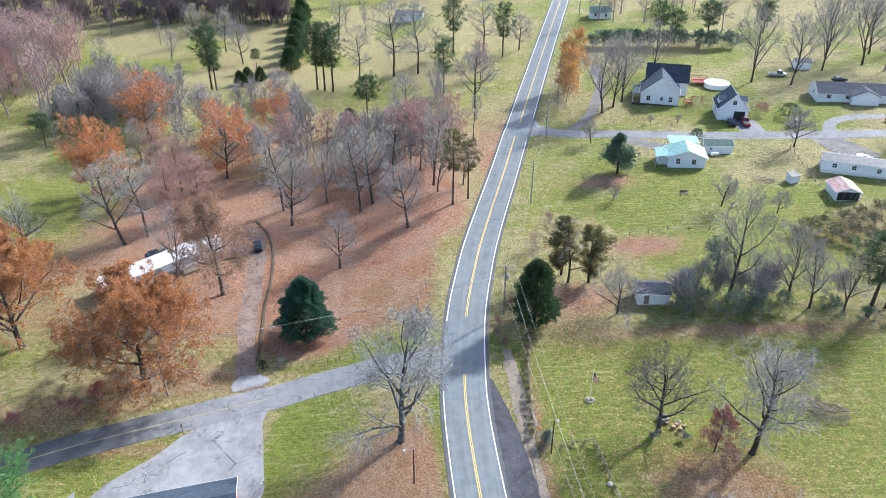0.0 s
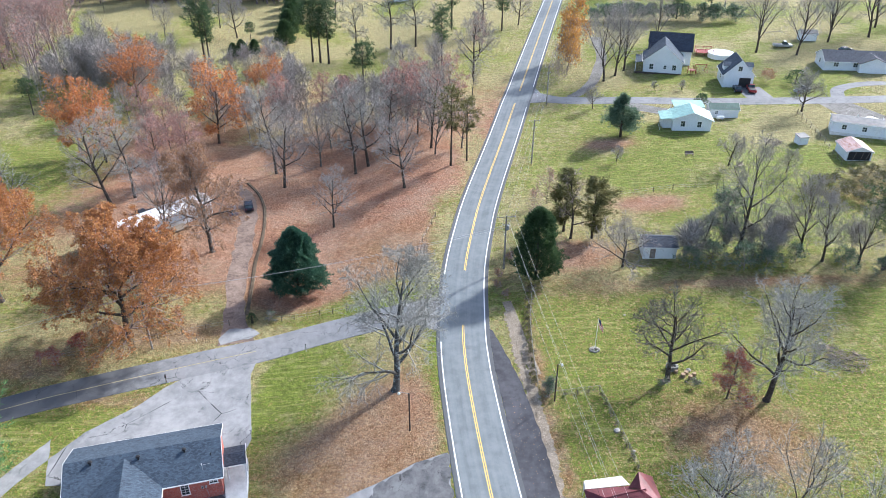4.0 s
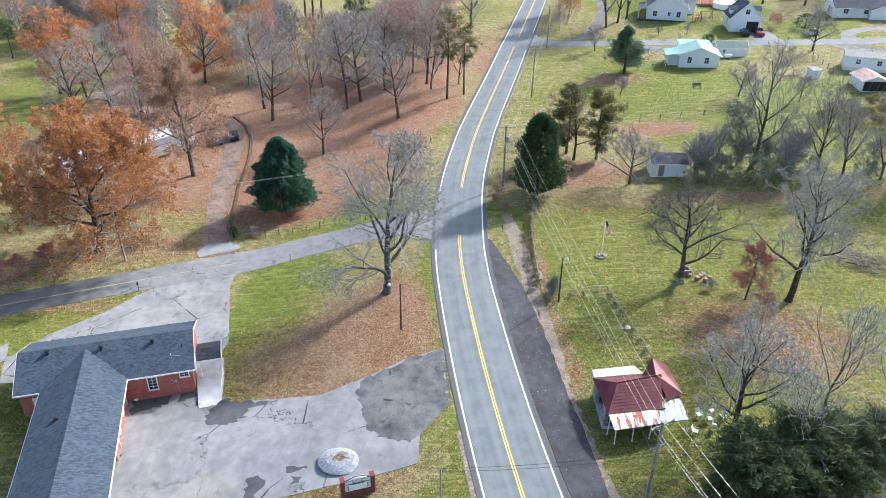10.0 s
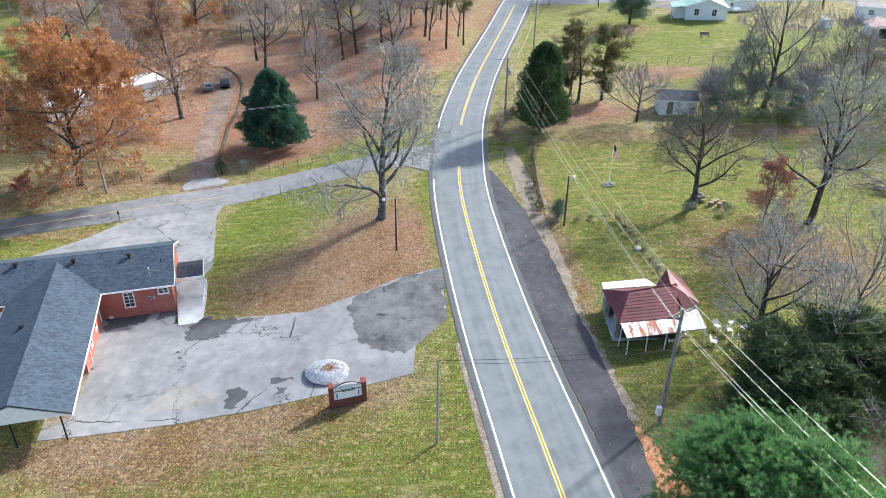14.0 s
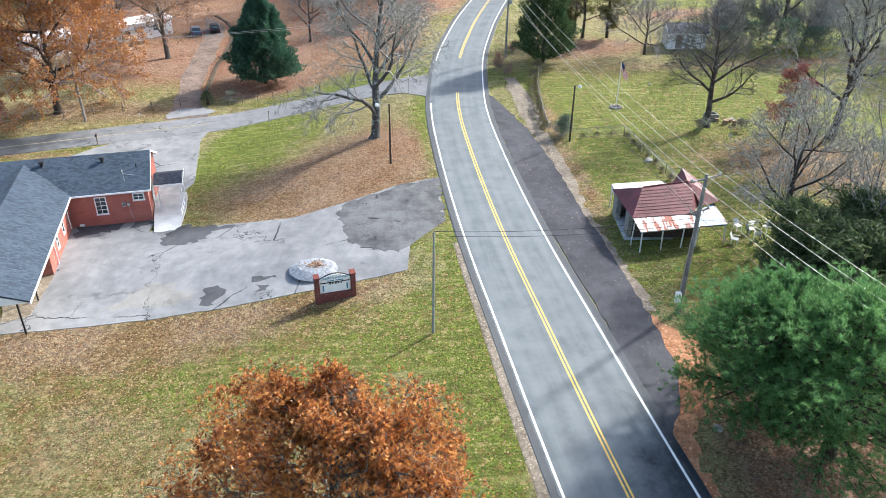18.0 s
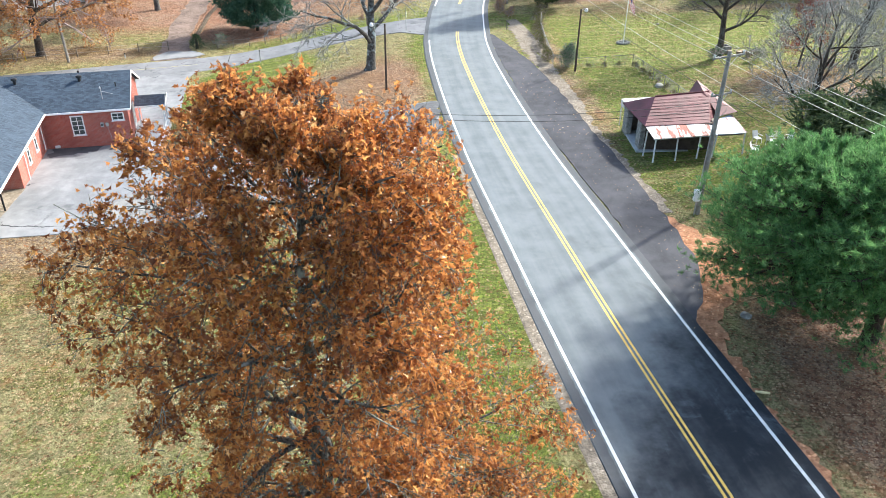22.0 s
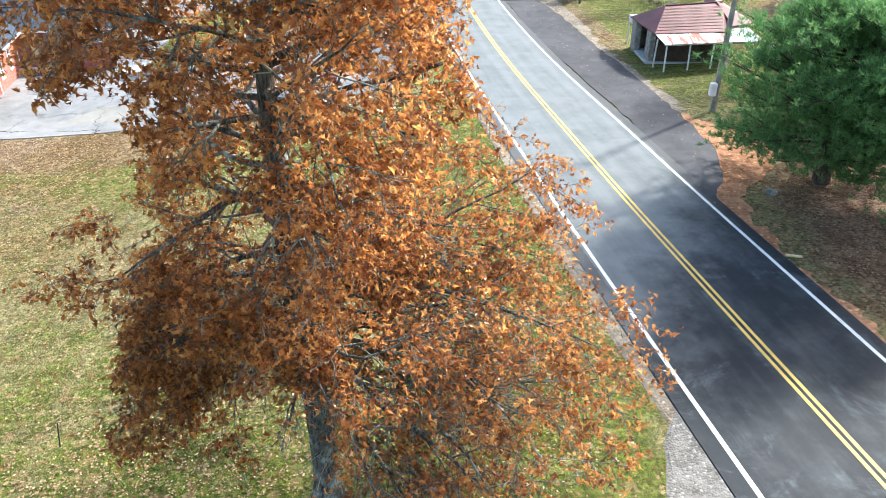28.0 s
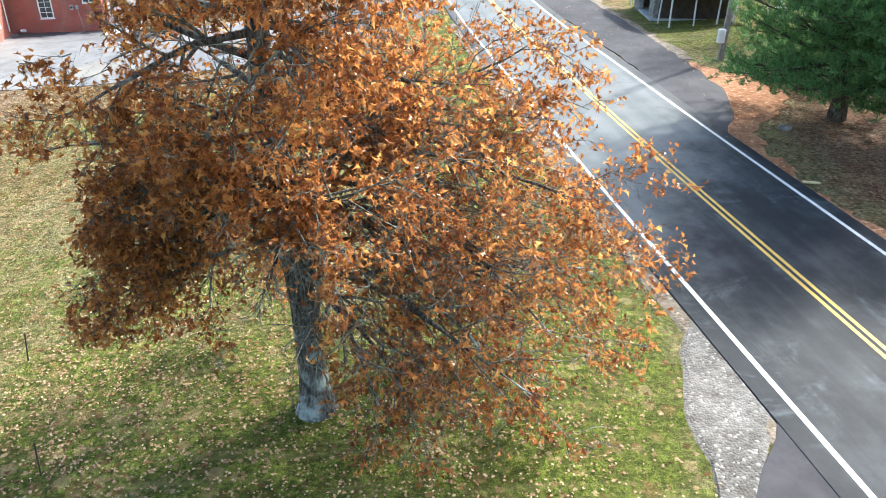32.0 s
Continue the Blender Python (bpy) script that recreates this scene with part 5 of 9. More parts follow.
plant(bush("bramble_bush", "low olive-brown bramble clump in rough ground", 195, 1.7, 2.6, NEEDLE_OLIVE, 900, 0.22, TWIG_GREY),
      [(69.5, 127.5, 1.0), (73.0, 129.5, 1.1), (76.5, 131.5, 0.9), (80.5, 133.5, 1.1), (85.0, 135.0, 1.0), (90.0, 136.5, 1.1), (72.5, 124.5, 0.9), (76.5, 126.5, 1.2), (81.0, 128.5, 1.0), (86.0, 130.5, 1.2), (91.0, 132.0, 1.0), (78.5, 123.5, 1.0), (84.0, 125.0, 1.1), (89.0, 127.0, 1.1), (95.0, 130.0, 1.1)], "bramble clumps")
plant(bush("pink_shrub", "upright shrub with a few faded leaves", 193, 6.0, 2.6, LEAF_PINK, 500, 0.2), [(20.3, 128.0, 1.0), (17.5, 122.5, 0.8), (19.5, 110.0, 0.7)], "roadside shrubs")

# ---- trees round the houses ----
settle(pine_tree("lawn_pine", "single green pine on the lawn", 197, 9.8, 4.3, 0.25, LEAF_BUSH, BARK_DARK, base=0.14, clumps=1700, blades=11, length=0.55, shape="cone"), 40.4, 158.1)
plant(bare_tree("bare_tree", "bare grey tree beside a white house", 199, "forked", 15.0, 0.28, BARK_DARK, TWIG_GREY), [(43.8, 196.6, 1.05), (50.8, 204.4, 1.0), (47.6, 200.3, 1.0), (92.1, 217.5, 1.1), (102.4, 213.8, 1.05), (116.9, 226.4, 1.0), (66.0, 230.0, 0.8), (124.0, 240.0, 1.2), (132.0, 232.0, 1.2), (140.0, 244.0, 1.2)], "trees round the houses")
plant(bare_tree("bare_tree", "bare tree with a rounded crown", 211, "spreading", 9.5, 0.24, BARK_DARK, TWIG_GREY), [(85.5, 169.3, 1.05), (112.0, 168.0, 1.0), (58.7, 140.2, 0.7), (68.9, 136.4, 0.5), (37.0, 145.4, 0.36), (37.5, 177.0, 0.55), (62.0, 187.0, 0.25), (55.0, 187.0, 0.25), (108.0, 150.0, 0.9)], "lawn trees")
plant(pine_tree("pine_tree", "pine behind the white houses", 223, 14.0, 3.4, 0.25, NEEDLE_DARK, BARK_DARK, base=0.4, clumps=280, blades=10, length=0.8, shape="ragged"), [(75.4, 262.1, 1.0), (91.5, 260.0, 1.0), (114.2, 268.8, 0.8), (80.0, 259.0, 0.8)], "pines behind the houses")
plant(bush("amber_shrub", "tall shrub with amber leaves beside the road", 227, 5.5, 2.2, LEAF_YELLOW, 900, 0.26), [(37.5, 214.0, 1.6), (35.8, 208.0, 1.5), (39.0, 221.0, 1.6), (37.2, 217.5, 1.4), (34.6, 203.0, 1.2)], "amber shrubs")
plant(bush("bramble_bush", "grey bare thicket beside the road", 229, 4.5, 3.0, None, 0, 0.1, TWIG_BROWN), [(33.0, 204.0, 1.0), (34.0, 212.0, 1.1), (35.5, 220.0, 1.1), (32.0, 198.0, 0.9)], "roadside thicket")
plant(bush("hedge_bush", "low green hedge behind the houses", 233, 3.0, 4.0, LEAF_BUSH, 1500, 0.32), [(50.5, 259.0, 1.2), (55.5, 258.4, 1.25), (60.5, 257.8, 1.3), (65.5, 257.2, 1.3), (70.5, 256.6, 1.25), (76.0, 256.0, 1.2), (81.0, 255.4, 1.25), (86.0, 254.8, 1.3), (91.0, 254.2, 1.3), (96.0, 253.5, 1.2)], "hedge behind the houses")


# ---- building materials ----
def brick_material(name, a, b, mortar):
    n = Nodes(name)
    br = n.node("ShaderNodeTexBrick")
    tc = n.node("ShaderNodeTexCoord")
    sep = n.node("ShaderNodeSeparateXYZ")
    com = n.node("ShaderNodeCombineXYZ")
    n.link(tc.outputs["Object"], sep.inputs[0])
    n.link(n.math("ADD", sep.outputs[0], sep.outputs[1]), com.inputs[0])
    n.link(sep.outputs[2], com.inputs[1])
    n.link(com.outputs[0], br.inputs["Vector"])
    br.inputs["Scale"].default_value = 1.0
    br.inputs["Brick Width"].default_value, br.inputs["Row Height"].default_value = 0.21, 0.075
    br.inputs["Mortar Size"].default_value = 0.008
    br.inputs["Color1"].default_value, br.inputs["Color2"].default_value, br.inputs["Mortar"].default_value = (*a, 1), (*b, 1), (*mortar, 1)
    col = n.mix(n.math("MULTIPLY", n.ramp(n.noise(1.3, 4), 0.4, 0.7), 0.3), br.outputs["Color"], tuple(c * 0.55 for c in a))
    return n.done(col, 0.85, n.math("SUBTRACT", 1.0, br.outputs["Fac"]), 0.006)


def shingle_material(name, dark, light):
    """Rows of roof tabs, each a little different, along the object's own axes."""
    n = Nodes(name)
    br = n.node("ShaderNodeTexBrick")
    br.offset = 0.5
    tc = n.node("ShaderNodeTexCoord")
    n.link(tc.outputs["Object"], br.inputs["Vector"])
    br.inputs["Scale"].default_value = 1.0
    br.inputs["Brick Width"].default_value, br.inputs["Row Height"].default_value, br.inputs["Mortar Size"].default_value = 0.30, 0.14, 0.006
    br.inputs["Color1"].default_value, br.inputs["Color2"].default_value = (*dark, 1), (*light, 1)
    br.inputs["Mortar"].default_value = (*[c * 0.45 for c in dark], 1)
    col = n.mix(n.math("MULTIPLY", n.ramp(n.noise(0.7, 5), 0.42, 0.7), 0.22), br.outputs["Color"], tuple(min(1, c * 1.5) for c in light))
    grain = n.noise(55, 3)
    return n.done(n.mix(n.math("MULTIPLY", n.ramp(grain, 0.45, 0.8), 0.25), col, tuple(c * 2 for c in light)), 0.9, n.math("ADD", br.outputs["Fac"], n.math("MULTIPLY", grain, 0.4)), -0.006)


def siding_material(name, color, pitch=0.15):
    n = Nodes(name)
    tc = n.node("ShaderNodeTexCoord")
    sep = n.node("ShaderNodeSeparateXYZ")
    n.link(tc.outputs["Object"], sep.inputs[0])
    lap = n.math("FRACT", n.math("DIVIDE", sep.outputs[2], pitch))
    line = n.ramp(lap, 0.12, 0.0)
    dirt = n.ramp(n.noise(0.9, 5, 0.65), 0.5, 0.8)
    col = n.mix(n.math("MULTIPLY", dirt, 0.35), color, tuple(c * 0.62 for c in color))
    col = n.mix(n.math("MULTIPLY", line, 0.5), col, tuple(c * 0.4 for c in color))
    return n.done(col, 0.6, lap, 0.012)


def rib_metal(name, color, rust=None, share=0.5, metal=0.3, pitch=0.4, rough=0.45):
    """Ribbed sheet metal, the ribs across the object's x; with rust patches where named."""
    n = Nodes(name)
    tc = n.node("ShaderNodeTexCoord")
    sep = n.node("ShaderNodeSeparateXYZ")
    n.link(tc.outputs["Object"], sep.inputs[0])
    rib = n.ramp(n.math("ABSOLUTE", n.math("SUBTRACT", n.math("FRACT", n.math("DIVIDE", sep.outputs[0], pitch)), 0.5)), 0.42, 0.48)
    col = n.mix(n.ramp(n.noise(1.2, 5), 0.35, 0.7), tuple(c * 0.72 for c in color), color)
    if rust:
        streak = n.noise(1.0, 5, 0.7, n.coords((2.6, 0.5, 1), own=True))
        col = n.mix(n.ramp(streak, 0.62 - 0.3 * share, 0.72 - 0.3 * share), col, rust)
    return n.done(col, rough, rib, 0.03, metal)


RED_BRICK = brick_material("red_brick", (0.34, 0.080, 0.058), (0.46, 0.120, 0.082), (0.42, 0.29, 0.25))
SHINGLE_BLUE = shingle_material("blue_grey_shingles", (0.026, 0.038, 0.056), (0.060, 0.082, 0.110))
SHINGLE_DARK = shingle_material("charcoal_shingles", (0.026, 0.032, 0.044), (0.058, 0.068, 0.090))
WHITE_TRIM = plain("white_trim", (0.80, 0.80, 0.79), 0.5, vary=0.12)
WHITE_SIDING = siding_material("white_siding", (0.78, 0.79, 0.80))
TEAL_METAL = rib_metal("teal_roof_metal", (0.22, 0.40, 0.37))
MAROON_METAL = plain("maroon_roof_metal", (0.125, 0.028, 0.036), 0.5, 0.1, vary=0.4, scale=0.9)
RUST_METAL = rib_metal("rusty_white_roof_metal", (0.66, 0.62, 0.60), (0.24, 0.075, 0.05), 0.55, 0.15, 0.6, 0.55)
BLUE_METAL = rib_metal("grey_blue_roof_metal", (0.36, 0.46, 0.56), (0.20, 0.10, 0.09), 0.30, 0.25, 0.55, 0.5)
WHITE_METAL = rib_metal("white_roof_metal", (0.74, 0.74, 0.73), (0.50, 0.46, 0.43), 0.25, 0.1)
GREY_METAL = rib_metal("grey_roof_metal", (0.15, 0.15, 0.155), None, 0.3, 0.05, 0.4, 0.6)
GREEN_ROOF = rib_metal("dark_green_roof", (0.045, 0.10, 0.085))
PINK_METAL = rib_metal("faded_pink_roof", (0.50, 0.34, 0.31), (0.30, 0.14, 0.1), 0.35, 0.1)
STONE_WALL = plain("grey_stone_wall", (0.30, 0.29, 0.27), 0.9, vary=0.6, scale=4.0, bump=0.03)
OLD_WOOD = plain("weathered_wood", (0.22, 0.18, 0.145), 0.9, vary=0.5, scale=3.0, bump=0.01)
DARK_WOOD = plain("dark_wood", (0.075, 0.055, 0.045), 0.85, vary=0.4)
PALE_WOOD = plain("pale_painted_wood", (0.66, 0.65, 0.62), 0.7, vary=0.25)
BLACK_METAL = plain("black_metal", (0.025, 0.025, 0.027), 0.5, 0.3)
GALV = plain("galvanised_steel", (0.42, 0.43, 0.44), 0.45, 0.7)
# near-black plates: the shade inside rooms put into the colour
INSIDE_SHADE = plain("painted_interior_shade", (0.035, 0.033, 0.032), 0.9)
POLE_WOOD = plain("grey_pole_wood", (0.27, 0.25, 0.225), 0.9, vary=0.4, scale=2.0)
CERAMIC = plain("insulator_porcelain", (0.55, 0.56, 0.55), 0.25)
WIRE = plain("aluminium_wire", (0.62, 0.62, 0.60), 0.4, 0.5)


def glass_material():
    n = Nodes("window_glass")
    n.done(n.mix(n.ramp(n.noise(0.8, 3), 0.4, 0.6), (0.02, 0.032, 0.035), (0.05, 0.07, 0.072)), 0.06, None, 0, 0.0, 0.7)
    return n.mat


GLASS = glass_material()


def face_frame(x, y, z, facing):
    """A frame on a wall: local x runs along the wall, local y looks out of it."""
    return pose(x, y, z, 0, 0, facing)


def window(parent, x, y, z, w, h, facing=180, cols=2, rows=4, trim=None):
    """A window with frame, sill, glazing bars and panes, set on a wall; facing: 180 looks along -y, 90 along -x, -90 along +x."""
    trim = trim or WHITE_TRIM
    # the backing plate's dark colour is the shade of the room behind
    win = part("window", box(-w / 2 + 0.02, w / 2 - 0.02, -0.03, 0.006, 0.02, h - 0.02), INSIDE_SHADE, parent)
    win.matrix_local = face_frame(x, y, z, facing)
    fr = bmesh.new()
    for a, b, c, d in ((-w / 2 - 0.07, -w / 2 + 0.02, -0.07, h + 0.07), (w / 2 - 0.02, w / 2 + 0.07, -0.07, h + 0.07), (-w / 2 + 0.02, w / 2 - 0.02, h - 0.02, h + 0.07), (-w / 2 + 0.02, w / 2 - 0.02, -0.07, 0.02)):
        box(a, b, -0.02, 0.05, c, d, 0.0, fr)
    for i in range(1, cols):
        k = -w / 2 + w * i / cols
        box(k - 0.018, k + 0.018, 0.008, 0.035, 0.02, h - 0.02, 0.0, fr)
    for j in range(1, rows):
        k = h * j / rows
        box(-w / 2 + 0.02, w / 2 - 0.02, 0.009, 0.033, k - 0.018, k + 0.018, 0.0, fr)
    part("frame", fr, trim, win)
    part("sill", box(-w / 2 - 0.12, w / 2 + 0.12, -0.02, 0.09, -0.13, -0.075, 0.01), trim, win)
    if cols * rows <= 8:
        for i in range(cols):
            for j in range(rows):
                part("pane", box(-w / 2 + w * i / cols + 0.02, -w / 2 + w * (i + 1) / cols - 0.02, 0.008, 0.016, h * j / rows + 0.02, h * (j + 1) / rows - 0.02), GLASS, win)
    else:
        part("pane", box(-w / 2 + 0.02, w / 2 - 0.02, 0.007, 0.012, 0.02, h - 0.02), GLASS, win)
    return win


def door(parent, x, y, z, w, h, facing, material):
    d = part("door", box(-w / 2, w / 2, -0.03, 0.03, 0, h, 0.01), material, parent)
    d.matrix_local = face_frame(x, y, z, facing)
    fr = bmesh.new()
    box(-w / 2 - 0.1, -w / 2, -0.02, 0.06, 0, h + 0.1, 0, fr)
    box(w / 2, w / 2 + 0.1, -0.02, 0.06, 0, h + 0.1, 0, fr)
    box(-w / 2, w / 2, -0.02, 0.06, h, h + 0.1, 0, fr)
    part("frame", fr, WHITE_TRIM, d)
    part("handle", tube([(w / 2 - 0.1, 0.03, 1.0), (w / 2 - 0.1, 0.09, 1.0), (w / 2 - 0.22, 0.09, 1.0)], 0.015, 6), GALV, d)
    return d


def gable_roof(x0, x1, y0, y1, eave, rise, over=0.4, ends=0.3, thick=0.14, along="x"):
    """Two roof plates meeting in a ridge, with thickness; ridge along x or y."""
    bm = bmesh.new()
    if along == "x":
        ym, half = (y0 + y1) / 2, (y1 - y0) / 2
        drop = rise / half * over
        for s in (-1, 1):
            ye = ym + s * (half + over)
            pts = [(x0 - ends, ye, eave - drop), (x1 + ends, ye, eave - drop), (x1 + ends, ym, eave + rise), (x0 - ends, ym, eave + rise)]
            slab(pts if s < 0 else pts[::-1], thick, bm)
    else:
        xm, half = (x0 + x1) / 2, (x1 - x0) / 2
        drop = rise / half * over
        for s in (-1, 1):
            xe = xm + s * (half + over)
            pts = [(xe, y0 - ends, eave - drop), (xe, y1 + ends, eave - drop), (xm, y1 + ends, eave + rise), (xm, y0 - ends, eave + rise)]
            slab(pts if s > 0 else pts[::-1], thick, bm)
    return bm


def gable_body(x0, x1, y0, y1, z0, eave, rise, along="x"):
    """Walls with pointed ends below a gable roof."""
    if along == "x":
        ym = (y0 + y1) / 2
        ends = [[(x, y0, z0), (x, y1, z0), (x, y1, eave), (x, ym, eave + rise), (x, y0, eave)] for x in (x0, x1)]
    else:
        xm = (x0 + x1) / 2
        ends = [[(x0, y, z0), (x1, y, z0), (x1, y, eave), (xm, y, eave + rise), (x0, y, eave)] for y in (y0, y1)]
    pts = ends[0] + ends[1]
    return poly(pts, [(0, 1, 2, 3, 4), (9, 8, 7, 6, 5), (0, 5, 6, 1), (1, 6, 7, 2), (2, 7, 8, 3), (3, 8, 9, 4), (4, 9, 5, 0)])


def trim_edges(parent, x0, x1, y0, y1, eave, rise, over, ends, along="x", material=None):
    """Fascia boards along the eaves and up the gable ends."""
    material = material or WHITE_TRIM
    half = ((y1 - y0) if along == "x" else (x1 - x0)) / 2
    drop = rise / half * over
    for s in (-1, 1):
        if along == "x":
            ye = (y0 + y1) / 2 + s * (half + over)
            part("gutter", box(x0 - ends, x1 + ends, ye - 0.05 if s > 0 else ye - 0.07, ye + 0.07 if s > 0 else ye + 0.05, eave - drop - 0.19, eave - drop - 0.03, 0.015), material, parent)
        else:
            xe = (x0 + x1) / 2 + s * (half + over)
            part("gutter", box(xe - 0.07, xe + 0.07, y0 - ends, y1 + ends, eave - drop - 0.19, eave - drop - 0.03, 0.015), material, parent)
    for s in (-1, 1):
        bm = bmesh.new()
        for k in (-1, 1):
            if along == "x":
                xe = (x1 + ends + 0.012) if s > 0 else (x0 - ends - 0.042)
                ym = (y0 + y1) / 2
                a, b = (xe, ym + k * (half + over), eave - drop), (xe, ym, eave + rise)
                slab([a, (a[0] + 0.03, a[1], a[2]), (b[0] + 0.03, b[1], b[2]), b] if k < 0 else [b, (b[0] + 0.03, b[1], b[2]), (a[0] + 0.03, a[1], a[2]), a], 0.2, bm)
            else:
                ye = (y1 + ends + 0.012) if s > 0 else (y0 - ends - 0.042)
                xm = (x0 + x1) / 2
                a, b = (xm + k * (half + over), ye, eave - drop), (xm, ye, eave + rise)
                slab([a, (a[0], a[1] + 0.03, a[2]), (b[0], b[1] + 0.03, b[2]), b] if k > 0 else [b, (b[0], b[1] + 0.03, b[2]), (a[0], a[1] + 0.03, a[2]), a], 0.2, bm)
        part("bargeboard", bm, material, parent)


# ---- the church ----
def church():
    ob = thing("church", "low red-brick church with blue-grey shingle roofs and white trim", "church", pose(-24.46, 60.24, -2.45, 0, 0, 14.7))
    E = 3.1
    # hall along the drive
    part("hall_wall", gable_body(-16.9, -0.45, 0.5, 8.45, -0.9, E + 0.2, 1.72), RED_BRICK, ob, "red brick walls")
    part("hall_roof", gable_roof(-16.9, -0.45, 0.5, 8.45, E + 0.21, 1.75, 0.5, 0.32), SHINGLE_BLUE, ob, "blue-grey asphalt shingles")
    trim_edges(ob, -16.9, -0.45, 0.5, 8.45, E + 0.21, 1.75, 0.5, 0.32)
    # wing towards the lawn, its south end an open porch
    part("wing_wall", gable_body(-14.2, -7.25, -8.3, 1.5, -0.6, E + 0.2, 1.44, "y"), RED_BRICK, ob, "red brick walls")
    part("wing_roof", wing_roof(), SHINGLE_BLUE, ob, "blue-grey asphalt shingles")
    part("gutter", box(-6.78, -6.64, -16.95, 0.0, E - 0.19, E - 0.03, 0.015), WHITE_TRIM, ob)
    part("gutter", box(-14.86, -14.72, -16.95, 0.0, E - 0.19, E - 0.03, 0.015), WHITE_TRIM, ob)
    part("porch_gable", poly([(-14.75, -16.9, E - 0.1), (-6.72, -16.9, E - 0.1), (-10.73, -16.9, E + 1.45), (-14.75, -16.6, E - 0.1), (-6.72, -16.6, E - 0.1), (-10.73, -16.6, E + 1.45)],
         [(0, 1, 2), (5, 4, 3), (0, 3, 4, 1), (1, 4, 5, 2), (2, 5, 3, 0)]), WHITE_TRIM, ob, "white boarded porch gable")
    part("porch_ceiling", box(-14.6, -6.9, -16.55, -8.35, E - 0.12, E - 0.06), WHITE_TRIM, ob)
    part("porch_floor", box(-14.9, -6.6, -17.2, -8.35, -0.6, 0.12, 0.03), CONCRETE, ob, "pale concrete porch slab")
    for x, y in ((-7.7, -16.4), (-7.7, -12.1), (-11.2, -16.4), (-14.4, -16.4), (-14.4, -12.1)):
        post = part("post", box(x - 0.055, x + 0.055, y - 0.055, y + 0.055, 0.12, E - 0.1, 0.01), BLACK_METAL, ob, "black iron post")
        part("base_plate", box(x - 0.12, x + 0.12, y - 0.12, y + 0.12, 0.122, 0.145), BLACK_METAL, post)
    door(ob, -10.7, -8.32, 0.12, 1.8, 2.1, 180, WHITE_TRIM)
    # east wall of the wing
    window(ob, -7.24, -2.6, 1.0, 0.55, 1.5, -90, 1, 3)
    window(ob, -7.24, -5.2, 1.0, 0.55, 1.5, -90, 1, 3)
    part("downpipe", tube([(-7.12, -0.15, E - 0.15), (-7.16, -0.4, E - 0.45), (-7.16, -0.4, 0.2)], 0.045, 8), WHITE_TRIM, ob)
    part("downpipe", tube([(-6.8, -6.6, E - 0.15), (-7.15, -6.6, E - 0.5), (-7.15, -6.6, 0.2)], 0.045, 8), WHITE_TRIM, ob)
    # south wall of the hall
    window(ob, -4.5, 0.49, 0.95, 0.85, 1.55, 180, 2, 4)
    window(ob, -1.3, 0.49, 2.0, 0.85, 0.55, 180, 2, 2)
    box_a = part("meter_box", box(-2.75, -2.5, 0.34, 0.495, 1.45, 1.85, 0.02), GALV, ob, "grey electric meter box")
    part("meter_dial", tube([(-2.62, 0.34, 1.68), (-2.62, 0.27, 1.68)], 0.09, 12), GLASS, box_a)
    part("meter_box", box(-2.35, -2.12, 0.36, 0.495, 1.5, 1.8, 0.02), GALV, ob, "grey electric meter box")
    part("conduit", tube([(-2.25, 0.45, 1.5), (-2.05, 0.45, 0.1)], 0.02, 6), GALV, ob)
    part("floodlight", box(-6.6, -6.2, 0.25, 0.45, -0.05, 0.15, 0.03), WHITE_TRIM, ob)
    window(ob, -16.91, 4.4, 1.0, 1.0, 1.4, 90, 2, 3)
    door(ob, -15.2, 0.48, 0.0, 0.95, 2.05, 180, WHITE_TRIM)
    # east porch with ramp
    part("canopy_roof", gable_roof(0.0, 2.3, 2.2, 5.0, E - 0.55, 0.45, 0.2, 0.1, 0.1), SHINGLE_DARK, ob, "dark shingled porch canopy")
    part("fascia", box(2.42, 2.47, 1.98, 5.22, E - 0.72, E - 0.5), WHITE_TRIM, ob)
    part("fascia", box(-0.1, 2.42, 1.96, 2.0, E - 0.72, E - 0.58), WHITE_TRIM, ob)
    for x, y in ((2.2, 2.3), (2.2, 4.9), (0.2, 2.3)):
        part("post", box(x - 0.06, x + 0.06, y - 0.06, y + 0.06, -0.3, E - 0.62, 0.01), WHITE_TRIM, ob, "white porch post")
    part("ramp", slab([(-0.15, -2.6, 0.07), (2.05, -2.6, 0.07), (2.4, 2.0, 0.18), (2.4, 5.2, 0.18), (-0.4, 5.2, 0.18), (-0.4, 2.0, 0.18)], 0.6), CONCRETE, ob, "pale concrete walkway")
    rail = bmesh.new()
    for z in (0.95, 0.55):
        tube([(2.2, -0.6, z), (2.38, 2.2, z + 0.1)], 0.025, 6, True, rail)
    for k in range(4):
        tube([(2.2 + 0.06 * k, -0.6 + 0.93 * k, 0.1), (2.2 + 0.06 * k, -0.6 + 0.93 * k, 0.98 + 0.03 * k)], 0.025, 6, True, rail)
    part("handrail", rail, WHITE_TRIM, ob, "white pipe handrail")
    door(ob, -0.44, 3.6, 0.18, 1.0, 2.05, -90, WHITE_TRIM)
    # things on the roof
    for x, y in ((-14.3, 3.9), (-9.2, 3.6), (-4.2, 3.5)):
        roof_vent(ob, x, y, E + 0.21 + (y + 0.0 - 0.5) * 0.44)
    roof_vent(ob, -12.0, -6.0, E + 0.95)
    part("vent_pipe", tube([(-1.3, 2.6, E + 0.9), (-1.3, 2.6, E + 1.5)], 0.05, 8), BLACK_METAL, ob)
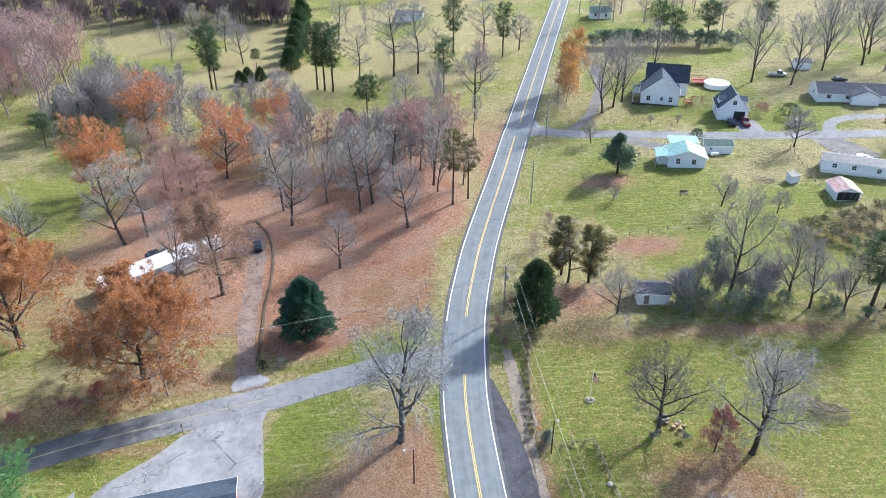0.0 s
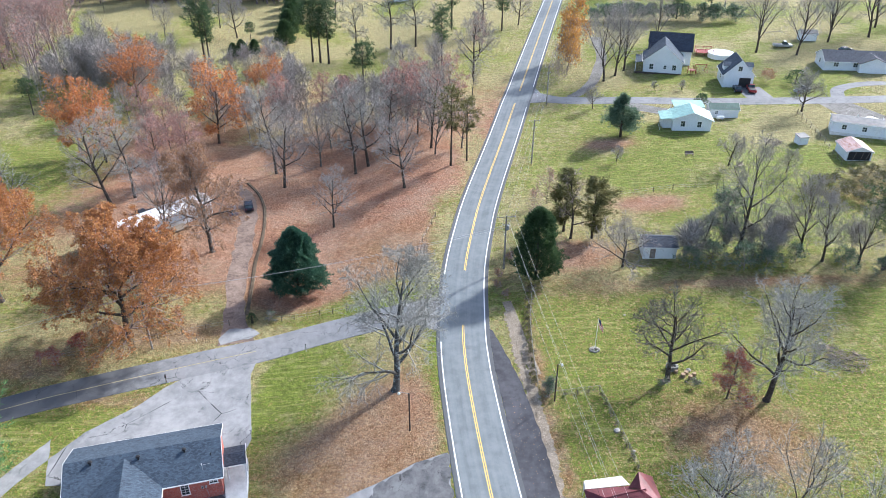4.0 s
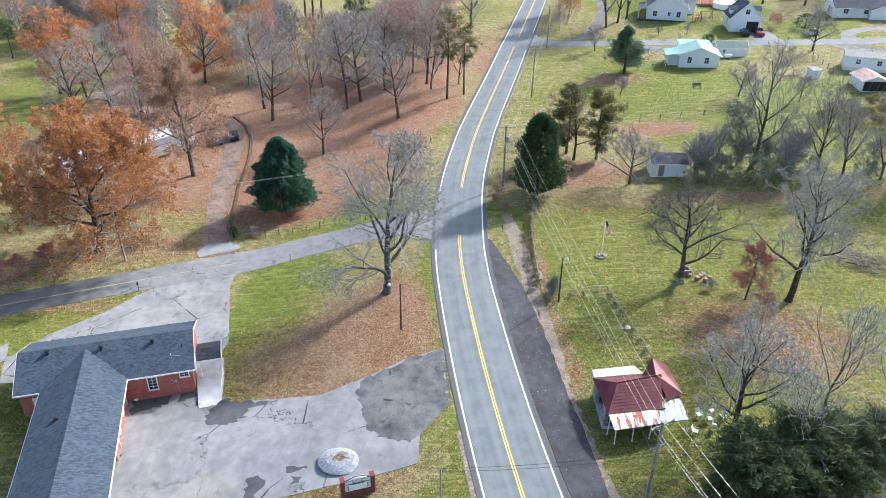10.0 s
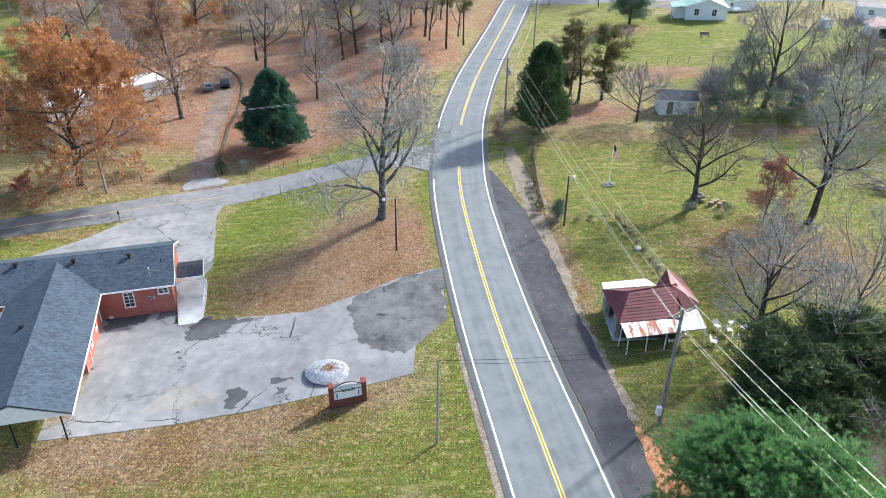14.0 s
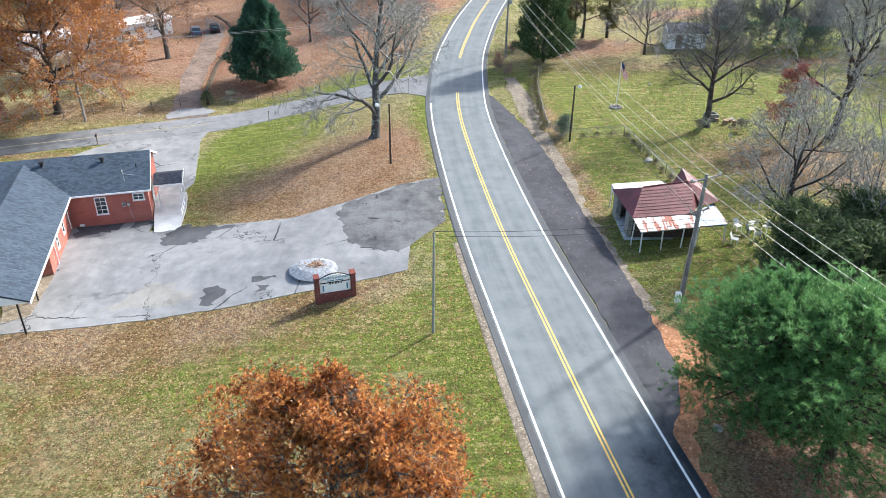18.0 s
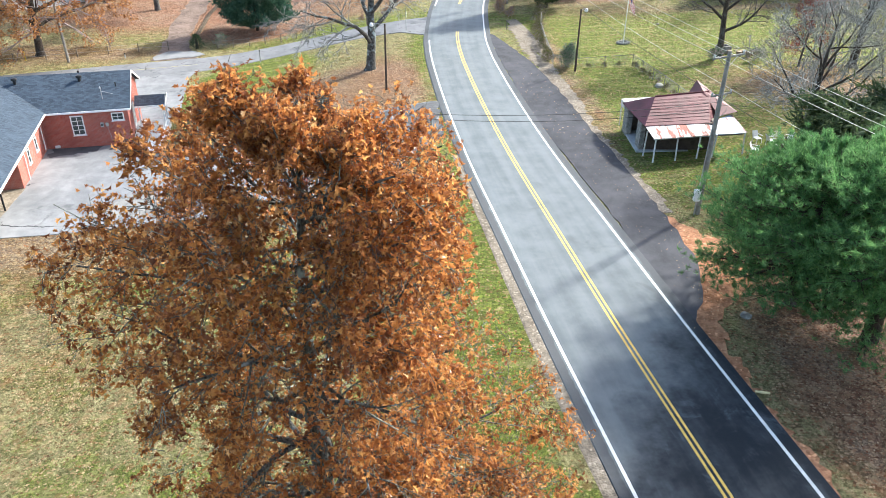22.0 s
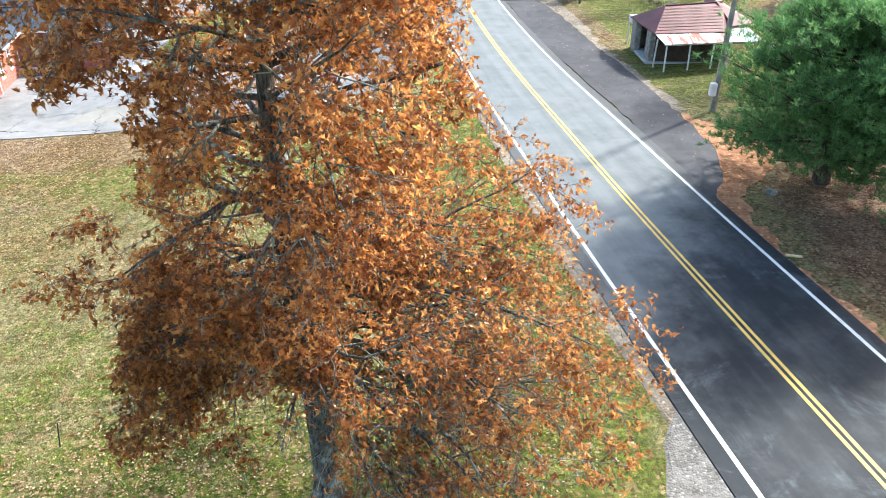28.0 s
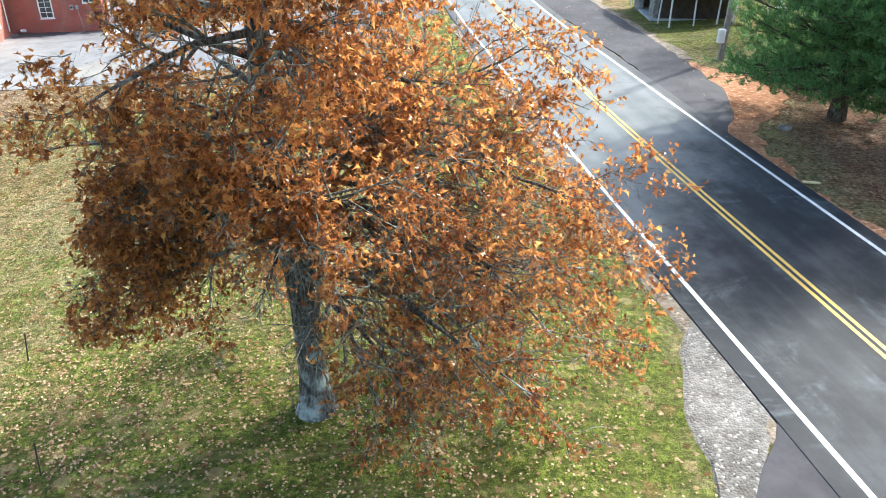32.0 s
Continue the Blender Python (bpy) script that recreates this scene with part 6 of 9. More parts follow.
    mast = part("service_mast", tube([(-2.3, 1.2, E + 0.3), (-2.3, 1.2, E + 1.5)], 0.03, 6), GALV, ob)
    part("weather_head", tube([(-2.3, 1.2, E + 1.45), (-2.3, 1.05, E + 1.6), (-2.3, 0.9, E + 1.5)], 0.05, 6), GALV, mast)
    part("brace", tube([(-2.3, 1.2, E + 1.2), (-1.5, 1.7, E + 0.75)], 0.015, 5), GALV, mast)
    return ob


def wing_roof():
    """The wing's roof runs up into the slope of the hall."""
    E, rise, half, over, xm = 3.1, 1.65, 3.475, 0.55, -10.725
    slope = rise / half
    e = E + 0.1 - 0.02
    bm = bmesh.new()
    top = e + slope * (half + over) * 0.86
    for s in (-1, 1):
        xe = xm + s * (half + over)
        reach = (top - (E + 0.21 - 0.22)) / 0.44 + 0.1
        pts = [(xe, -16.95, e - 0.02), (xe, 0.05, e - 0.02), (xm, reach, top), (xm, -16.95, top)]
        slab(pts if s > 0 else pts[::-1], 0.12, bm)
    return bm


def roof_vent(parent, x, y, z):
    v = part("roof_vent", tube([(x, y, z - 0.2), (x, y, z + 0.28)], 0.13, 10), BLACK_METAL, parent, "black turbine roof vent")
    part("vent_cap", tube([(x, y, z + 0.26), (x, y, z + 0.34), (x, y, z + 0.46), (x, y, z + 0.5)], [0.2, 0.26, 0.22, 0.06], 12), BLACK_METAL, v)


church()


# ---- the old roadside shop ----
def shop():
    ob = thing("roadside_shop", "old roadside shop with maroon metal roof and rusty porch", "shop", Matrix.Identity(4))
    z = 0.42
    part("stone_wall", box(16.35, 21.3, 52.2, 52.5, z - 0.3, 2.55), DARK_WOOD, ob, "dark weathered shop front")
    part("stone_wall", box(16.0, 16.35, 52.2, 53.3, z - 0.4, 2.6), STONE_WALL, ob, "grey stone pier")
    part("stone_wall", box(15.75, 16.15, 55.4, 56.6, z - 0.4, 2.5), STONE_WALL, ob, "grey stone pier")
    part("back_wall", box(15.9, 22.4, 56.4, 56.65, z - 0.3, 2.55), OLD_WOOD, ob)
    part("side_wall", box(21.3, 21.55, 52.3, 56.4, z - 0.3, 2.6), OLD_WOOD, ob)
    part("inner_wall", box(17.6, 17.8, 52.5, 56.4, z - 0.3, 2.55), DARK_WOOD, ob)
    part("floor_slab", box(15.8, 22.3, 51.9, 56.8, z - 0.4, z + 0.06), CONCRETE, ob)
    # hipped main roof, its south-east slope running into a rear gable
    part("hipped_roof", poly([(15.5, 56.6, 2.62), (16.05, 51.5, 2.55), (21.0, 52.3, 2.55), (23.0, 55.6, 2.55), (17.35, 54.4, 3.85), (21.75, 55.5, 3.95), (22.0, 57.3, 2.6),
                              (15.6, 56.5, 2.50), (16.15, 51.6, 2.43), (20.95, 52.4, 2.43), (22.9, 55.6, 2.43), (21.9, 57.2, 2.48)],
         [(0, 1, 4), (1, 2, 5, 4), (2, 3, 5), (3, 6, 5), (6, 0, 4, 5), (7, 0, 6, 11), (1, 0, 7, 8), (2, 1, 8, 9), (3, 2, 9, 10), (6, 3, 10, 11), (8, 7, 11, 10, 9)]), MAROON_METAL, ob, "dull maroon sheet metal")
    part("rear_gable_roof", poly([(20.3, 56.6, 2.9), (21.45, 57.75, 4.15), (23.6, 54.0, 2.85), (22.0, 53.4, 2.7), (21.2, 55.4, 4.05), (20.3, 56.6, 2.8), (21.45, 57.75, 4.03), (23.6, 54.0, 2.73), (23.3, 58.4, 2.7), (23.3, 58.4, 2.6)],
         [(0, 4, 1), (4, 3, 2, 1), (1, 2, 8), (5, 6, 0), (6, 1, 0), (7, 9, 8, 2)]), MAROON_METAL, ob, "dull maroon sheet metal")
    part("ridge_cap", tube([(17.35, 54.4, 3.87), (21.75, 55.5, 3.97)], 0.05, 6), MAROON_METAL, ob)
    for i in range(9):
        f = i / 9
        part("roof_seam", tube([(16.1 + 0.13 * 10 * f * 0.9, 51.55 + 2.75 * f, 2.57 + 1.26 * f), (21.0 + 0.7 * f, 52.35 + 2.95 * f, 2.57 + 1.34 * f)], 0.012, 4), MAROON_METAL, ob)
    part("rear_awning", slab([(15.7, 56.65, 2.64), (20.6, 57.2, 2.72), (20.0, 58.6, 2.55), (15.75, 57.95, 2.5)], 0.08), PALE_WOOD, ob, "flat white rear awning")
    part("awning_board", slab([(15.70, 56.62, 2.62), (15.74, 57.95, 2.5), (15.8, 57.95, 2.5), (15.76, 56.62, 2.62)], 0.5), PALE_WOOD, ob)
    for x, y in ((15.8, 57.8), (19.8, 58.4)):
        part("post", tube([(x, y, z - 0.2), (x, y, 2.5)], 0.05, 6), PALE_WOOD, ob)
    # porch roof in sheets, white with rust
    for i in range(7):
        a, b = i / 7, (i + 1) / 7
        lift = 0.012 * (i % 2)
        part("roof_sheet", slab([(16.35 + 4.25 * a, 49.75 + 0.85 * a, 2.24 + lift), (16.35 + 4.25 * b + 0.05, 49.75 + 0.85 * b, 2.24 + lift), (16.1 + 4.9 * b + 0.05, 51.6 + 0.8 * b, 2.52 + lift), (16.1 + 4.9 * a, 51.6 + 0.8 * a, 2.52 + lift)], 0.03), RUST_METAL, ob, "white sheet metal streaked with rust")
    for i in range(4):
        a, b = i / 4, (i + 1) / 4
        lift = 0.012 * (i % 2)
        part("roof_sheet", slab([(20.65 + 2.8 * a, 50.75 + 0.5 * a, 2.2 + lift), (20.65 + 2.8 * b + 0.05, 50.75 + 0.5 * b, 2.2 + lift), (21.0 + 2.2 * b + 0.05, 52.45 + 1.7 * b, 2.52 + 0.08 * b + lift), (21.0 + 2.2 * a, 52.45 + 1.7 * a, 2.52 + 0.08 * a + lift)], 0.03), BLUE_METAL, ob, "grey-blue sheet metal with rust")
    part("east_gable", poly([(21.6, 53.2, 2.62), (23.2, 54.3, 2.62), (22.6, 54.6, 3.25), (21.7, 53.3, 2.56), (23.25, 54.4, 2.56), (22.65, 54.7, 3.19)], [(0, 1, 2), (5, 4, 3), (0, 3, 4, 1), (1, 4, 5, 2), (2, 5, 3, 0)]), BLUE_METAL, ob)
    for x, y, lean in ((16.55, 49.95, 0.0), (18.2, 50.25, -0.05), (19.9, 50.5, 0.04), (21.1, 50.65, 0.08), (23.3, 51.15, -0.12), (16.25, 51.25, 0.1)):
        post = part("post", tube([(x - lean, y, ground_z(x, y) - 0.1), (x, y + 0.05, 2.26)], 0.06, 8), PALE_WOOD, ob, "white porch post")
    part("beam", tube([(16.35, 49.85, 2.18), (20.6, 50.7, 2.18)], 0.06, 4), PALE_WOOD, ob)
    part("beam", tube([(20.65, 50.8, 2.12), (23.4, 51.3, 2.12)], 0.06, 4), OLD_WOOD, ob)
    return ob


shop()


# ---- houses ----
def house(name, label, category, x, y, turn, L, W, eave, rise, wall, roof, along="x", windows=(), doors=(), over=0.4, chimney=None, foundation=0.5, word="", roofword="", base=None):
    z = ground_z(x, y) if base is None else base
    ob = thing(name, label, category, pose(x, y, z, 0, 0, turn))
    x0, x1, y0, y1 = -L / 2, L / 2, -W / 2, W / 2
    part("wall", gable_body(x0, x1, y0, y1, -foundation, eave, rise * 0.98, along), wall, ob, word)
    part("roof", gable_roof(x0, x1, y0, y1, eave + 0.03, rise, over, 0.25, 0.12, along), roof, ob, roofword)
    trim_edges(ob, x0, x1, y0, y1, eave + 0.03, rise, over, 0.25, along)
    for side, k, zz, w, h in windows:
        px, py, f = {"s": (k, y0 - 0.005, 180), "n": (k, y1 + 0.005, 0), "w": (x0 - 0.005, k, 90), "e": (x1 + 0.005, k, -90)}[side]
        window(ob, px, py, zz, w, h, f, 2, 2)
    for side, k, zz, w, h, m in doors:
        px, py, f = {"s": (k, y0 - 0.005, 180), "n": (k, y1 + 0.005, 0), "w": (x0 - 0.005, k, 90), "e": (x1 + 0.005, k, -90)}[side]
        door(ob, px, py, zz, w, h, f, m)
    return ob


big = house("white_house", "two-storey white house with steep dark gables", "house", 61.6, 205.5, -14, 10.2, 9.6, 3.4, 4.2, WHITE_SIDING, SHINGLE_BLUE, "y",
            [("s", -3.0, 1.0, 1.0, 1.4), ("s", 3.0, 1.0, 1.0, 1.4), ("w", -2.0, 1.0, 1.0, 1.4), ("w", 2.0, 1.0, 1.0, 1.4), ("s", 0.6, 1.2, 0.7, 1.0)], (), 0.4, word="white lap siding", roofword="dark blue-grey shingles")
part("rear_body", gable_body(-4.0, 7.6, 3.6, 11.2, -0.5, 4.6, 3.6, "x"), WHITE_SIDING, big, "white lap siding")
part("rear_roof", gable_roof(-4.0, 7.6, 3.6, 11.2, 4.63, 3.65, 0.4, 0.3, 0.12, "x"), SHINGLE_DARK, big, "charcoal shingles")
part("porch_roof", slab([(-7.4, -5.0, 2.6), (-5.2, -5.0, 3.1), (-5.2, 3.0, 3.1), (-7.4, 3.0, 2.6)], 0.12), SHINGLE_BLUE, big)
part("porch_deck", box(-7.3, 5.2, -5.4, -4.85, -0.4, 0.15, 0.02), DARK_WOOD, big)
for k in (-4.8, -2.0, 0.8):
    part("post", box(-7.25, -7.11, k - 0.07, k + 0.07, -0.2, 2.6), WHITE_TRIM, big)

barn = house("garage", "tall white garage with steep grey roof and open door", "garage", 77.0, 191.5, -8, 7.4, 8.0, 3.4, 3.6, WHITE_SIDING, SHINGLE_BLUE, "y", [("s", 0.0, 4.2, 1.0, 1.2), ("w", 0.0, 1.2, 1.0, 1.2)], (), 0.4, word="white lap siding")
# dark panel on the closed wall, painted as the shade of the doorway
part("doorway_shade_panel", box(0.2, 3.0, -4.03, -3.9, 0.0, 2.5), INSIDE_SHADE, barn, "dark panel painted as the shade of an open doorway")
for s in (-1, 1):
    d = part("dormer", gable_body(s * 2.4 - 1.1, s * 2.4 + 1.1, -1.6, 1.0, 3.6, 4.9, 0.6, "x"), WHITE_SIDING, barn)
    part("dormer_roof", gable_roof(s * 2.4 - 1.2, s * 2.4 + 1.2, -1.6, 1.0, 4.92, 0.65, 0.2, 0.2, 0.08, "x"), SHINGLE_BLUE, d)

teal = house("teal_roof_house", "small white house with teal metal roof", "house", 57.0, 162.5, -8, 8.4, 6.4, 2.7, 1.6, WHITE_SIDING, TEAL_METAL, "y", [("s", -2.0, 0.9, 0.9, 1.3), ("s", 1.6, 0.9, 0.9, 1.3), ("e", 0.5, 0.9, 0.9, 1.2)], [("w", 0.6, 0.1, 0.9, 2.0, DARK_WOOD)], 0.45, word="white siding", roofword="teal ribbed metal roof")
part("side_porch_roof", slab([(-7.0, -3.0, 2.3), (-4.2, -3.0, 2.75), (-4.2, 2.6, 2.75), (-7.0, 2.6, 2.3)], 0.08), TEAL_METAL, teal, "teal ribbed metal roof")
part("side_wing", box(-6.2, -4.2, -1.6, 2.4, -0.4, 2.35), WHITE_SIDING, teal)
for k in (-2.9, -0.8):
    part("post", tube([(-6.85, k, -0.3), (-6.85, k, 2.3)], 0.06, 6), WHITE_TRIM, teal)

cp = thing("carport", "open carport with flat teal metal roof", "carport", at_ground(58.5, 170.0, -4))
part("roof", slab([(-3.6, -2.2, 2.5), (3.6, -2.2, 2.5), (3.6, 2.2, 2.7), (-3.6, 2.2, 2.7)], 0.1), TEAL_METAL, cp, "teal ribbed metal roof")
for a in (-3.4, 0, 3.4):
    for b in (-2.0, 2.0):
        part("post", tube([(a, b, -0.3), (a, b, 2.55)], 0.06, 6), WHITE_TRIM, cp)
house("garden_shed", "long white shed with dark green roof", "shed", 66.3, 168.4, -3, 6.6, 3.4, 2.1, 0.9, WHITE_SIDING, GREEN_ROOF, "x", [("s", -1.8, 0.9, 0.6, 0.7)], [("s", 1.2, 0.0, 0.9, 1.9, WHITE_TRIM)], 0.2)
tank = thing("gas_tank", "white propane tank on short feet", "tank", at_ground(65.0, 165.4, 0))
part("barrel", tube([(-0.95, 0, 0.62), (-0.85, 0, 0.62), (-0.65, 0, 0.62), (0.65, 0, 0.62), (0.85, 0, 0.62), (0.95, 0, 0.62)], [0.08, 0.32, 0.42, 0.42, 0.32, 0.08], 14), WHITE_TRIM, tank)
for k in (-0.5, 0.5):
    part("foot", box(k - 0.06, k + 0.06, -0.28, 0.28, -0.05, 0.26), GALV, tank)
mh = house("mobile_home", "long white mobile home with grey metal roof", "mobile home", 95.0, 154.0, -21, 18.0, 5.0, 2.8, 0.7, WHITE_SIDING, GREY_METAL, "x", [("s", -6.5, 1.2, 0.9, 1.0), ("s", -2.5, 1.2, 0.9, 1.0), ("s", 2.5, 1.2, 0.9, 1.0), ("s", 6.5, 1.2, 0.9, 1.0), ("w", 0.0, 1.2, 1.0, 1.0)], [("s", 0.2, 0.5, 0.9, 2.0, WHITE_TRIM)], 0.2)
part("skirting", box(-9.02, 9.02, -2.52, 2.52, -0.5, 0.45), PALE_WOOD, mh)
for k in (-4, 1, 5):
    part("roof_vent", tube([(k, 0.6, 3.2), (k, 0.6, 3.75)], 0.12, 8), WHITE_TRIM, mh)
sh = house("open_shed", "small open-fronted shed with faded pink roof", "shed", 85.4, 143.6, -4, 5.0, 5.6, 2.0, 1.0, WHITE_SIDING, PINK_METAL, "y", (), (), 0.25)
# dark panel on the closed wall, painted as shade under the shed roof
part("front_shade_panel", box(-2.2, 2.2, -2.84, -2.7, 0.05, 1.9), INSIDE_SHADE, sh, "dark panel painted as the shade of an open front")
for k in (-1.2, 0.3, 1.4):
    part("brace", tube([(k, -2.9, 0.0), (k + 0.5, -2.9, 1.9)], 0.05, 5), OLD_WOOD, sh)
lh = house("ranch_house", "long low grey house with shallow roof", "house", 116.0, 201.5, -8, 24.0, 8.0, 2.6, 1.8, WHITE_SIDING, SHINGLE_DARK, "x", [("s", -9, 0.9, 1.2, 1.2), ("s", -4, 0.9, 1.2, 1.2), ("s", 3, 0.9, 1.2, 1.2), ("s", 8, 0.9, 1.2, 1.2), ("w", 0, 0.9, 1.0, 1.2)], [("s", 0, 0.0, 1.0, 2.05, DARK_WOOD)], 0.6)
part("front_gable", gable_body(-3.5, 3.5, -6.0, 0.0, -0.4, 2.6, 1.5, "y"), WHITE_SIDING, lh)
part("front_roof", gable_roof(-3.5, 3.5, -6.0, 0.0, 2.63, 1.52, 0.4, 0.3, 0.12, "y"), SHINGLE_DARK, lh)
house("garden_shed", "small grey garden shed behind the houses", "shed", 111.5, 229.0, -5, 4.6, 3.4, 2.2, 0.9, WHITE_SIDING, GREY_METAL, "x", (), [("s", 0.8, 0, 0.9, 1.9, WHITE_TRIM)], 0.2)
house("far_house", "small pale house with green roof beside the far road", "house", 62.0, 301.0, -5, 8.0, 6.0, 2.6, 1.6, WHITE_SIDING, GREEN_ROOF, "x", [("s", -2, 0.9, 0.9, 1.2), ("s", 2, 0.9, 0.9, 1.2)], (), 0.4)
house("far_house", "pale house glimpsed between the trees", "house", -14.0, 318.0, -5, 11.0, 6.0, 2.6, 1.6, WHITE_SIDING, GREY_METAL, "x", [("s", -3, 0.9, 0.9, 1.2), ("s", 2, 0.9, 0.9, 1.2)], (), 0.4)
house("hedge_shed", "old pale shed with dark roof in the hedgerow", "shed", 36.6, 109.0, -3, 5.4, 4.0, 2.3, 0.9, WHITE_SIDING, SHINGLE_DARK, "x", (), [("s", -1.2, 0, 0.9, 1.9, OLD_WOOD)], 0.25)
trailer = house("mobile_home", "long white mobile home under the trees", "mobile home", -55.4, 125.3, 46, 24.0, 4.6, 2.9, 0.55, WHITE_SIDING, WHITE_METAL, "x", [("s", -8, 1.2, 0.9, 1.0), ("s", -3, 1.2, 0.9, 1.0), ("s", 4, 1.2, 0.9, 1.0), ("s", 9, 1.2, 0.9, 1.0), ("e", 0, 1.2, 1.0, 1.0)], [("s", 1, 0.5, 0.9, 2.0, WHITE_TRIM)], 0.2)
part("deck", box(-1.5, 5.5, -4.6, -2.35, 0.25, 0.4), OLD_WOOD, trailer, "weathered wooden deck")
for k in (-1.4, 2.0, 5.4):
    part("post", tube([(k, -4.5, -0.2), (k, -4.5, 2.5)], 0.06, 6), OLD_WOOD, trailer)
part("porch_roof", slab([(-1.7, -4.8, 2.5), (5.7, -4.8, 2.5), (5.7, -2.3, 2.85), (-1.7, -2.3, 2.85)], 0.08), GREY_METAL, trailer)
wb = thing("pump_house", "small white box hut on the lawn", "hut", at_ground(77.6, 150.6, 10))
part("body", box(-1.0, 1.0, -1.0, 1.0, -0.2, 1.7, 0.02), WHITE_SIDING, wb)
part("lid", slab([(-1.15, -1.15, 1.72), (1.15, -1.15, 1.72), (1.15, 1.15, 1.95), (-1.15, 1.15, 1.95)], 0.1), GREY_METAL, wb)


# ---- the big oak beside the road ----
TWIG_LICHEN = bark_material("lichened_twigs", (0.055, 0.052, 0.044), (0.22, 0.22, 0.19), (0.40, 0.48, 0.42), 0.55)


def hero_oak():
    rng = random.Random(5)
    tree = thing("roadside_oak", "tall pin oak in rust-orange leaf with lichened trunk", "tree", at_ground(-1.45, 13.7))
    H = 17.0
    stem = [Vector((0.06, 0, -0.2)), Vector((0.04, 0, 0.25)), Vector((0.0, 0.1, 1.0)), Vector((-0.1, 0.2, 2.8)), Vector((-0.4, 0.4, 5.6)), Vector((-0.52, 0.5, 7.8)), Vector((-0.6, 0.5, 9.8)), Vector((-0.58, 0.5, 12.0)), Vector((-0.5, 0.6, 14.2)), Vector((-0.4, 0.6, 16.0)), Vector((-0.35, 0.6, 17.2))]
    rad = [0.62, 0.43, 0.33, 0.30, 0.27, 0.24, 0.20, 0.15, 0.10, 0.06, 0.025]
    rows = [(stem, rad, 0)]
    spec = dict(levels=4, n=(0, 9, 6, 5), first=0.2, angle=(0, 48, 46, 44), lift=(0, 0.0, 0.0, -0.02, -0.05), wild=0.15, ratio=0.56, thin=0.0075)

    def at(z):
        for a, b in zip(stem, stem[1:]):
            if a.z <= z <= b.z:
                return a.lerp(b, (z - a.z) / (b.z - a.z))
        return stem[-1]

    limbs = 64
    for i in range(limbs):
        u = (i + 0.5) / limbs
        z = 4.9 + 11.7 * u
        az = i * 2.399 + rng.uniform(-0.3, 0.3)
        c, s = math.cos(az), math.sin(az)
        reach = 6.3 * (1 - max(0, (u - 0.25) / 0.75) ** 5.0) + 0.7
        reach *= 0.88 + 0.12 * abs(c)
        if c > 0:
            reach *= 1 - 0.20 * c
        if s < 0:
            reach *= 0.74 if u > 0.3 else 0.5
        if c < 0:
            reach *= 1 - (0.16 if u < 0.3 else 0.30 if u < 0.45 else 0.08) * -c
        rise = -0.05 + 0.95 * u ** 1.6 - (0.16 if c > 0.3 and u < 0.35 else 0)
        local = dict(spec, lift=(0, -0.045 + 0.10 * u, -0.02, -0.04, -0.06))
        grow(rows, rng, at(z), Vector((c, s, rise)).normalized(), reach * 0.95, 0.035 + 0.075 * (1 - u), 1, local, 0.18)
    # more limbs fill the dome of the crown on the road side
    for i in range(8):
        az = radians(-75 + 150 * ((i * 0.618) % 1))
        c, s = math.cos(az), math.sin(az)
        grow(rows, rng, at(10.5 + 0.6 * i), Vector((c, s, 0.45 + 0.06 * i)).normalized(), 4.9 - 0.12 * i, 0.06, 1, dict(spec, lift=(0, 0.05, 0.0, -0.03, -0.05)), 0.18)
    # low limbs over the verge, drooping towards the ground
    low = dict(spec, n=(0, 11, 7, 5), lift=(0, -0.07, -0.06, -0.08, -0.10), wild=0.17, angle=(0, 42, 44, 46))
    for i in range(15):
        az = radians(-62 + 110 * ((i * 0.618) % 1))
        c, s = math.cos(az), math.sin(az)
        reach = rng.uniform(6.0, 8.6) * (0.45 + 0.55 * c) * (0.85 if s < 0 else 1)
        grow(rows, rng, at(3.6 + 0.17 * i), Vector((c, s, 0.12 + 0.01 * i)).normalized(), reach, 0.075, 1, low, 0.18)
    for i in range(7):
        az = radians(150 + 80 * ((i * 0.618) % 1))
        c, s = math.cos(az), math.sin(az)
        grow(rows, rng, at(4.0 + 0.4 * i), Vector((c, s, 0.06)).normalized(), rng.uniform(3.3, 4.3), 0.06, 1, low, 0.18)
    # the crown's outline: a dome that widens over the verge low down
    def inside(p):
        if p.z > 18.2 or p.y < -3.9 or p.y > 6.0:
            return False
        if p.x < -2.6 and p.y < 1.8 and 8.5 < p.z < 11.4:
            return False
        hi = np.interp(p.z, (0, 2, 4.4, 6.0, 7.5, 9.0, 9.7, 10.5, 12.5, 14.5, 16.4, 17.4, 18.2), (8.9, 9.0, 8.2, 7.6, 7.3, 5.8, 4.1, 3.4, 3.3, 3.1, 2.8, 1.9, 0.4))
        lo = np.interp(p.z, (0, 2.7, 4.5, 6.0, 7.1, 8.4, 9.2, 10.3, 11.4, 12.0, 13.4, 15.0, 16.5, 17.4, 18.2), (-3.8, -4.5, -4.5, -3.8, -5.8, -4.4, -3.4, -3.5, -5.3, -5.8, -5.6, -5.1, -4.5, -3.2, -1.2))
        return lo < p.x < hi and abs(p.y - 0.5) < 6.2 - 0.0013 * max(0, p.z) ** 2.9

    kept = []
    for pts, rad, level in rows:
        k = next((i for i, p in enumerate(pts) if not inside(p)), len(pts))
        if level == 0:
            kept.append((pts, rad, level))
        elif k >= 2 and (level == 1 or k == len(pts)):
            kept.append((pts[:k], rad[:k], level))
    rows = kept
